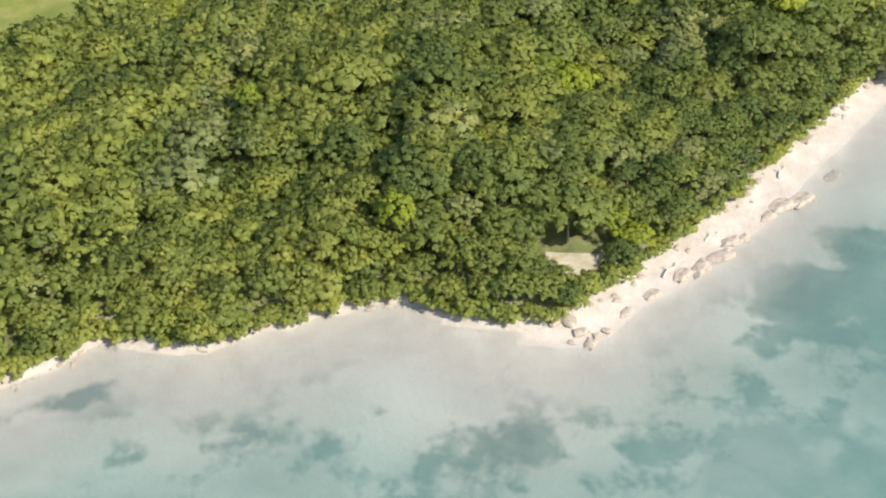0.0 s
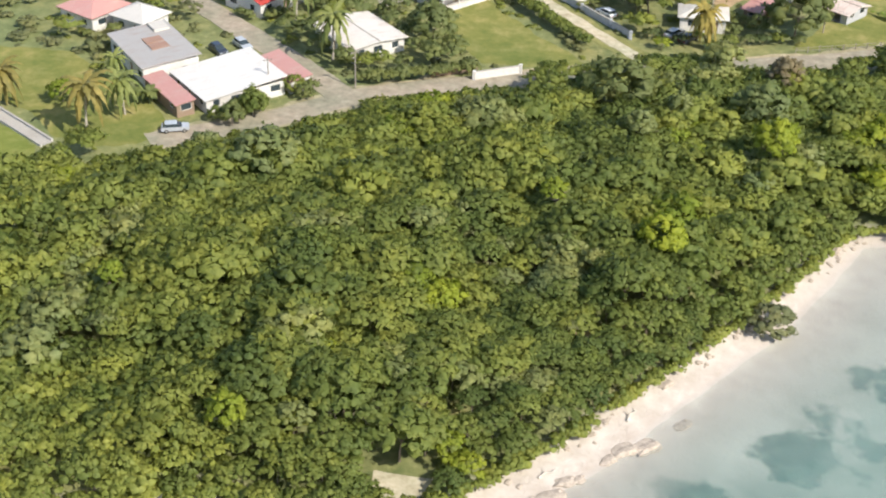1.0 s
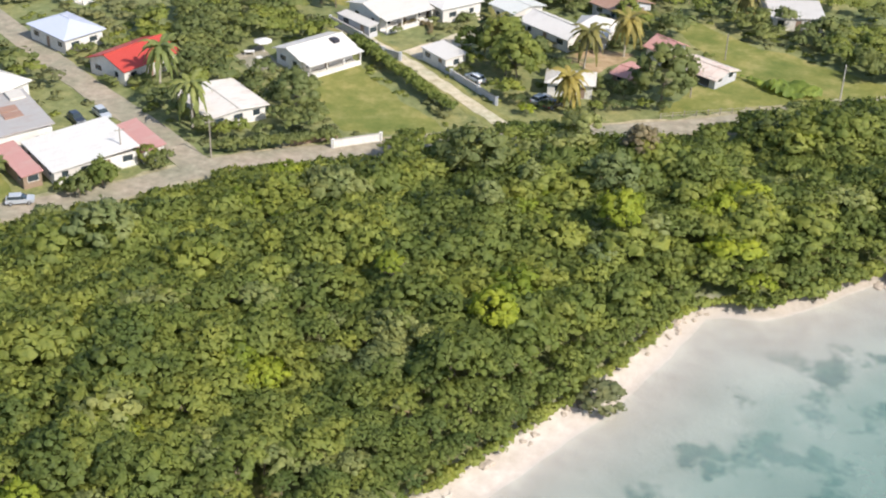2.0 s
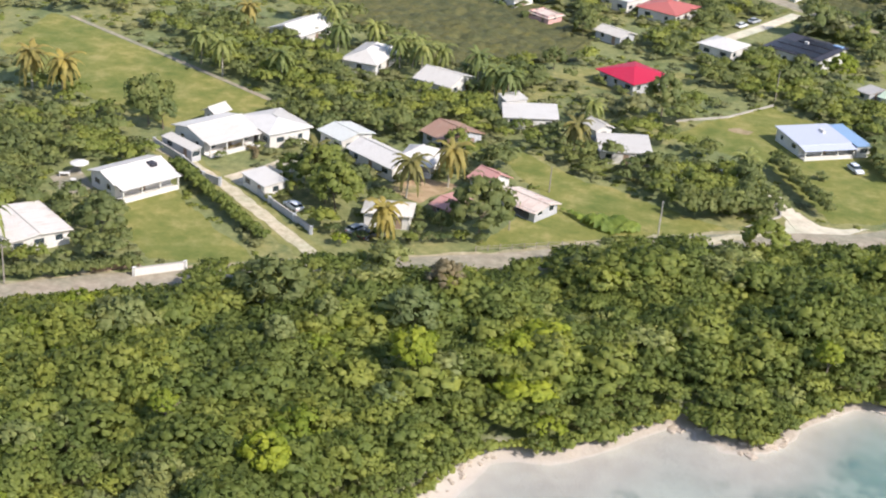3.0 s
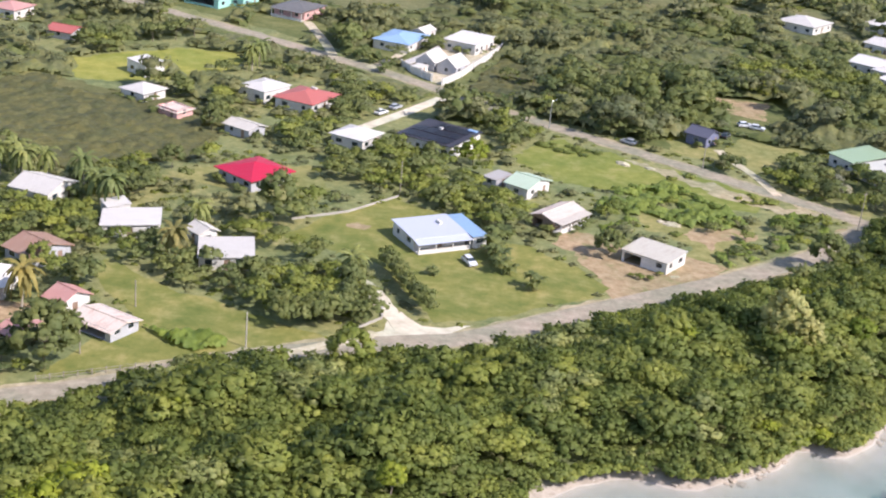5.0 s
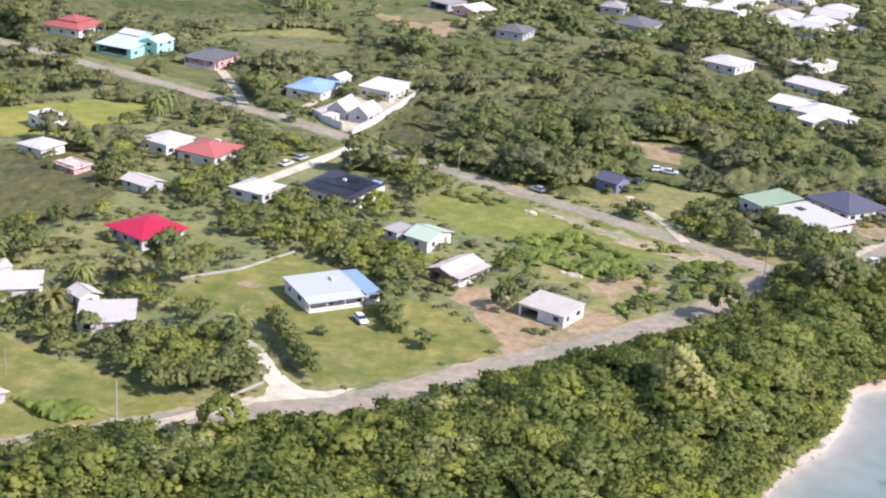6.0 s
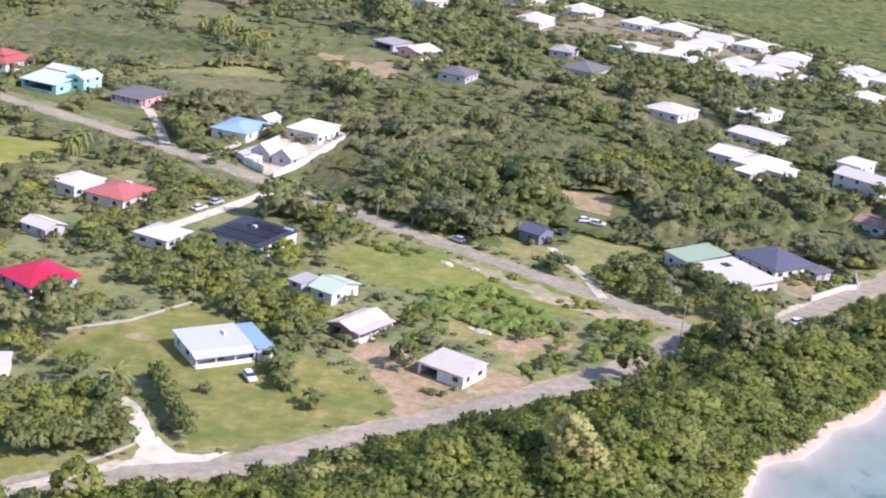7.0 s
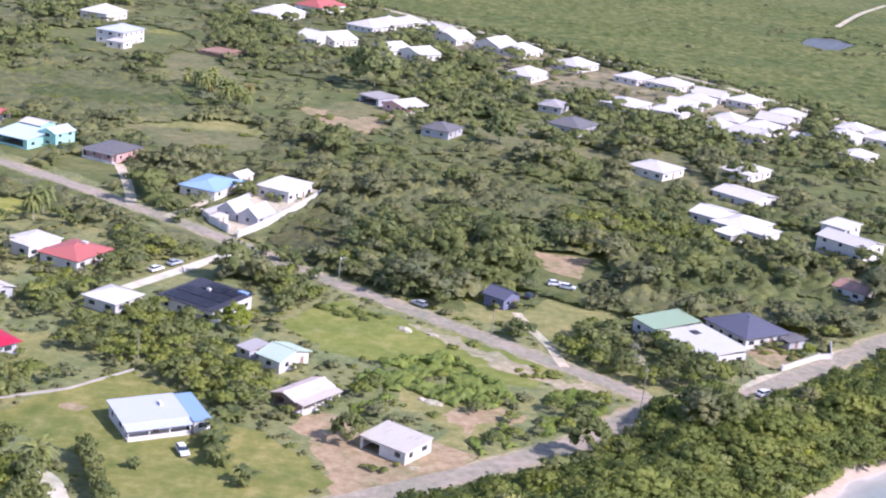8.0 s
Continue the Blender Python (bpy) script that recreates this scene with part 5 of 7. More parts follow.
for k, ((x, y), d, dr) in enumerate(zip(wood_spots, wood_d, wood_r)):
    tall = min(1.0, 0.15 + d / 15) * (0.88 + 0.7 * wave(x, y, 0.045, 3) + 0.36 * wave(x, y, 0.14, 6)) * min(1.0, 0.55 + dr / 12 if x < -139 else 0.6 + dr / 22 if -88 < x < -57 else 0.38 + dr / 24 if -40 < x < -10 else 0.9 + dr / 15 if 105 < x < 124 else 0.12 + (dr - 6) / 15)
    big = rng.uniform() < 0.16 and d > 6
    r = rng.uniform(2.2, 3.3) * (0.8 + 0.3 * tall) * (1.5 if big else 1.0)
    z = 0.55 + 3.9 * tall + rng.uniform(-0.35, 0.45) + (0.5 if big else 0)
    w = wave(x, y, 0.075, 8) + 0.4 * wave(x, y, 0.2, 9) + rng.uniform(-0.2, 0.2)
    kind = "y" if w > 0.66 else "g" if w < -0.46 else "d" if -0.34 < w < (0.3 if x > -78 else -0.08) else "a"
    item = (x, y, z, r, rng.uniform(0.7, 0.95), rng.uniform(0, 6.28), min(0.97, max(0.02, 0.42 + 0.45 * wave(x, y, 0.03, 1) + 0.3 * wave(x, y, 0.12, 1) + rng.uniform(-0.2, 0.2))))
    if k in singles:
        mat, lab = {"a": (LEAF, "green"), "y": (LEAF_Y, "yellow-green"), "g": (LEAF_G, "grey-green"), "d": (LEAF_W, "dark green")}[kind]
        tree(*item[:6], mat, NEAR, k, "dense %s coastal tree in the shoreline wood" % lab, group="shoreline wood")
    else:
        (near_lots if math.hypot(x + 92, y - 100) < 62 else lots)[kind].append(item)
# the low skirt of leaves at the shore
line = smooth_line(COAST[3:48])
seg = np.r_[0, np.cumsum(np.hypot(*np.diff(line, axis=0).T))]
skirt = []
for s in np.arange(0, seg[-1], 0.9):
    x, y = np.interp(s, seg, line[:, 0]) + rng.uniform(-0.6, 0.4), np.interp(s, seg, line[:, 1]) + rng.uniform(-0.3, 0.8)
    if wave(x, y, 0.12, 7) > -0.42:
        if x < -84:
            skirt.append((x + rng.uniform(-0.5, 0.5), y - rng.uniform(0.5, 1.3), rng.uniform(-0.3, 0.2), rng.uniform(0.9, 1.4), 0.9, rng.uniform(0, 6), 0.5 + rng.uniform(-0.25, 0.3)))
        skirt.append((x, y, rng.uniform(0.1, 0.6), rng.uniform(0.8, 1.5) * (1.5 if x > -25 else 1.0), 0.9, rng.uniform(0, 6), 0.5 + rng.uniform(-0.25, 0.3)))
gather("shore_scrub", skirt, SMALL, LEAF, "low sea-grape scrub along the beach", "scrub")
for key, mat, label in (("a", LEAF, "dense green canopy of coastal trees near the bay"), ("y", LEAF_Y, "yellow-green canopy trees near the bay"), ("g", LEAF_G, "pale grey-green canopy trees near the bay"), ("d", LEAF_W, "dark green canopy trees near the bay")):
    gather("coastal_woodland", near_lots[key], FEATHER if key == "d" else BANK, mat, label, "woodland")
gather("coastal_woodland", lots["a"], WOOD, LEAF, "dense green canopy of low coastal trees", "woodland")
gather("coastal_woodland", lots["y"], WOOD, LEAF_Y, "yellow-green trees in the coastal canopy", "woodland")
gather("coastal_woodland", lots["g"], WOOD, LEAF_G, "pale grey-green trees in the coastal canopy", "woodland")
gather("coastal_woodland", lots["d"], FEATHER, LEAF_W, "dark green trees in the coastal canopy", "woodland")


# palms
def palm_mesh(seed, mat, fronds=24, steps=8, breadth=0.12):
    """Arching fronds, each a folded blade with a toothed edge; the lowest hang down."""
    g = np.random.default_rng(seed)
    vs, fs = [], []
    for k in range(fronds):
        t = 2.4 * k + g.uniform(-0.2, 0.2)
        rise, l = 1.25 - 1.9 * (k + 0.5) / fronds + g.uniform(-0.15, 0.15), g.uniform(0.82, 1.1)
        out, side = np.array([np.cos(t), np.sin(t), 0]), np.array([-np.sin(t), np.cos(t), 0])
        i = len(vs)
        for n, s in enumerate(np.linspace(0, 1, steps)):
            c = out * l * s * (0.95 - 0.3 * s * (1 - min(rise, 0.6))) + np.array([0, 0, rise * s * l * 0.9 - 0.85 * s**2 * l])
            w = (breadth * np.sin(np.pi * min(0.97, 0.12 + 0.88 * s)) + 0.012) * (1.0 if n % 2 else 0.62)
            vs += [c - side * w - (0, 0, 0.55 * w), c, c + side * w - (0, 0, 0.55 * w)]
        for j in range(steps - 1):
            a = i + 3 * j
            fs += [(a, a + 1, a + 4, a + 3), (a + 1, a + 2, a + 5, a + 4)]
    return array_mesh("fronds", np.array(vs), np.array(fs), mat)


PALM_G = [palm_mesh(s, FROND, 26, 9, 0.12) for s in (1, 2)]
PALM_Y = [palm_mesh(s, FROND_Y, 28, 9, 0.13) for s in (3, 4)]
PALM_TRUNK = None
KEEP = [(-36, 434, 9), (-24, 446, 6), (2, 345, 4), (8, 355, 4), (-3, 337, 4), (-80, 356, 5), (-70, 355, 5), (-55, 362, 4), (-38, 446, 9), (-64, 452, 9), (-7, 416, 6), (-84, 474, 7), (19.8, 254.8, 4), (-79.6, 200, 3.5), (-65.5, 193.5, 4), (-133, 137, 4), (-136.5, 166.5, 4), (0, 355, 5), (98, 369, 5), (89, 358, 3), (61.6, 344.6, 3), (101, 387, 11), (-67, 366, 6)]


def palm(x, y, h, r, yellow=False, label="tall coconut palm with green fronds", k=0):
    global PALM_TRUNK
    if PALM_TRUNK is None:
        b = Build()
        b.tube([(0, 0, -0.03), (0.02, 0.01, 0.3), (0.05, 0.0, 0.7), (0.07, 0.0, 1.0)], (0.028, 0.022, 0.019, 0.017), 7)
        PALM_TRUNK = b.mesh("trunk", PALE_BARK)
    KEEP.append((x, y, 2.4))
    ob = thing("palm_tree", label, "palm", pose(x, y, 0, 0, 0, (x * 37 + y * 11) % 360), "coconut palms")
    t = part("trunk", PALM_TRUNK, None, ob)
    t.scale = (h, h, h)
    f = part("fronds", (PALM_Y if yellow else PALM_G)[k % 2], None, ob)
    f.location, f.scale = (0.07 * h, 0, h), (1.12 * r,) * 3
    return ob


Y_LAB = "coconut palm with yellowing fronds"
palm(-62.1, 211.5, 7, 4.2, True, Y_LAB)
palm(-55.9, 219, 7.5, 4.2, True, Y_LAB, 1)
palm(-78.2, 209.5, 8, 4.0, True, Y_LAB)
palm(-35.4, 245.2, 6, 4.0, True, Y_LAB, 1)
palm(-32.9, 261, 5.5, 3.4)
palm(-118.6, 297, 6, 4.0, True, Y_LAB)
palm(-78.5, 283, 6.5, 3.8, k=1)
palm(-86.9, 292, 6.5, 3.8)
palm(-68.5, 283, 6, 3.8, k=1)
palm(-145, 132.5, 8, 4.4, True, Y_LAB)
palm(-61.5, 191.5, 6.5, 4.0, True, Y_LAB, 1)
palm(-130.1, 180.3, 8, 4.2)
palm(-119.3, 167.9, 8, 4.2, k=1)
palm(-145.9, 239.4, 8, 4.8, True, Y_LAB)
palm(-138.4, 236.8, 8, 4.8, True, Y_LAB, 1)
palm(-149, 150, 4, 2.6, k=1)
palm(-167.2, 139.5, 6, 4.2, True, Y_LAB)
palm(-160.8, 137.7, 6, 4.2, True, Y_LAB, 1)
palm(-142.6, 140, 6, 3.8)
for k, (x, y, h) in enumerate(((-26, 585, 3.5), (-20, 578, 3), (-15, 584, 4), (-9, 572, 3), (-5, 577, 3.5), (-7, 636, 4), (-31, 590, 3.2))):
    palm(x, y, h, 3.3, k % 3 == 1, Y_LAB if k % 3 == 1 else "young palm in a rough clearing", k)
palm(-2.1, 243.5, 4.2, 4.0, label="low spreading palm beside a driveway", k=1)
for x, y, h in ((-76, 285, 5), (-73, 279, 5.5), (-94, 287, 5), (-99, 301, 5), (-55, 271, 5), (-52, 268, 5.5), (-60, 279, 5), 
                (-25.3, 579.4, 5), (-20.6, 569.5, 5), (-18.4, 577, 5), (-13.8, 567.3, 5), (-10.1, 563.4, 5), (-5.5, 551.9, 5), (-1.5, 545.1, 5), (-10.7, 551.4, 5), (-21, 588.3, 5), (-38, 390, 5), (-39, 384, 5), (-100, 262, 5.5), (-113, 262, 6), (-120, 268, 5.5)):
    palm(x, y, h + 1.6, 4.0, k=int(x) % 2)


# banana clumps
def banana(x, y, r):
    """Three short stems, each with a rosette of broad arching leaves."""
    KEEP.append((x, y, r))
    ob = thing("banana_clump", "clump of banana plants with broad green leaves", "banana plant", pose(x, y, 0, 0, 0, (x * 53) % 360), "banana clumps")
    for k in range(3):
        a, h = 2.1 * k, r * (0.55 + 0.25 * k)
        b = Build()
        b.tube([(0.3 * r * math.cos(a), 0.3 * r * math.sin(a), -0.1), (0.42 * r * math.cos(a), 0.42 * r * math.sin(a), h)], (0.14, 0.1), 6)
        part("stem", b, LEAF_STEM, ob)
        f = part("leaves", BANANA[k % 2], None, ob)
        f.location, f.scale = (0.42 * r * math.cos(a), 0.42 * r * math.sin(a), h), (r * 0.85,) * 3


def broad_leaves(seed, mat, count=11, steps=6):
    """Long entire leaves that rise from the stem and arch over."""
    g = np.random.default_rng(seed)
    vs, fs = [], []
    for k in range(count):
        t = 2 * np.pi * k / count + g.uniform(-0.25, 0.25)
        up, l = g.uniform(0.5, 1.5), g.uniform(0.8, 1.15)
        out, side = np.array([np.cos(t), np.sin(t), 0]), np.array([-np.sin(t), np.cos(t), 0])
        i = len(vs)
        for s in np.linspace(0, 1, steps):
            c = out * l * s * 0.9 + np.array([0, 0, up * s * l * 0.9 - 1.0 * s**2 * l])
            w = 0.25 * np.sin(np.pi * min(0.96, 0.06 + s)) + 0.02
            vs += [c - side * w - (0, 0, 0.3 * w), c, c + side * w - (0, 0, 0.3 * w)]
        for j in range(steps - 1):
            a = i + 3 * j
            fs += [(a, a + 1, a + 4, a + 3), (a + 1, a + 2, a + 5, a + 4)]
    return array_mesh("leaves", np.array(vs), np.array(fs), mat)


LEAF_STEM = two_scale("banana_stem", (0.20, 0.22, 0.08), 0.8, 6, 1.0)
BANANA = [broad_leaves(s, LEAF_D) for s in (8, 9)]


# single trees
def one(x, y, r, z, mat, label, j=0, st=1.0, protos=None, category="tree", name="tree"):
    KEEP.append((x, y, r * 0.8))
    if category == "tree" and z > 4.2 and protos is None:
        z, r = z + 0.9, r * 1.06
    return tree(x, y, z, r, st, x % 6.28, mat, protos or FULL, j, label, category, "", name)


one(-47.2, 200.5, 5.7, 4.3, LEAF_D, "large round dark mango tree by the road", 1)
one(-72.3, 200.5, 5.0, 4.5, LEAF, "large spreading garden tree beside the lane", 2)
one(-76.5, 207, 4.6, 4.6, LEAF, "broad garden tree beside a white carport", 3)
one(-79.5, 213, 3.8, 4.2, LEAF_D, "leafy garden tree in front of a workshop", 1)
for k, (x, y, r) in enumerate(((-50.5, 250, 2.4), (-46.5, 250.6, 2.7), (-42, 251, 2.2), (-54, 233, 2.8), (-51.5, 230, 2.4))):
    one(x, y, r, 0.8 * r, (LEAF_D, LEAF)[k % 2], "leafy bush growing against a house", k, 0.9, WOOD, "bush", "bush")
for k, (x, y, r) in enumerate(((-75, 204, 3.6), (-83, 210.5, 3.2), (-71, 210, 3.2), (-57.2, 235, 3.0), (-53.5, 199.5, 2.2))):
    one(x, y, r, 0.95 * r, (LEAF_D, LEAF)[k % 2], "dense leafy garden tree between the houses", k, 1.0)
for k, (x, y, r, mat) in enumerate(((-68.4, 188.6, 1.7, LEAF_Y), (-65.6, 191.2, 1.6, LEAF_D), (-60.6, 190.6, 1.6, LEAF_D), (-57.5, 192.4, 1.8, LEAF), (-54.6, 194.4, 1.7, LEAF_D), (-52.2, 195, 1.6, LEAF_D), (-49.6, 196.6, 1.7, LEAF), (-46.2, 197.2, 1.5, LEAF_D), (-63, 193.6, 1.5, LEAF), (-70.5, 192, 1.8, LEAF_D))):
    one(x, y, r, 0.7 * r, mat, "dense garden bush beside the coast road", k, 0.95, WOOD, "bush", "bush")
one(-105.5, 179, 4.6, 4.0, LEAF_D, "large round tree in front of a lawn", 4)
one(48.3, 265.5, 3.5, 3.1, LEAF_D, "round green tree beside a shed", 0)
one(-117, 229, 5.0, 4.6, LEAF_D, "tall dark spreading old tree", 2, 1.2)
one(-113.5, 227.5, 3.0, 4.0, LEAF_G, "thin grey-leaved tree beside a taller one", 4, 1.2)
one(-19.2, 273, 4.5, 4.3, LEAF_D, "dark round tree in front of a crimson roof", 3)
one(-41, 326, 3.2, 3.6, LEAF_D, "tall dark tree beside a grey-roofed house", 1, 1.1)
one(-45, 296, 3.3, 3.2, LEAF_D, "dark spreading tree at the edge of low scrub", 2)
for k, (x, y, r) in enumerate(((-71, 406.6, 4.2), (-65, 410.5, 4.6), (-60.5, 417, 4.2), (-79, 401.5, 3.8), (-88, 396, 3.6), (-101, 396, 3.8), (-46, 377.3, 3.0))):
    one(x, y, r, 0.85 * r, (LEAF_D, LEAF_D, LEAF_O)[k % 3], "tall dark tree at the edge of a yellow pasture", k, 1.0, WOOD)
one(-97, 423, 3.4, 1.2, LEAF_D, "low dark rounded bush on a grass plot", 1, 0.6, WOOD, "bush", "bush")
one(73.4, 223.6, 4.6, 6.6, LEAF_C, "tall tree with cream-coloured flowering crown", 1, 1.25)
one(77.2, 220.5, 2.9, 5.2, LEAF_C, "smaller cream-flowering tree beside a tall one", 3, 1.2)
one(-48, 146.5, 3.4, 6.2, LEAF_Y, "bright yellow-green tree in the wood", 2, 1.1)
one(-74.6, 124.5, 1.9, 6.0, LEAF_Y, "small bright yellow-green tree in the wood", 0, 1.0)
for k, (x, y, r, z) in enumerate(((92.5, 266.5, 4.2, 4.4), (98.5, 267.5, 2.6, 2.2), (107.5, 273, 2.8, 2.4), (115.5, 280, 4.4, 5.4), (120.5, 282, 4.6, 6.0), (126, 286, 4.0, 4.2), (133.5, 292.5, 3.4, 3.2), (142, 299.5, 3.2, 3.0), (117, 289, 3.6, 4.4))):
    one(x, y, r, z, (LEAF_D, LEAF_D, LEAF_G, LEAF_O)[k % 4], "tall leafy tree overhanging the road junction", k, 0.95)
for k, (x, y, r) in enumerate(((52, 291, 3.0), (50, 287, 2.8), (72.5, 284, 2.3), (79, 281, 2.0), (88.6, 288, 3.0), (93, 284, 3.4), (90, 279, 2.6), (95.5, 293, 2.6), (75, 269.5, 2.4), (79.5, 274, 1.9), (66, 300, 1.7))):
    one(x, y, r, 0.65 * r, (LEAF, LEAF, LEAF_D)[k % 3], "round green bush on the rough meadow", k, 0.8, WOOD, "bush", "bush")
for x, y, r in ((55.1, 254.3, 1.0), (53, 254.5, 1.2), (57.4, 257.2, 0.9), (51.5, 255.5, 0.8)):
    one(x, y, r, 0.5 * r, LEAF, "low green bush on a bare yard", int(x), 0.8, SMALL, "bush", "bush")
one(91.5, 531.6, 6.5, 5.0, LEAF_D, "large round dark tree among scrub", 2)
for k, (x, y, r) in enumerate(((97, 482, 5), (118.8, 457, 4.6), (138, 454, 4.4), (188, 494, 6), (205, 516, 6), (178, 449, 4.6), (118, 482, 5), (188, 543, 5), (139, 551, 5), (89, 684, 7), (109, 729, 7), (225, 524, 6), (235, 593, 6))):
    one(x, y, r, 0.62 * r, LEAF_D, "large dark tree among white villas", k, 0.85, WOOD)
for k, (x, y, r) in enumerate(((44, 384, 4.6), (50, 379, 4.0), (56, 375, 4.2), (40, 394, 4.4), (33, 397, 3.2))):
    one(x, y, r, 0.8 * r, (LEAF_D, LEAF_O)[k % 2], "large round tree behind the village road", k, 0.9, WOOD)
one(43.5, 616, 11.5, 8.5, LEAF_G, "huge spreading tree beside a pale house", 1)
one(21.5, 317, 3.6, 3.2, LEAF_Y, "bright green tree in front of a dark flat roof", 1)
one(27, 288, 3.6, 3.0, LEAF, "leafy garden tree behind a blue-roofed house", 2, protos=WOOD)
one(-47.7, 170, 3.2, 5.2, LEAF_B, "withered brown tree beside the road", 3)
one(-71.8, 162.2, 6.0, 4.4, LEAF_D, "very broad dark domed tree by the road", 0, 0.75)
one(-66.7, 146.8, 2.4, 5.8, LEAF_G, "small pale tree above the canopy", 4)
one(-62, 154.8, 2.0, 5.8, LEAF_G, "small pale-leaved tree in the wood", 1)
one(0.1, 203, 4.0, 4.6, LEAF, "broad round tree at the road edge", 3, 0.85)
one(-22.5, 188.5, 4.2, 2.9, LEAF_D, "broad dark domed tree overhanging the road", 2, 0.8)
one(-29, 185.5, 3.8, 2.9, LEAF_D, "dark round tree overhanging the road", 1, 0.85)
one(81.5, 231.5, 4.0, 5.6, LEAF, "tall round tree above the shore", 0, 0.95)
one(-98.5, 72.9, 2.2, 4.4, LEAF_Y, "small yellow-green tree near the bay", 1)
one(-95.6, 87, 4.2, 4.8, LEAF_G, "broad pale-crowned tree above the bay", 2, 0.8)
one(-120.5, 91.6, 1.6, 5.2, LEAF_Y, "small bright yellow tree in the wood", 3)
one(-114.2, 125.2, 5.2, 4.6, LEAF_G, "large pale grey-green tree by the road", 0, 0.8)
one(-50.5, 158, 4.4, 5.4, LEAF_G, "large grey-green tree in the coastal wood", 1, 0.85)
one(7.9, 165.3, 2.2, 4.8, LEAF_Y, "small yellow-green tree above the rocks", 4)
one(87.2, 225.6, 2.7, 5.0, LEAF_Y, "bright yellow-green tree below the road", 2)
one(-123.9, 144.8, 2.6, 2.6, LEAF, "leafy roadside tree in front of a white house", 1)
one(-153.3, 141, 2.4, 2.0, LEAF_Y, "round yellow-green bush on a lawn", 3, 0.8, category="bush", name="bush")
for k, (x, y, r) in enumerate(((120.8, 308, 3.2), (117.5, 311, 3.0), (125.2, 309, 3.0), (129.5, 313.5, 2.2), (117.2, 319, 3.2), (115.5, 326, 2.8), (122.5, 313.5, 3.2), (114.5, 307.5, 2.4), (119, 304.8, 2.2), (126.8, 311.5, 2.6), (123.2, 317, 2.2), (119.5, 322.5, 2.6))):
    one(x, y, 1.25 * r, 1.3 * r, (LEAF_D, LEAF_D, LEAF)[k % 3], "dark bushy tree in front of a long hall", k, 1.1, WOOD)
for x, y, r, mat in ((108.8, 314.7, 2.2, LEAF_P), (109.6, 324, 2.0, LEAF_P), (106.5, 330, 1.8, LEAF_G)):
    one(x, y, r, 0.95 * r, mat, "pale dusty bush beside the road junction", int(x), 1.2, WOOD, "bush", "bush")
for k, (x, y, r) in enumerate(((-121, 154.2, 2.0), (-118.7, 152.8, 1.6), (-124.3, 145.5, 2.4), (-126, 141.5, 2.2), (-128.6, 141.8, 1.6))):
    one(x, y, r, 0.85 * r, (LEAF, LEAF_D)[k % 2], "leafy roadside tree in front of a long white house", k, 1.0)
one(152.3, 334.6, 1.8, 1.7, LEAF_Y, "small bright green tree inside a walled yard", 2)
one(-60, 118.3, 3.3, 5.4, LEAF_Y, "bright yellow-green tree near the shore", 4)
one(-45.6, 112, 3.3, 0.4, LEAF_O, "low dark bush growing out of the shallow water", 3, 0.7, category="bush", name="bush")
for x, y, r in ((-101.2, 300.9, 2.4), (-97.5, 295.3, 2.5), (-94.6, 291.9, 2.3), (-101.8, 295.8, 2.4), (-82.2, 290.5, 2.5), (-75.9, 288.8, 2.4), (-74.9, 296.1, 2.2), (-62.2, 281.8, 2.6), (-57.3, 275.8, 2.6), (-60.4, 272.5, 2.4), (-5.7, 405.6, 2.5), (-1.3, 400.6, 2.4), (-9.5, 411, 2.6), (-3, 394, 2.2), (-33, 388.4, 2.4), (-28.2, 382.7, 2.4), (24.6, 261, 2.9), (25.4, 256.6, 2.7), (26.8, 252, 2.6), (31.8, 245.2, 2.4), (13, 248, 1.4), (25, 267, 2.6), (27.5, 270, 2.4), (27, 369, 2.4), (31, 362, 2.6), (36, 357, 2.4), (22, 373, 2.4), (33, 352, 2.2), (30, 370, 2.4), (-141, 144.5, 2.2), (-11, 408, 2.4), (-7, 404, 2.4)):
    banana(x, y, r)


# inland trees and bushes
def blocked(p, margin, front):
    """True where a crown would stand in a house or on a road, or so close on the seaward side of a house, KEEP spot,
    village road or field track that it would hide it from the camera.
    """
    out = np.zeros(len(p), bool)
    for fx, fy, yaw, a, w, h, _, veil in FOOT:
        q = p - (fx, fy)
        u, v = q[:, 0] * math.cos(yaw) + q[:, 1] * math.sin(yaw), -q[:, 0] * math.sin(yaw) + q[:, 1] * math.cos(yaw)
        out |= (np.abs(u) < a / 2 + margin) & (np.abs(v) < w / 2 + margin)
        out |= (np.abs(q[:, 0] - q[:, 1] * (fx - 20) / (fy - 10)) < max(a, w) * 0.52) & (q[:, 1] < 0) & (q[:, 1] > -max(a, w) / 2 - (1.0 if veil and front > 0 else front))
    for kx, ky, kr in KEEP:
        q = p - (kx, ky)
        out |= (np.abs(q[:, 0]) < kr) & (q[:, 1] < kr) & (q[:, 1] > -kr - 2)
    for line, width in WAYS:
        d, s = to_line(p, line)
        out |= (d < width / 2 + margin) | ((s > 0) & (d < width / 2 + front) & (abs(line[-1][1] - 530) < 1)) | ((s < 0) & (d < width / 2 + front) & (abs(line[-1][1] - 560) < 1))
    return out


def open_ground(p):
    out = np.zeros(len(p), bool)
    for ring in OPEN[:YARDS + 4] + OPEN[YARDS + 5:]:
        out |= inside(p, ring)
    return out


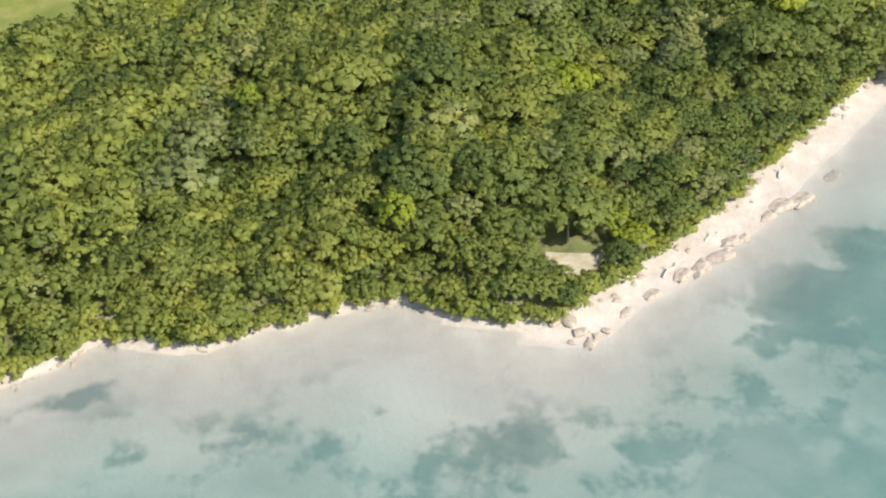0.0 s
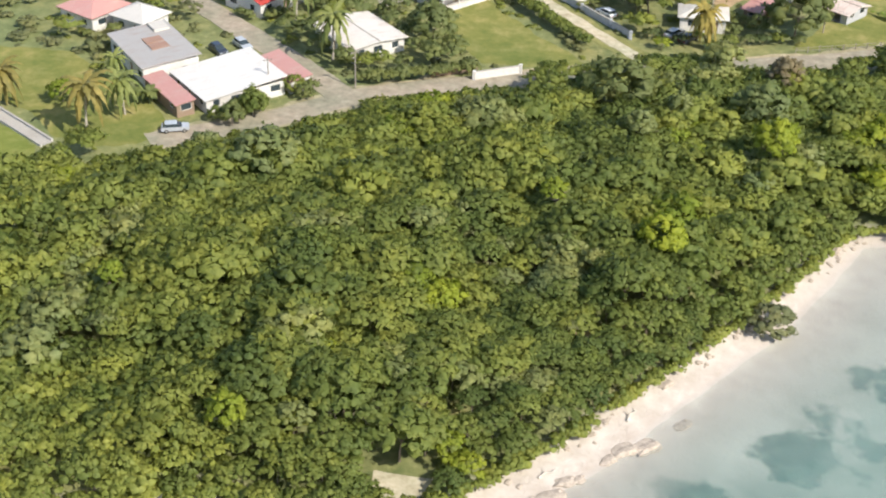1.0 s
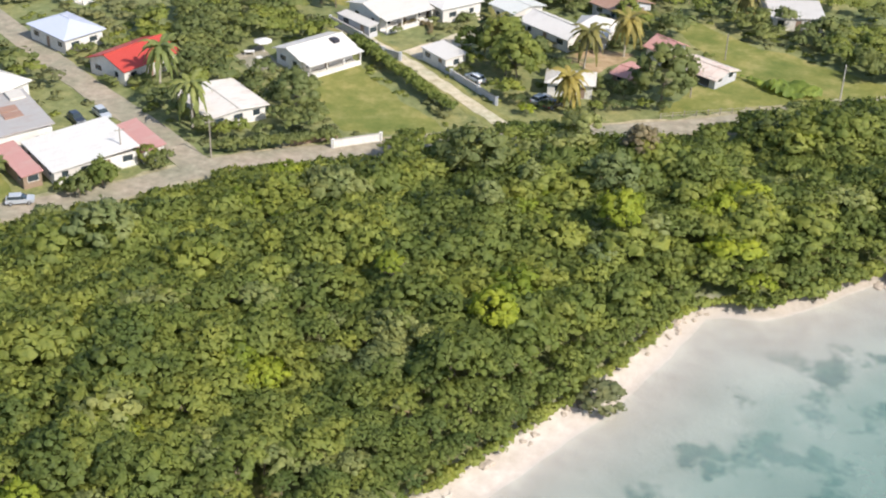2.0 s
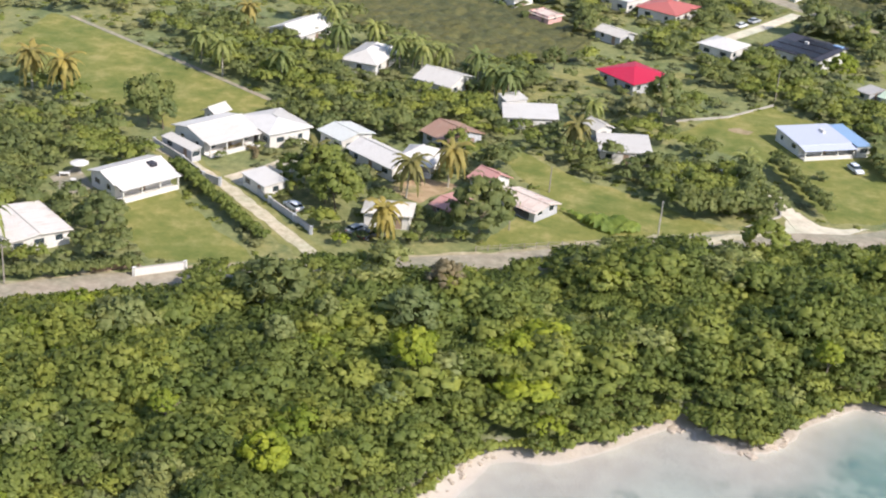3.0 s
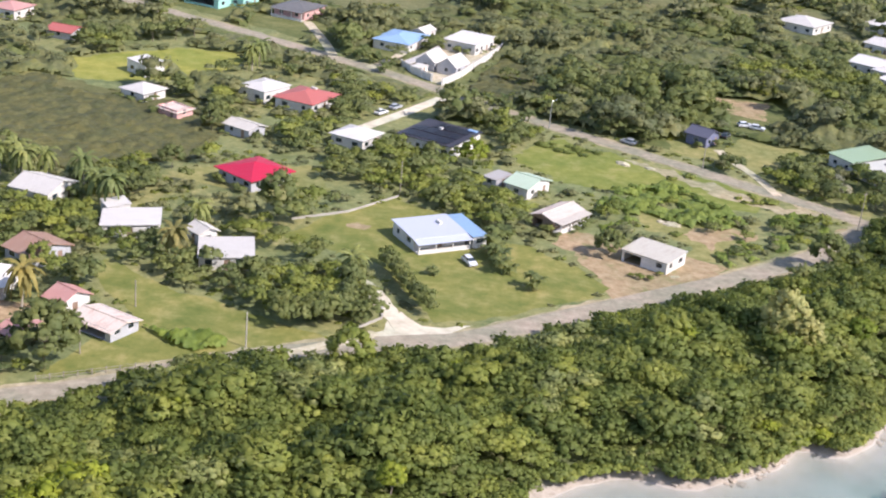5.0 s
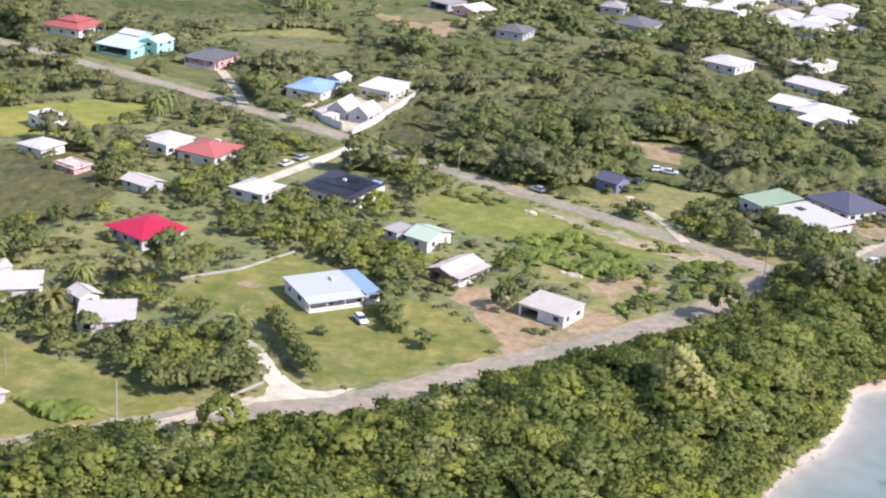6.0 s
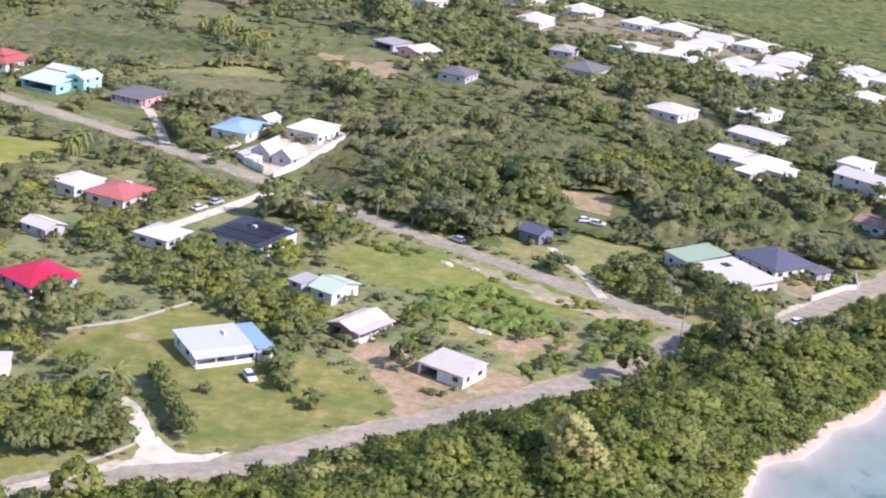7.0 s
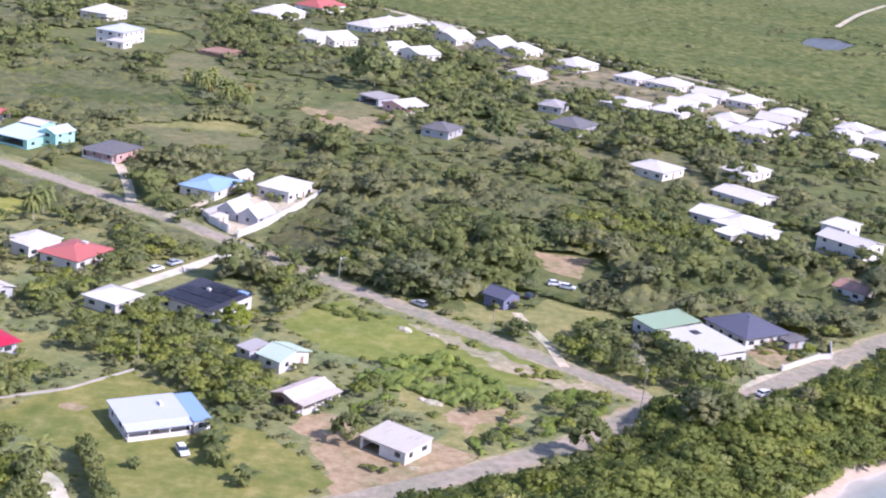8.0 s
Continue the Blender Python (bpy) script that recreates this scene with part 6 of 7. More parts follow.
def lot(p, rmin, rmax, zf, flat=0.7, big=0.0):
    """Crowns at the points p; a share of them half as large again, in tones that drift over the land."""
    out = []
    for x, y in p:
        r = rng.uniform(rmin, rmax) * (1.5 if rng.uniform() < big else 1.0)
        tone = 0.45 + 0.55 * wave(x, y, 0.025, 4) + 0.35 * wave(x, y, 0.11, 5) + rng.uniform(-0.16, 0.16)
        out.append((x, y, r * zf * rng.uniform(0.8, 1.3), r, flat * rng.uniform(0.8, 1.2), rng.uniform(0, 6.28), min(0.95, max(0.02, tone))))
    return out


def north(p, extra=5.5):
    d, s = to_line(p, SOUTH)
    return (s > 0) & (d > extra)


def in_view(p):
    """The stretch of land that is planted, cut to what the camera sees."""
    return (p[:, 0] > -190 - 0.1 * p[:, 1]) & (p[:, 0] < 175 + 0.30 * (p[:, 1] - 330)) & (p[:, 0] < 120 + 1.2 * (p[:, 1] - 290))


# thickets that close up between the gardens
THICK = [
    [(-133, 164), (-118, 160), (-98, 168), (-101, 180), (-110, 187), (-122, 186), (-133, 180)],
    [(-60, 190.5), (-45, 196.5), (-44, 200), (-52, 198), (-60, 194.5)],
    [(-131, 168), (-124, 163), (-117, 163), (-109, 158.5), (-100, 166), (-104, 172), (-112, 168), (-124, 172)],
    [(-96, 245), (-96, 263), (-80, 262), (-71, 266), (-64, 251), (-66, 237), (-73, 236), (-84, 238), (-91, 245)],
    [(-130, 287), (-126, 298), (-109, 291), (-95, 284), (-85, 268), (-90, 258), (-98, 251), (-111, 257)],
    [(-68, 262), (-54, 266), (-51, 250), (-56, 244), (-64, 251)],
    [(-52, 249), (-41, 256), (-31, 241), (-27, 240), (-30, 233), (-44, 236)],
    [(-30, 230), (-20, 242), (-1, 243), (4, 228), (3, 218), (-4, 212), (-18, 213), (-27, 223)],
    [(-47, 301), (-41, 313), (-36, 297), (-41, 286)],
    [(-12, 311), (3, 322), (13, 316), (17, 306), (5, 292), (-10, 295)],
    [(8, 292), (27, 310), (33, 296), (32, 274), (22, 272), (14, 281)],
    [(-145, 206), (-143, 220), (-125, 227), (-116, 223), (-114, 212), (-121, 208), (-124, 196), (-120, 187), (-125, 180), (-130, 183), (-140, 193)],
    [(-138, 176), (-132, 176), (-119, 168), (-114, 161), (-126, 164), (-132, 164)],
    [(-115, 165), (-107, 171), (-96, 168), (-92, 163), (-109, 156)],
    [(-116, 264), (-88, 259), (-80, 244), (-90, 236), (-100, 247)],
    [(-90, 258), (-70, 254), (-65, 239), (-77, 240)],
    [(-45, 336), (-42, 358), (-35, 334), (-39, 314)],
    [(-68, 289), (-62, 303), (-46, 288), (-47, 277), (-55, 274)],
    [(-27, 327), (-17, 340), (-12, 322), (-20, 311)],
    [(-16, 379), (6, 363), (2, 346), (-9, 342)],
    [(-92, 412), (-77, 403), (-72, 381), (-86, 386)],
    [(-68, 367), (-56, 378), (-50, 345), (-55, 333)],
    [(27, 348), (41, 369), (41, 343), (30, 325)],
    [(-73, 263), (-64, 269), (-52, 258), (-50, 247), (-62, 250)],
    [(36, 394), (53, 393), (71, 365), (68, 340), (57, 340), (45, 353), (35, 371)],
    [(82, 326), (97, 347), (106, 336), (111, 317), (111, 306), (103, 308), (89, 316)],
    [(20, 360), (36, 354), (31, 336), (22, 348)],
    [(-18, 348), (-11, 359), (-1, 347), (-7, 328)],
    [(117, 330), (132, 329), (128, 305), (114, 306)],
    [(100, 400), (140, 400), (160, 425), (140, 450), (105, 440)],
    [(-82, 208), (-76, 190), (-62, 188), (-58, 196), (-66, 212)],
]
# rank weeds and low bushes on the meadows
RANK = [[(53, 305), (67, 315), (79, 299), (82, 290), (72, 283), (59, 292)], [(87, 296), (96, 301), (100, 290), (94, 273), (84, 275)], [(70, 270), (81, 280), (82, 271), (73, 263)],
        [(47, 293), (54, 296), (55, 282), (48, 277)], [(-36, 216), (-24, 215), (-13, 208), (-17, 204), (-29, 209)], [(48, 299), (58, 302), (58, 287), (49, 280)]]
YARD_RINGS = OPEN[YARDS:]


def among(p, rings):
    out = np.zeros(len(p), bool)
    for ring in rings:
        out |= inside(p, ring)
    return out


def drift(p, s, k):
    return np.array([wave(x, y, s, k) for x, y in p])


def beside_open(p, r=1.9):
    """True within r metres of the lawns, yards and ways."""
    out = open_ground(p)
    for k in range(6):
        out |= open_ground(p + (r * math.cos(k * 1.047), r * math.sin(k * 1.047)))
    return out


def brush(name, box, cell, gap, rise, keep, kind, parts, category="scrub", rough=0.3):
    """Closed brush as one uneven sheet of rounded bush tops. rise(p) is the brush's height at the points p, keep(p) tells where it
    grows, parts are (from, to, leaves, label) by kind(p)."""
    x0, x1, y0, y1 = box
    nx, ny = int((x1 - x0) / cell), int((y1 - y0) / cell)
    gx, gy = np.meshgrid(np.arange(nx), np.arange(ny))
    p = np.stack([x0 + gx.ravel() * cell, y0 + gy.ravel() * cell], 1) + rng.uniform(-0.3, 0.3, (nx * ny, 2)) * cell
    mx, my = int((x1 - x0) / gap) + 4, int((y1 - y0) / gap) + 4
    sx = x0 + (np.arange(mx)[None, :] - 1.5 + rng.uniform(-0.45, 0.45, (my, mx))) * gap
    sy = y0 + (np.arange(my)[:, None] - 1.5 + rng.uniform(-0.45, 0.45, (my, mx))) * gap
    size, hue = rng.uniform(0.15, 1.0, (my, mx)) ** 0.8, rng.uniform(-0.3, 0.3, (my, mx))
    ci = np.clip(((p[:, 0] - x0) / gap + 2).astype(int), 1, mx - 2)
    cj = np.clip(((p[:, 1] - y0) / gap + 2).astype(int), 1, my - 2)
    top, tone = np.zeros(len(p)), np.zeros(len(p))
    for a in (-1, 0, 1):
        for b in (-1, 0, 1):
            d = np.hypot(p[:, 0] - sx[cj + a, ci + b], p[:, 1] - sy[cj + a, ci + b]) / (gap * (0.6 + 0.35 * size[cj + a, ci + b]))
            z = size[cj + a, ci + b] * np.sqrt(np.clip(1 - d * d, 0, 1))
            tone = np.where(z > top, hue[cj + a, ci + b], tone)
            top = np.maximum(top, z)
    on = keep(p)
    live = np.flatnonzero(on)
    edge = on.reshape(ny, nx).astype(float)
    for k in range(2):
        edge[1:-1, 1:-1] = (edge[1:-1, 1:-1] + edge[:-2, 1:-1] + edge[2:, 1:-1] + edge[1:-1, :-2] + edge[1:-1, 2:]) / 5
    z = (0.06 + 1.15 * top) * np.clip(1.6 * edge.ravel() - 0.6, 0, 1) * (1 + rng.uniform(-rough, rough, len(p)))
    z[live] *= rise(p[live])
    tone[live] += 0.45 + 0.5 * drift(p[live], 0.025, 4) + 0.3 * drift(p[live], 0.11, 5)
    tint = np.clip(tone, 0.02, 0.95)
    i = (np.arange(ny - 1)[:, None] * nx + np.arange(nx - 1)).ravel()
    quads = np.stack([i, i + 1, i + nx + 1, i + nx], 1)
    quads = quads[on[quads].all(1)]
    mid = p[quads].mean(1)
    sort = kind(mid)
    for lo, hi, mat, label in parts:
        q = quads[(sort >= lo) & (sort < hi)]
        used, q = np.unique(q, return_inverse=True)
        me = array_mesh(name, np.column_stack([p[used], z[used] + 0.03]), q.reshape(-1, 4), mat, tint[used])
        me.shade_smooth()
        tagged(new(name, me), label, category, kind="stuff")


for box in ((44, 112, 258, 320), (-40, -8, 200, 220)):
    brush("rank_weeds", box, 0.42, 1.9, lambda p: 1.15 + 1.0 * drift(p, 0.12, 61), lambda p: among(p, RANK) & ~blocked(p, 0.4, -30) & (drift(p, 0.22, 63) > -0.3), lambda p: np.zeros(len(p)),
          [(-1, 1, LEAF_R, "bright green rank weeds closing over a rough meadow")], "weeds")
w = jitter_grid(44, 112, 258, 320, 3.1)
w = w[among(w, RANK) & ~blocked(w, 0.6, -30)]
gather("weed_bushes", lot(w, 0.7, 1.5, 0.55, 0.7), SMALL, LEAF_R, "green bushes standing in rank weeds", "bushes")
p = jitter_grid(-215, 225, 125, 350, 3.9)
p = p[north(p) & in_view(p) & ~beside_open(p)]
clear = ~blocked(p, 1.9, 8.5)
close = among(p, THICK)
thick = drift(p, 0.035, 2) + rng.uniform(-0.25, 0.25, len(p))
trees_p = p[clear & ~close & (thick > 0.3)]
bush_p = p[~blocked(p, 0.9, -2.0) & ~close & ((thick <= 0.3) | ~clear) & (drift(p, 0.08, 17) + rng.uniform(-0.2, 0.2, len(p)) > 0.02)]
w = jitter_grid(-170, 165, 140, 352, 2.9)
w = w[north(w, 4.5) & in_view(w) & ~open_ground(w)]
w = w[~blocked(w, 0.4, -30) & (drift(w, 0.1, 31) + rng.uniform(-0.3, 0.3, len(w)) > -0.12)]
tone_w = drift(w, 0.06, 33) + rng.uniform(-0.3, 0.3, len(w))
gather("grass_tufts", lot(w[tone_w < 0.0], 0.6, 1.5, 0.1, 0.35), LOW, LEAF, "rank green grass and weeds between the gardens", "weeds")
gather("grass_tufts", lot(w[tone_w >= 0.0], 0.6, 1.4, 0.1, 0.35), LOW, LEAF_O, "olive weeds and low scrub between the gardens", "weeds")
tufts = []
for fx, fy, yaw, a, w, h, wanted, veil in FOOT:
    if wanted and fy < 480:
        for k in range(int((a + w) / 1.5)):
            u = rng.uniform(-w / 2 - a, w / 2)
            lx, ly = (a / 2 + 1.0, u) if u > -w / 2 else (a / 2 + (u + w / 2), -w / 2 - 1.0)
            if wave(fx + lx, fy + ly, 0.2, 3) > -0.15:
                tufts.append((fx + lx * math.cos(yaw) - ly * math.sin(yaw), fy + lx * math.sin(yaw) + ly * math.cos(yaw)))
tufts = np.array(tufts)
tufts = tufts[~blocked(tufts, 0.5, -30)]
q = jitter_grid(-150, 165, 155, 455, 2.9)
q = q[among(q, THICK) & north(q, 4.5)]
q = q[~blocked(q, 1.5, 7.0) & ~beside_open(q, 1.5)]
mix_q = drift(q, 0.06, 19) + rng.uniform(-0.25, 0.25, len(q))
gather("thicket", lot(q[mix_q < 0.08], 1.7, 3.0, 0.95, 0.85), MID, LEAF_D, "dense dark green thickets between the gardens", "thicket")
gather("thicket", lot(q[mix_q >= 0.08], 1.6, 2.8, 0.9, 0.85), MID, LEAF, "dense green thickets between the gardens", "thicket")
half = rng.uniform(0, 1, len(trees_p)) + 0.6 * drift(trees_p, 0.05, 12)
gather("inland_trees", lot(trees_p[half < 0.4], 1.9, 3.3, 0.9, 0.8, 0.25), MID, LEAF_D, "dark green garden trees and thickets", "trees")
gather("inland_trees", lot(trees_p[(half >= 0.4) & (half < 0.85)], 1.8, 3.1, 0.85, 0.8, 0.2), MID, LEAF, "green garden trees and thickets", "trees")
gather("inland_trees", lot(trees_p[half >= 0.85], 1.6, 2.8, 0.85, 0.8, 0.1), MID, LEAF_O, "olive garden trees and bushes", "trees")
gather("inland_bushes", lot(bush_p, 1.1, 2.5, 0.28, 0.5), SMALL, LEAF_O, "low olive bushes among the gardens", "bushes")
gather("garden_shrubs", lot(tufts, 0.8, 1.5, 0.75, 0.9), SMALL, LEAF_D, "dark green shrubs planted against house walls", "shrubs")

# the wooded land behind the village: closed low canopy, taller groves, open scrub
SMOOTH = [[(-104, 560), (-84, 592), (-32, 566), (-16, 528), (-27, 512), (-62, 522), (-92, 520)]]
GLADE = [[(-37, 592), (-14, 640), (40, 612), (46, 540), (22, 514), (-6, 512), (-22, 540)], [(60, 440), (92, 470), (100, 440), (84, 415), (62, 418)], [(70, 480), (118, 505), (120, 485), (90, 468)]]


def canopy_level(p):
    return drift(p, 0.022, 2) + 0.5 * drift(p, 0.07, 9) + 0.12 * (p[:, 0] > 20) * (p[:, 1] < 470) - 0.45 * among(p, GLADE[:1]) - 0.22 * among(p, GLADE[1:]) - 2.0 * among(p, SMOOTH)


def canopy_kind(p):
    return drift(p, 0.03, 21) + 0.4 * drift(p, 0.12, 22) - 0.25 * (p[:, 0] > 50) * (p[:, 1] < 490)


def brush_rise(p):
    return np.where(among(p, SMOOTH), 1.0, np.clip(1.9 + 2.2 * canopy_level(p), 0.8, 3.0)) * np.where(blocked(p, 0.5, 9.0), 0.4, 1.0)


def brush_keep(p):
    out = in_view(p)
    for rule in (lambda q: ~inside(q, VILLAS) & ~inside(q, OPEN[FIELD]), lambda q: ~open_ground(q), lambda q: ~blocked(q, 0.9, -30), lambda q: (canopy_level(q) + 0.5 * drift(q, 0.16, 41) > -0.42) | among(q, SMOOTH)):
        out[out] = rule(p[out])
    return out


KINDS = [(-9, -0.22, LEAF_D, "low closed dark green brush behind the village"),
         (-0.22, 0.1, LEAF_O, "low closed green brush behind the village"),
         (0.1, 9, LEAF_F, "low closed olive brush behind the village")]
brush("brush", (-190, 250, 350, 600), 0.85, 3.6, brush_rise, brush_keep, canopy_kind, KINDS)
brush("brush", (-280, 340, 600.85, 880), 1.7, 4.8, brush_rise, brush_keep, canopy_kind, KINDS)
p = jitter_grid(-190, 250, 350, 545, 4.3)
p = p[in_view(p) & ~open_ground(p)]
p = p[~blocked(p, 1.6, -2)]
# no crowns where they would hide houses or roads from the camera
hides_view = blocked(p, 1.6, 10.5)
grove = canopy_level(p) + rng.uniform(-0.12, 0.12, len(p)) - 9.0 * hides_view
kind = canopy_kind(p) + rng.uniform(-0.25, 0.25, len(p))
pick = rng.uniform(0, 1, len(p))
tall, low = (grove > 0.34) & (pick < 0.75), (grove > -0.2) & (grove <= 0.34) & (pick < 0.4)
gather("hinterland_trees", lot(p[tall & (kind < -0.08)], 2.8, 4.6, 0.95, 0.85, 0.3), MID, LEAF_D, "dark groves behind the village road", "trees")
gather("hinterland_trees", lot(p[tall & (kind >= -0.08)], 2.7, 4.5, 0.9, 0.8, 0.25), MID, LEAF_O, "olive-green groves behind the village road", "trees")
gather("hinterland_bushes", lot(p[low & (kind < -0.3)], 2.2, 3.4, 0.75, 0.7, 0.15), MID, LEAF_D, "dark green bushes rising from the brush behind the village", "bushes")
gather("hinterland_bushes", lot(p[low & (kind >= -0.3) & (kind < 0.05)], 2.1, 3.3, 0.72, 0.68, 0.15), MID, LEAF_O, "green bushes rising from the brush behind the village", "bushes")
gather("hinterland_bushes", lot(p[low & (kind >= 0.05)], 2.0, 3.2, 0.7, 0.65, 0.1), MID, LEAF_F, "olive bushes rising from the brush behind the village", "bushes")
gather("hinterland_scrub", lot(p[(grove <= -0.2) & (grove > -1.2) & (pick < 0.35)], 1.4, 2.6, 0.3, 0.5), SMALL, LEAF_F, "low spreading scrub on open land", "scrub")
p = jitter_grid(-280, 340, 545, 880, 5.4)
p = p[in_view(p) & ~inside(p, OPEN[FIELD])]
p = p[~blocked(p, 1.5, -2) & ~open_ground(p)]
# the same camera clearance for the distant houses
hides_view = blocked(p, 1.5, 6.5)
grove = canopy_level(p) + 0.3 * (p[:, 0] > 60) + rng.uniform(-0.15, 0.15, len(p)) - 9.0 * hides_view
pick = rng.uniform(0, 1, len(p))
gather("distant_trees", lot(p[(grove > 0.22) & ((pick < 0.45) | ~inside(p, VILLAS))], 2.4, 4.0, 0.85, 0.8, 0.15), FAR, LEAF_D, "dark green trees among distant houses", "trees")
gather("distant_canopy", lot(p[(grove > -0.05) & (grove <= 0.22) & (pick < np.where(inside(p, VILLAS), 0.25, 0.5))], 2.2, 3.6, 0.7, 0.7), FAR, LEAF_O, "olive canopy among distant houses", "woodland")
gather("distant_scrub", lot(p[(grove <= -0.05) & (grove > -1.2) & (pick < 0.25)], 1.6, 3.0, 0.35, 0.5), FAR, LEAF_F, "olive scrub on open land", "scrub")
p = jitter_grid(-115, 50, 286, 575, 2.6)
p = p[among(p, [OPEN[SCRUB_AT], OPEN[YARDS + 5]])]
p = p[rng.uniform(0, 1, len(p)) < 0.12]
brush("low_scrub", (-114, 46, 286, 430), 0.6, 2.6, lambda p: 0.85 + 0.5 * drift(p, 0.05, 71), lambda p: among(p, [OPEN[SCRUB_AT], OPEN[YARDS + 5]]) & ~blocked(p, 0.5, -30), lambda p: np.zeros(len(p)),
      [(-1, 1, LEAF_S, "low dull olive scrub closing over open land")])
gather("low_scrub", lot(p, 1.0, 2.4, 0.08, 0.2), LOW, LEAF_O, "low dark scrub covering open land", "scrub")
p = jitter_grid(-140, 200, 245, 620, 3.2)
p = p[among(p, [OPEN[3], OPEN[10]] + YARD_RINGS)]
p = p[(drift(p, 0.07, 14) + rng.uniform(-0.08, 0.08, len(p)) > 0.3) & ~blocked(p, 0.6, -2)]
gather("meadow_weeds", lot(p, 1.1, 2.4, 0.12, 0.32), SMALL, LEAF, "green weeds and bushes on open plots", "weeds")


# hedges
def hedge(points, r, h, mat, label, step=0.62):
    line = smooth_line(points)
    seg = np.r_[0, np.cumsum(np.hypot(*np.diff(line, axis=0).T))]
    items = []
    for s in np.arange(0, seg[-1], r * step):
        x, y = np.interp(s, seg, line[:, 0]), np.interp(s, seg, line[:, 1])
        q = r * rng.uniform(0.8, 1.25)
        items.append((x + rng.uniform(-0.3, 0.3), y + rng.uniform(-0.3, 0.3), h * rng.uniform(0.45, 0.65), q, h / r * 0.75, rng.uniform(0, 6), rng.uniform(0, 0.6)))
    vs, fs, ts, ns, k = [], [], [], [], 0
    for j, (x, y, z, q, st, turn, tone) in enumerate(items):
        v, f, m = MID[j % len(MID)]
        vs.append(np.stack([x + q * v[:, 0], y + q * v[:, 1], z + q * st * v[:, 2]], 1))
        fs.append(f + k)
        ts.append(np.full(len(v), tone))
        ns.append(m)
        k += len(v)
    return tagged(new("hedge", array_mesh("hedge", np.vstack(vs), np.vstack(fs), mat, np.concatenate(ts), np.vstack(ns))), label, "hedge")


hedge([(4, 251), (6.5, 245), (9.5, 237), (12.5, 229)], 1.9, 3.4, LEAF_D, "tall dark hedge along a driveway")
hedge([(-104.6, 210), (-96.6, 201.5), (-88.6, 193), (-80.6, 185.4)], 1.45, 2.2, LEAF, "bushy hedge along an unpaved lane")
hedge([(-98.7, 219.5), (-98.2, 223), (-96.5, 224.2), (-92.8, 222.4), (-92.3, 218.6)], 0.5, 0.8, LEAF_B, "low clipped brown hedge round a front garden")
hedge([(-112, 160.5), (-108, 162.5), (-100, 167), (-95.5, 170)], 1.5, 2.2, LEAF_D, "dark clipped hedge along the roadside")
hedge([(-12, 219.5), (-4, 223), (-1, 231), (-2, 240)], 2.4, 4.5, LEAF_D, "thicket edge beside a driveway")

# the edge of the cane field and the pond's bank
edge = smooth_line([(14, 905), (69, 848), (142, 778), (209, 726), (266, 634), (325, 560)])
seg = np.r_[0, np.cumsum(np.hypot(*np.diff(edge, axis=0).T))]
rows = []
for s in np.arange(0, seg[-1], 4.0):
    x, y = np.interp(s, seg, edge[:, 0]), np.interp(s, seg, edge[:, 1])
    if rng.uniform() < 0.75:
        rows.append((x + 6 + rng.uniform(-1.5, 1.5), y + 6 + rng.uniform(-1.5, 1.5)))
for k in range(34):
    a = rng.uniform(0, 6.28)
    rows.append((335 + 34 * math.cos(a) + rng.uniform(-5, 5), 943 + 58 * math.sin(a) + rng.uniform(-6, 6)))
gather("field_edge_bushes", lot(np.array(rows), 1.4, 3.0, 0.5), FAR, LEAF_O, "bushes along a field edge and round a pond", "bushes")
brush("cane", (10, 560, 560, 1180), 2.2, 5.0, lambda p: 0.9 + 0.8 * drift(p, 0.015, 51), lambda p: inside(p, OPEN[FIELD]) & ~inside(p, OPEN[FIELD + 1]) & ~blocked(p, 1.0, -30), lambda p: np.zeros(len(p)),
      [(-1, 1, CANE, "standing green cane in a broad field")], "cane", 0.6)
cane = jitter_grid(0, 620, 600, 1250, 60)
cane = cane[inside(cane, OPEN[FIELD]) & ~inside(cane, OPEN[FIELD + 1])]
gather("cane_tufts", lot(cane, 1.4, 3.0, 0.3), FAR, LEAF_O, "scattered bushes and tufts in the cane field", "cane")


# ---- poles, cars, walls, rocks ----
def pole(x, y, h, arm=True, lamp=False, lean=(0, 0), mat=None, label="weathered utility pole with a cross arm"):
    ob = thing("street_lamp" if lamp else "utility_pole", label, "street lamp" if lamp else "pole", pose(x, y, 0, lean[0], lean[1], 40), "roadside poles")
    b = Build()
    b.tube([(0, 0, -0.3), (0, 0, h)], (0.13, 0.09), 8)
    part("post", b, mat or WOOD_POLE, ob)
    if arm:
        c = Build()
        c.box(-0.7, -0.05, h - 0.5, 0.7, 0.05, h - 0.38)
        part("cross_arm", c, WOOD_POLE, ob)
        for u in (-0.6, 0.0, 0.6):
            i = Build()
            i.tube([(u, 0, h - 0.38), (u, 0, h - 0.22)], (0.05, 0.03), 6)
            part("insulator", i, PLASTIC, ob)
    if lamp:
        c = Build()
        c.tube([(0, 0, h - 0.05), (0.6, 0, h + 0.25), (1.2, 0, h + 0.3)], (0.05, 0.04, 0.04), 6)
        part("lamp_arm", c, METAL, ob)
        d = Build()
        d.box(1.1, -0.12, h + 0.2, 1.7, 0.12, h + 0.32)
        part("lamp_head", d, METAL, ob)


pole(-17.2, 211, 6.4, False, mat=CONCRETE, label="pale concrete utility pole at the roadside")
pole(-112.5, 158.8, 6.5)
pole(-124.7, 153.2, 6)
pole(-37.7, 223.1, 5, False)
pole(5.3, 292.3, 7.5, False)
pole(106.5, 293.3, 9, lean=(0, 2))
pole(131.7, 312.7, 8)
pole(42, 353, 7, False, True, mat=METAL, label="grey steel street lamp on a curved arm")
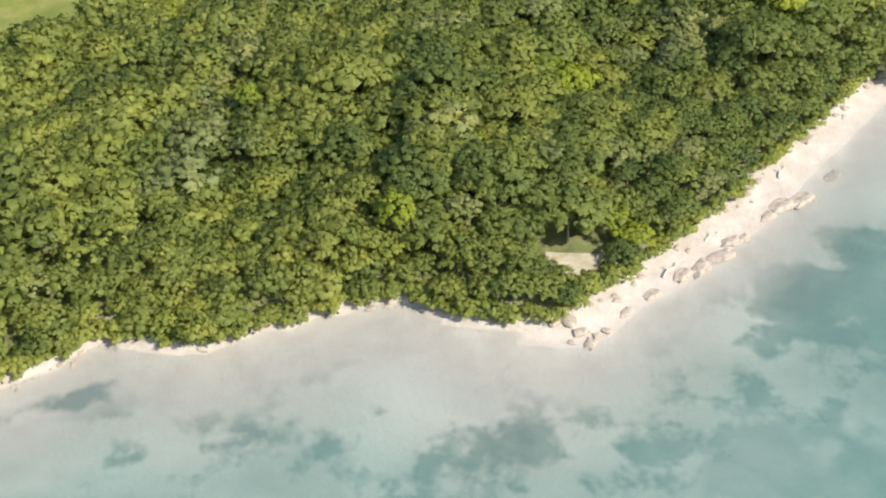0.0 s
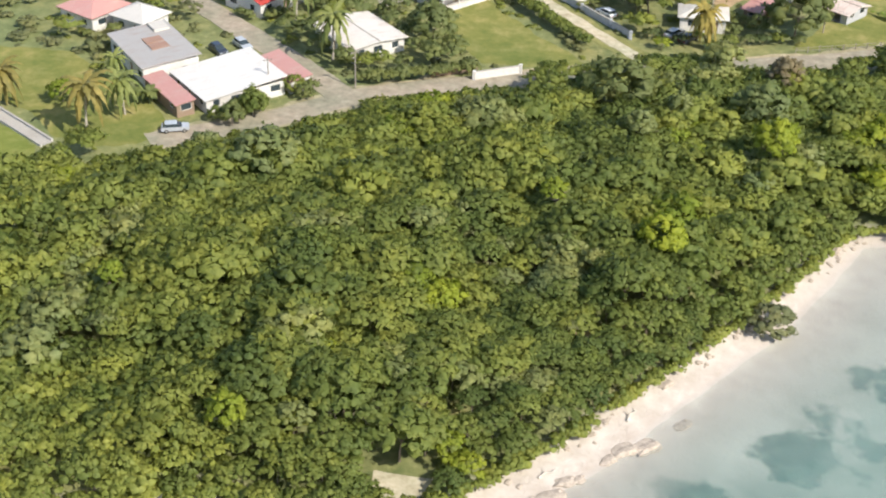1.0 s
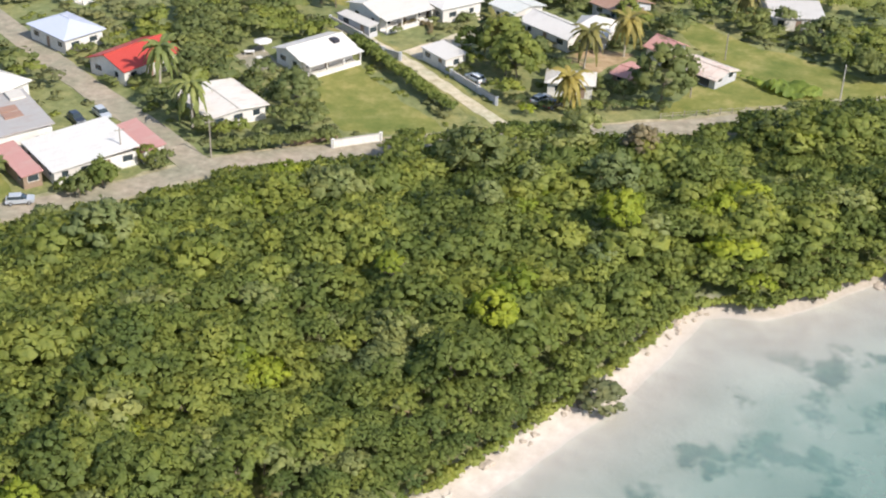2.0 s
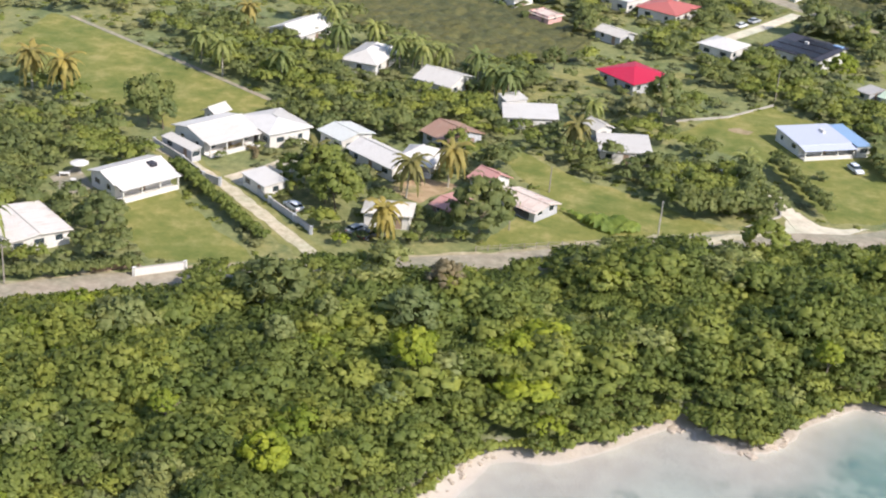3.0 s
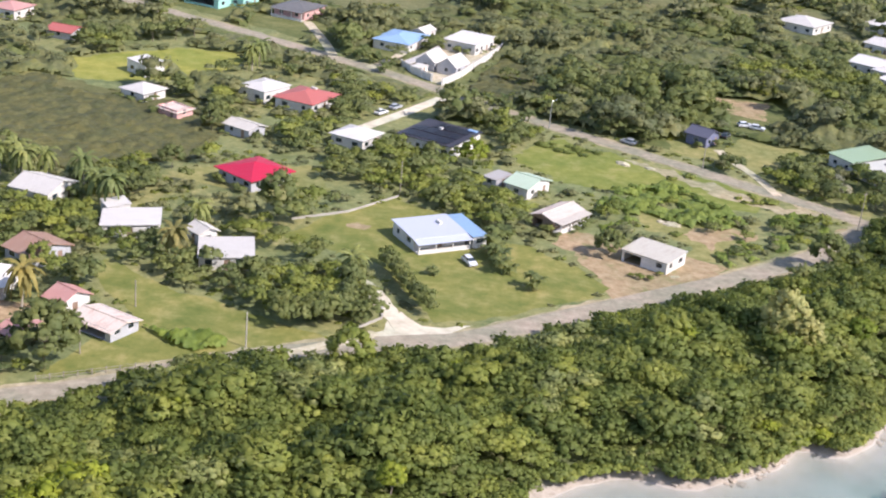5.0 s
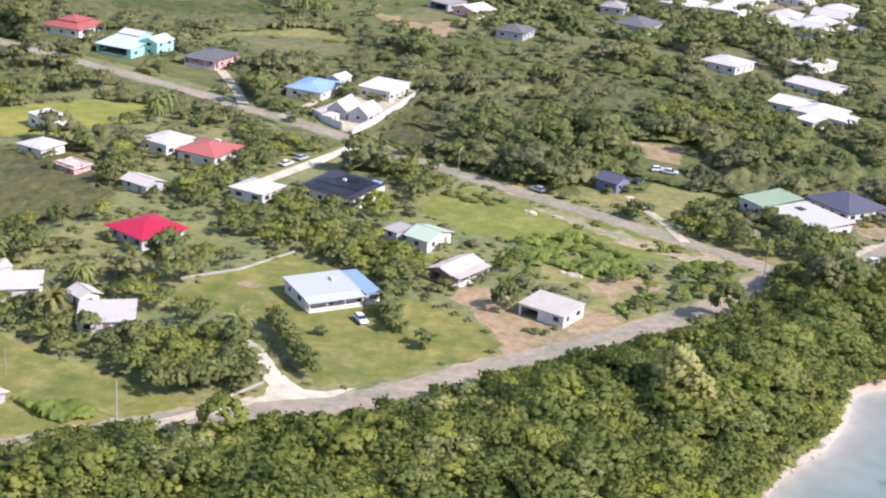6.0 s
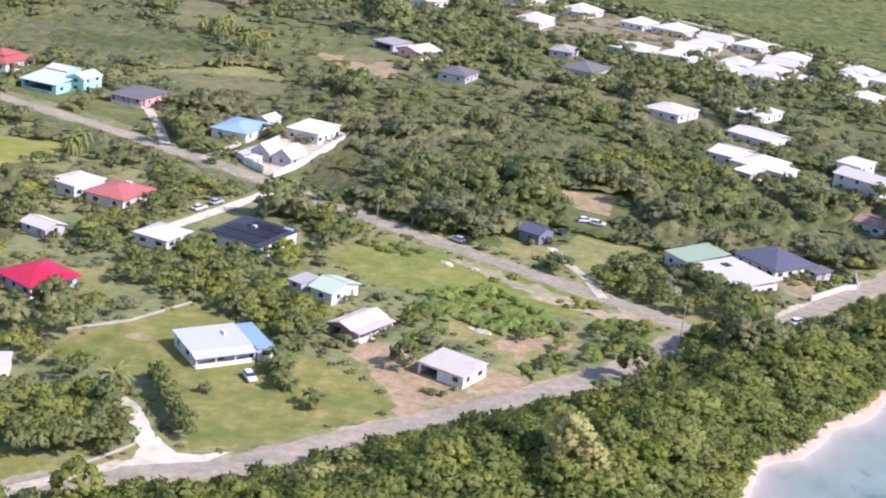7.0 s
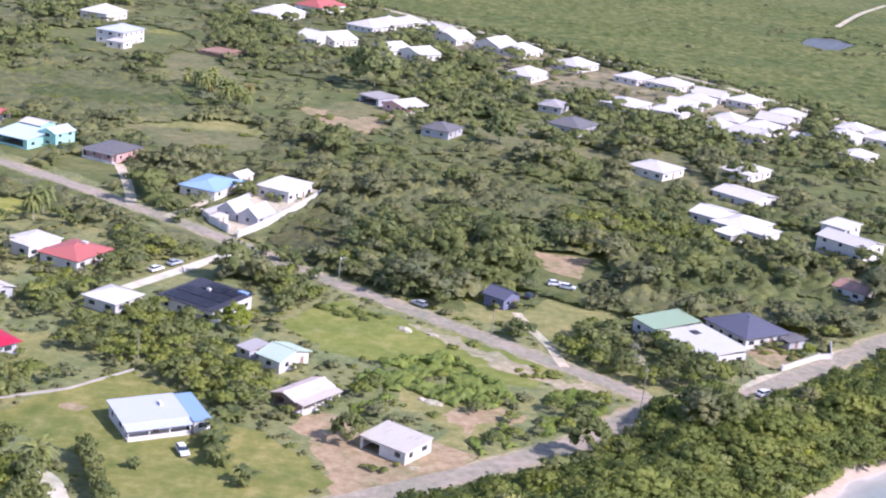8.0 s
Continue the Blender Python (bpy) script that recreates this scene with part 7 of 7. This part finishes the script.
pole(-42.5, 204, 5.5, False)
pole(78, 329, 6, False)


def car(x, y, yaw, paint_mat, label, z=0.06):
    """A small hatchback: body, glasshouse, roof, wheels, lamps."""
    ob = thing("car", label, "car", pose(x, y, z, 0, 0, yaw), "parked cars")
    b = Build()
    prof = [(-2.0, 0.35), (2.0, 0.35), (2.05, 0.6), (1.95, 0.8), (1.0, 0.92), (-1.85, 0.95), (-2.05, 0.75)]
    b.hexa([(px, -0.82, pz) for px, pz in prof], [(px, 0.82, pz) for px, pz in prof])
    part("body", b, paint_mat, ob)
    g = Build()
    g.hexa([(-1.8, -0.76, 0.93), (0.98, -0.76, 0.93), (0.98, 0.76, 0.93), (-1.8, 0.76, 0.93)], [(-1.45, -0.62, 1.40), (0.25, -0.62, 1.40), (0.25, 0.62, 1.40), (-1.45, 0.62, 1.40)])
    part("glasshouse", g, GLASS, ob)
    r = Build()
    r.hexa([(-1.48, -0.64, 1.40), (0.28, -0.64, 1.40), (0.28, 0.64, 1.40), (-1.48, 0.64, 1.40)], [(-1.35, -0.55, 1.47), (0.15, -0.55, 1.47), (0.15, 0.55, 1.47), (-1.35, 0.55, 1.47)])
    part("roof_panel", r, paint_mat, ob)
    for px in (-1.3, 1.3):
        for s in (-1, 1):
            w = Build()
            w.tube([(px, s * 0.66, 0.31), (px, s * 0.86, 0.31)], (0.31, 0.31), 12)
            wheel = part("wheel", w, TYRE, ob)
            rim = Build()
            rim.tube([(px, s * 0.86, 0.31), (px, s * 0.875, 0.31)], (0.18, 0.17), 10)
            part("rim", rim, METAL, wheel)
    for px, s, nm in ((2.02, -0.55, "headlight"), (2.02, 0.55, "headlight"), (-2.04, -0.6, "tail_light"), (-2.04, 0.6, "tail_light")):
        q = Build()
        q.box(px - 0.03, s - 0.16, 0.62, px + 0.03, s + 0.16, 0.76)
        part(nm, q, PAINT_S if nm == "headlight" else R_RED, ob)


car(20.0, 255.2, -66, PAINT_W, "white hatchback parked on the lawn beside a porch", 0.02)
car(-79.6, 200, 140, PAINT_W, "white car parked beside a garden wall", 0.02)
car(-64.5, 193, 60, PAINT_D, "dark car parked in front of a small house", 0.02)
car(-67, 194.5, 60, PAINT_S, "silver car parked beside a dark one", 0.02)
car(-133.2, 137.2, 25, PAINT_S, "silver car parked at the roadside", 0.06)
car(61.6, 344.6, 140, PAINT_S, "pale car parked along the village road", 0.06)
car(99.5, 368, -20, PAINT_W, "white car parked in a yard", 0.02)
car(96.5, 370, 10, PAINT_W, "second white car parked in a yard", 0.02)
car(89, 358, 60, PAINT_D, "dark car beside a small navy house", 0.02)
car(-138, 165, -40, PAINT_D, "dark car parked behind a white roof", 0.02)
car(-135, 168, -40, PAINT_S, "silver car parked behind a white roof", 0.02)
car(-1.5, 352, 55, PAINT_W, "white van-like car on a concrete driveway", 0.08)
car(2, 358, 55, PAINT_S, "silver car on a concrete driveway", 0.08)


def garden_wall(points, h, mat, label, t=0.2):
    """A masonry wall on a line, with a coping."""
    ob = thing("garden_wall", label, "wall", pose(0, 0, 0), "garden walls")
    for (x0, y0), (x1, y1) in zip(points, points[1:]):
        d = Vector((x1 - x0, y1 - y0, 0))
        n = Vector((-d.y, d.x, 0)).normalized() * t / 2
        for nm, z0, z1, k, m in (("wall_panel", -0.2, h, 1.0, mat), ("coping", h, h + 0.07, 1.5, CONCRETE)):
            b = Build()
            a, c = Vector((x0, y0, 0)), Vector((x1, y1, 0))
            ring = [a - n * k, c - n * k, c + n * k, a + n * k]
            b.hexa([(q.x, q.y, z0) for q in ring], [(q.x, q.y, z1) for q in ring])
            part(nm, b, m, ob)
    for x, y in points if h > 1.1 else ():
        b = Build()
        b.box(x - 0.24, y - 0.24, -0.2, x + 0.24, y + 0.24, h + 0.22)
        part("pier", b, mat, ob)


garden_wall([(-95.5, 167.4), (-89, 172)], 1.35, WALL_W, "short white rendered wall beside the road")
garden_wall([(-112, 219), (-104, 212.5), (-98, 206.5), (-94.5, 205)], 1.5, WALL_G, "grey block wall along the lane")
garden_wall([(-89.5, 206), (-84, 200.5), (-78, 195), (-74, 191)], 1.3, WALL_G, "grey block wall in front of a carport")
garden_wall([(2, 402), (5, 397), (8.2, 392.5), (11, 389)], 2.1, WALL_W, "white front wall of a new house")
garden_wall([(14, 385.5), (19.3, 396.3), (23, 407), (27.2, 418.4), (31, 430), (34.7, 442.7)], 2.0, WALL_W, "white boundary wall of a new house")
garden_wall([(2, 402), (8, 414), (14, 430), (21.5, 448)], 1.6, WALL_G, "grey block wall at the side of a new house")
garden_wall([(-16, 271), (-5, 278), (5, 290)], 0.35, CONCRETE, "low pale wall at the edge of a lawn")
garden_wall([(-2, 219), (1, 222.3), (4.4, 226.5), (4.2, 231.5), (2, 234)], 0.35, CONCRETE, "low pale wall round a grass verge")
car(135.4, 307, 35, PAINT_W, "white car parked on a dusty forecourt", 0.05)
garden_wall([(143.3, 323), (154.4, 333), (157.7, 334), (159.8, 341.8)], 1.3, WALL_W, "white wall in front of a navy-roofed house")
garden_wall([(180, 412), (190, 398), (200, 390)], 1.4, WALL_W, "white wall beside a lane")
garden_wall([(-102, 166.5), (-96, 170.5)], 1.2, WALL_B, "dark fence beside the road")
garden_wall([(-172.3, 142.4), (-160.3, 135.6), (-148.7, 129)], 0.35, WALL_W, "low pale kerb of a drainage channel")
garden_wall([(-171.6, 139.6), (-159.6, 132.8), (-149.3, 126.9)], 0.35, WALL_W, "low pale kerb beside a drainage channel")


def fence(points, h, label, gap=2.4):
    """Square posts with two rails along a line."""
    ob = thing("fence", label, "fence", pose(0, 0, 0))
    for (ax, ay), (bx, by) in zip(points, points[1:]):
        n = max(1, round(math.hypot(bx - ax, by - ay) / gap))
        for k in range(n):
            x, y = ax + (bx - ax) * k / n, ay + (by - ay) * k / n
            b = Build()
            b.box(x - 0.07, y - 0.07, -0.2, x + 0.07, y + 0.07, h * (0.95 + 0.1 * ((k * 7) % 3) / 2))
            part("post", b, WOOD_POLE, ob)
        for z in (0.45 * h, 0.85 * h):
            b = Build()
            b.tube([(ax, ay, z), (bx, by, z)], (0.035, 0.035), 6)
            part("rail", b, WOOD_POLE, ob)


fence([(-46.6, 193.6), (-40.9, 196.3), (-35.1, 199.2), (-28.6, 202.2)], 1.1, "weathered wooden post-and-rail fence along the roadside")


def parasol(x, y, r, h):
    ob = thing("parasol", "open white garden parasol on a paved yard", "parasol", pose(x, y, 0.03))
    b = Build()
    b.tube([(0, 0, 0), (0, 0, h)], (0.035, 0.03), 8)
    part("pole", b, METAL, ob)
    c = Build()
    ring = [(r * math.cos(k * 0.785), r * math.sin(k * 0.785)) for k in range(8)]
    for k in range(8):
        (ax, ay), (bx, by) = ring[k], ring[(k + 1) % 8]
        c.poly([(ax, ay, h - 0.5), (bx, by, h - 0.5), (0, 0, h)])
        c.poly([(ax, ay, h - 0.62), (bx, by, h - 0.62), (bx, by, h - 0.5), (ax, ay, h - 0.5)])
        c.poly([(bx, by, h - 0.54), (ax, ay, h - 0.54), (0, 0, h - 0.04)])
    part("canopy", c, WALL_W, ob)
    d = Build()
    d.tube([(0, 0, 0), (0, 0, 0.12)], (0.3, 0.26), 10)
    part("base", d, CONCRETE, ob)


parasol(-119.4, 202.0, 1.7, 2.5)


def garden_table(x, y, yaw, label):
    ob = thing("garden_table", label, "table", pose(x, y, 0.03, 0, 0, yaw))
    b = Build()
    b.box(-0.9, -0.45, 0.68, 0.9, 0.45, 0.74)
    part("tabletop", b, WALL_W, ob)
    for u, v in ((-0.8, -0.36), (0.8, -0.36), (-0.8, 0.36), (0.8, 0.36)):
        c = Build()
        c.box(u - 0.04, v - 0.04, 0, u + 0.04, v + 0.04, 0.68)
        part("leg", c, WALL_W, ob)


# tables added as stand-ins for unidentified clutter in the yard
garden_table(-121.2, 199.6, 20, "white table standing in for clutter on a grey paved yard")
garden_table(-118.3, 197.2, -40, "pale table standing in for clutter beside a white house")


def rock_mesh(seed):
    bm = bmesh.new()
    bmesh.ops.create_icosphere(bm, subdivisions=2, radius=1)
    for v in bm.verts:
        k = 1 + 0.5 * noise.noise(v.co * 1.4 + Vector((0, seed * 2.3, 0))) + 0.3 * noise.noise(v.co * 3.7 + Vector((seed * 3.1, 0, 0)))
        v.co = Vector((v.co.x * k, v.co.y * k * 0.7, v.co.z * k * 0.32))
    me = bpy.data.meshes.new("shore_rock")
    bm.to_mesh(me)
    bm.free()
    me.materials.append(ROCK)
    return me


ROCKS = [rock_mesh(s) for s in range(4)]
line = smooth_line(COAST[4:48])
seg = np.r_[0, np.cumsum(np.hypot(*np.diff(line, axis=0).T))]
for k in range(420):
    s = rng.uniform(0, seg[-1])
    x, y = np.interp(s, seg, line[:, 0]), np.interp(s, seg, line[:, 1])
    if wave(x, y, 0.06, 4) < -0.05:
        continue
    x, y = x + rng.uniform(-0.6, 1.2), y + rng.uniform(-1.9, 0.3)
    z = float(height(np.array([(x, y)]))[0][0])
    r = rng.uniform(0.2, 0.7) * (1.35 if x > -35 else 0.8)
    ob = tagged(new("shore_rock", ROCKS[k % 4]), "weathered brown limestone rock on the shore", "rock", "shore rocks")
    ob.matrix_world = Matrix.LocRotScale((x, y, z + 0.1 * r), Euler((0, 0, rng.uniform(0, 6))), (r, r, r))
for x, y, r in ((-79.5, 64.2, 1.0), (-78.2, 62.9, 0.9), (-77, 61.6, 0.8), (-80.8, 63.6, 0.6), (-76.6, 62.6, 0.5), (-78.9, 61.6, 0.5), (-75.6, 63.6, 0.6)):
    z = float(height(np.array([(x, y)]))[0][0])
    ob = tagged(new("shore_rock", ROCKS[int(x) % 4]), "brown rock at the tip of the point", "rock", "shore rocks")
    ob.matrix_world = Matrix.LocRotScale((x, y, z + 0.1), Euler((0, 0, x)), (r, r, r))


for x, y, r in ((-67.1, 74.2, 1.6), (-68.7, 72.9, 1.4), (-65.1, 76.4, 1.7), (-64.2, 78.8, 1.3), (-58.9, 85.6, 1.8), (-56.7, 87.1, 2.0), (-57.8, 86.2, 1.4), (-56.1, 97.7, 1.2), (-66.2, 75.4, 1.1), (-63, 79.5, 1.0), (-60.4, 83.5, 1.2),
                (-53.6, 92, 1.3), (-115.5, 59.1, 1.4), (-114.2, 59, 1.6), (-110, 62, 1.3), (-109.1, 62.6, 1.5), (-112, 60.6, 1.0), (-104, 63.3, 0.9), (-71.5, 69.6, 1.2), (-74, 66.6, 1.0)):
    z = float(height(np.array([(x, y)]))[0][0])
    ob = tagged(new("shore_rock", ROCKS[int(x * 7) % 4]), "low ledge of beach rock at the waterline", "rock", "shore rocks")
    ob.matrix_world = Matrix.LocRotScale((x, y, z + 0.02), Euler((0, 0, 0.9 + 0.3 * math.sin(x))), (r, r * 0.8, r * 0.6))


def driftwood(x, y, yaw, l, r):
    b = Build()
    b.tube([(-l / 2, 0, 0.1), (-l * 0.1, 0.12 * l, 0.28), (l * 0.25, 0.02 * l, 0.2), (l / 2, 0.1 * l, 0.45)], (r, r * 0.85, r * 0.6, r * 0.25), 7)
    b.tube([(-l * 0.1, 0.12 * l, 0.28), (0, 0.35 * l, 0.5)], (r * 0.5, r * 0.2), 6)
    ob = tagged(new("driftwood", b.mesh("driftwood", DRIFT)), "bleached driftwood trunk lying on the beach", "driftwood", "driftwood")
    z = float(height(np.array([(x, y)]))[0][0])
    ob.matrix_world = pose(x, y, z, 0, 0, yaw)


DRIFT = two_scale("bleached_wood", (0.52, 0.46, 0.38), 0.9, 6, 1.0, 0.3)
for x, y, yaw, l, r in ((-121, 59.0, 20, 3.2, 0.16), (-116.4, 56.6, -30, 3.6, 0.2), (-114, 57.8, 15, 3.0, 0.18), (-112.5, 58.8, 40, 2.4, 0.14), (-109.5, 60.8, 25, 2.8, 0.15), (-123.5, 58.6, 60, 2.0, 0.12),
                        (-70, 73, 55, 2.6, 0.16), (-66, 79, 40, 2.2, 0.14), (-59, 91, 70, 2.4, 0.15), (10, 160, 30, 2.4, 0.16), (16, 163, -20, 2.2, 0.14), (38, 179.6, 25, 2.4, 0.15)):
    driftwood(x, y, yaw, l, r)


def heap(x, y, r, yaw):
    """A low uneven heap of pale rubble."""
    bm = bmesh.new()
    bmesh.ops.create_icosphere(bm, subdivisions=3, radius=1)
    for v in bm.verts:
        k = 1 + 0.35 * noise.noise(v.co * 2.1 + Vector((x, y, 0))) + 0.25 * noise.noise(v.co * 5.3 + Vector((0, x, y)))
        v.co = Vector((v.co.x * k, v.co.y * k * 0.6, max(-0.2, v.co.z * k * 0.3)))
    me = bpy.data.meshes.new("rubble_mound")
    bm.to_mesh(me)
    bm.free()
    me.materials.append(TRACK)
    ob = tagged(new("rubble_mound", me), "low heap of pale limestone rubble on the meadow", "rubble", "rubble mounds")
    ob.matrix_world = Matrix.LocRotScale((x, y, 0), Euler((0, 0, yaw)), (r, r, r))


for x, y, r, yaw in ((58.3, 327.3, 2.0, -0.9), (64.6, 325.2, 1.4, -0.4), (64.4, 286.9, 2.0, -0.3), (62.2, 288.2, 1.2, -0.5), (60.4, 257.2, 0.9, 0.2)):
    heap(x, y, r, yaw)
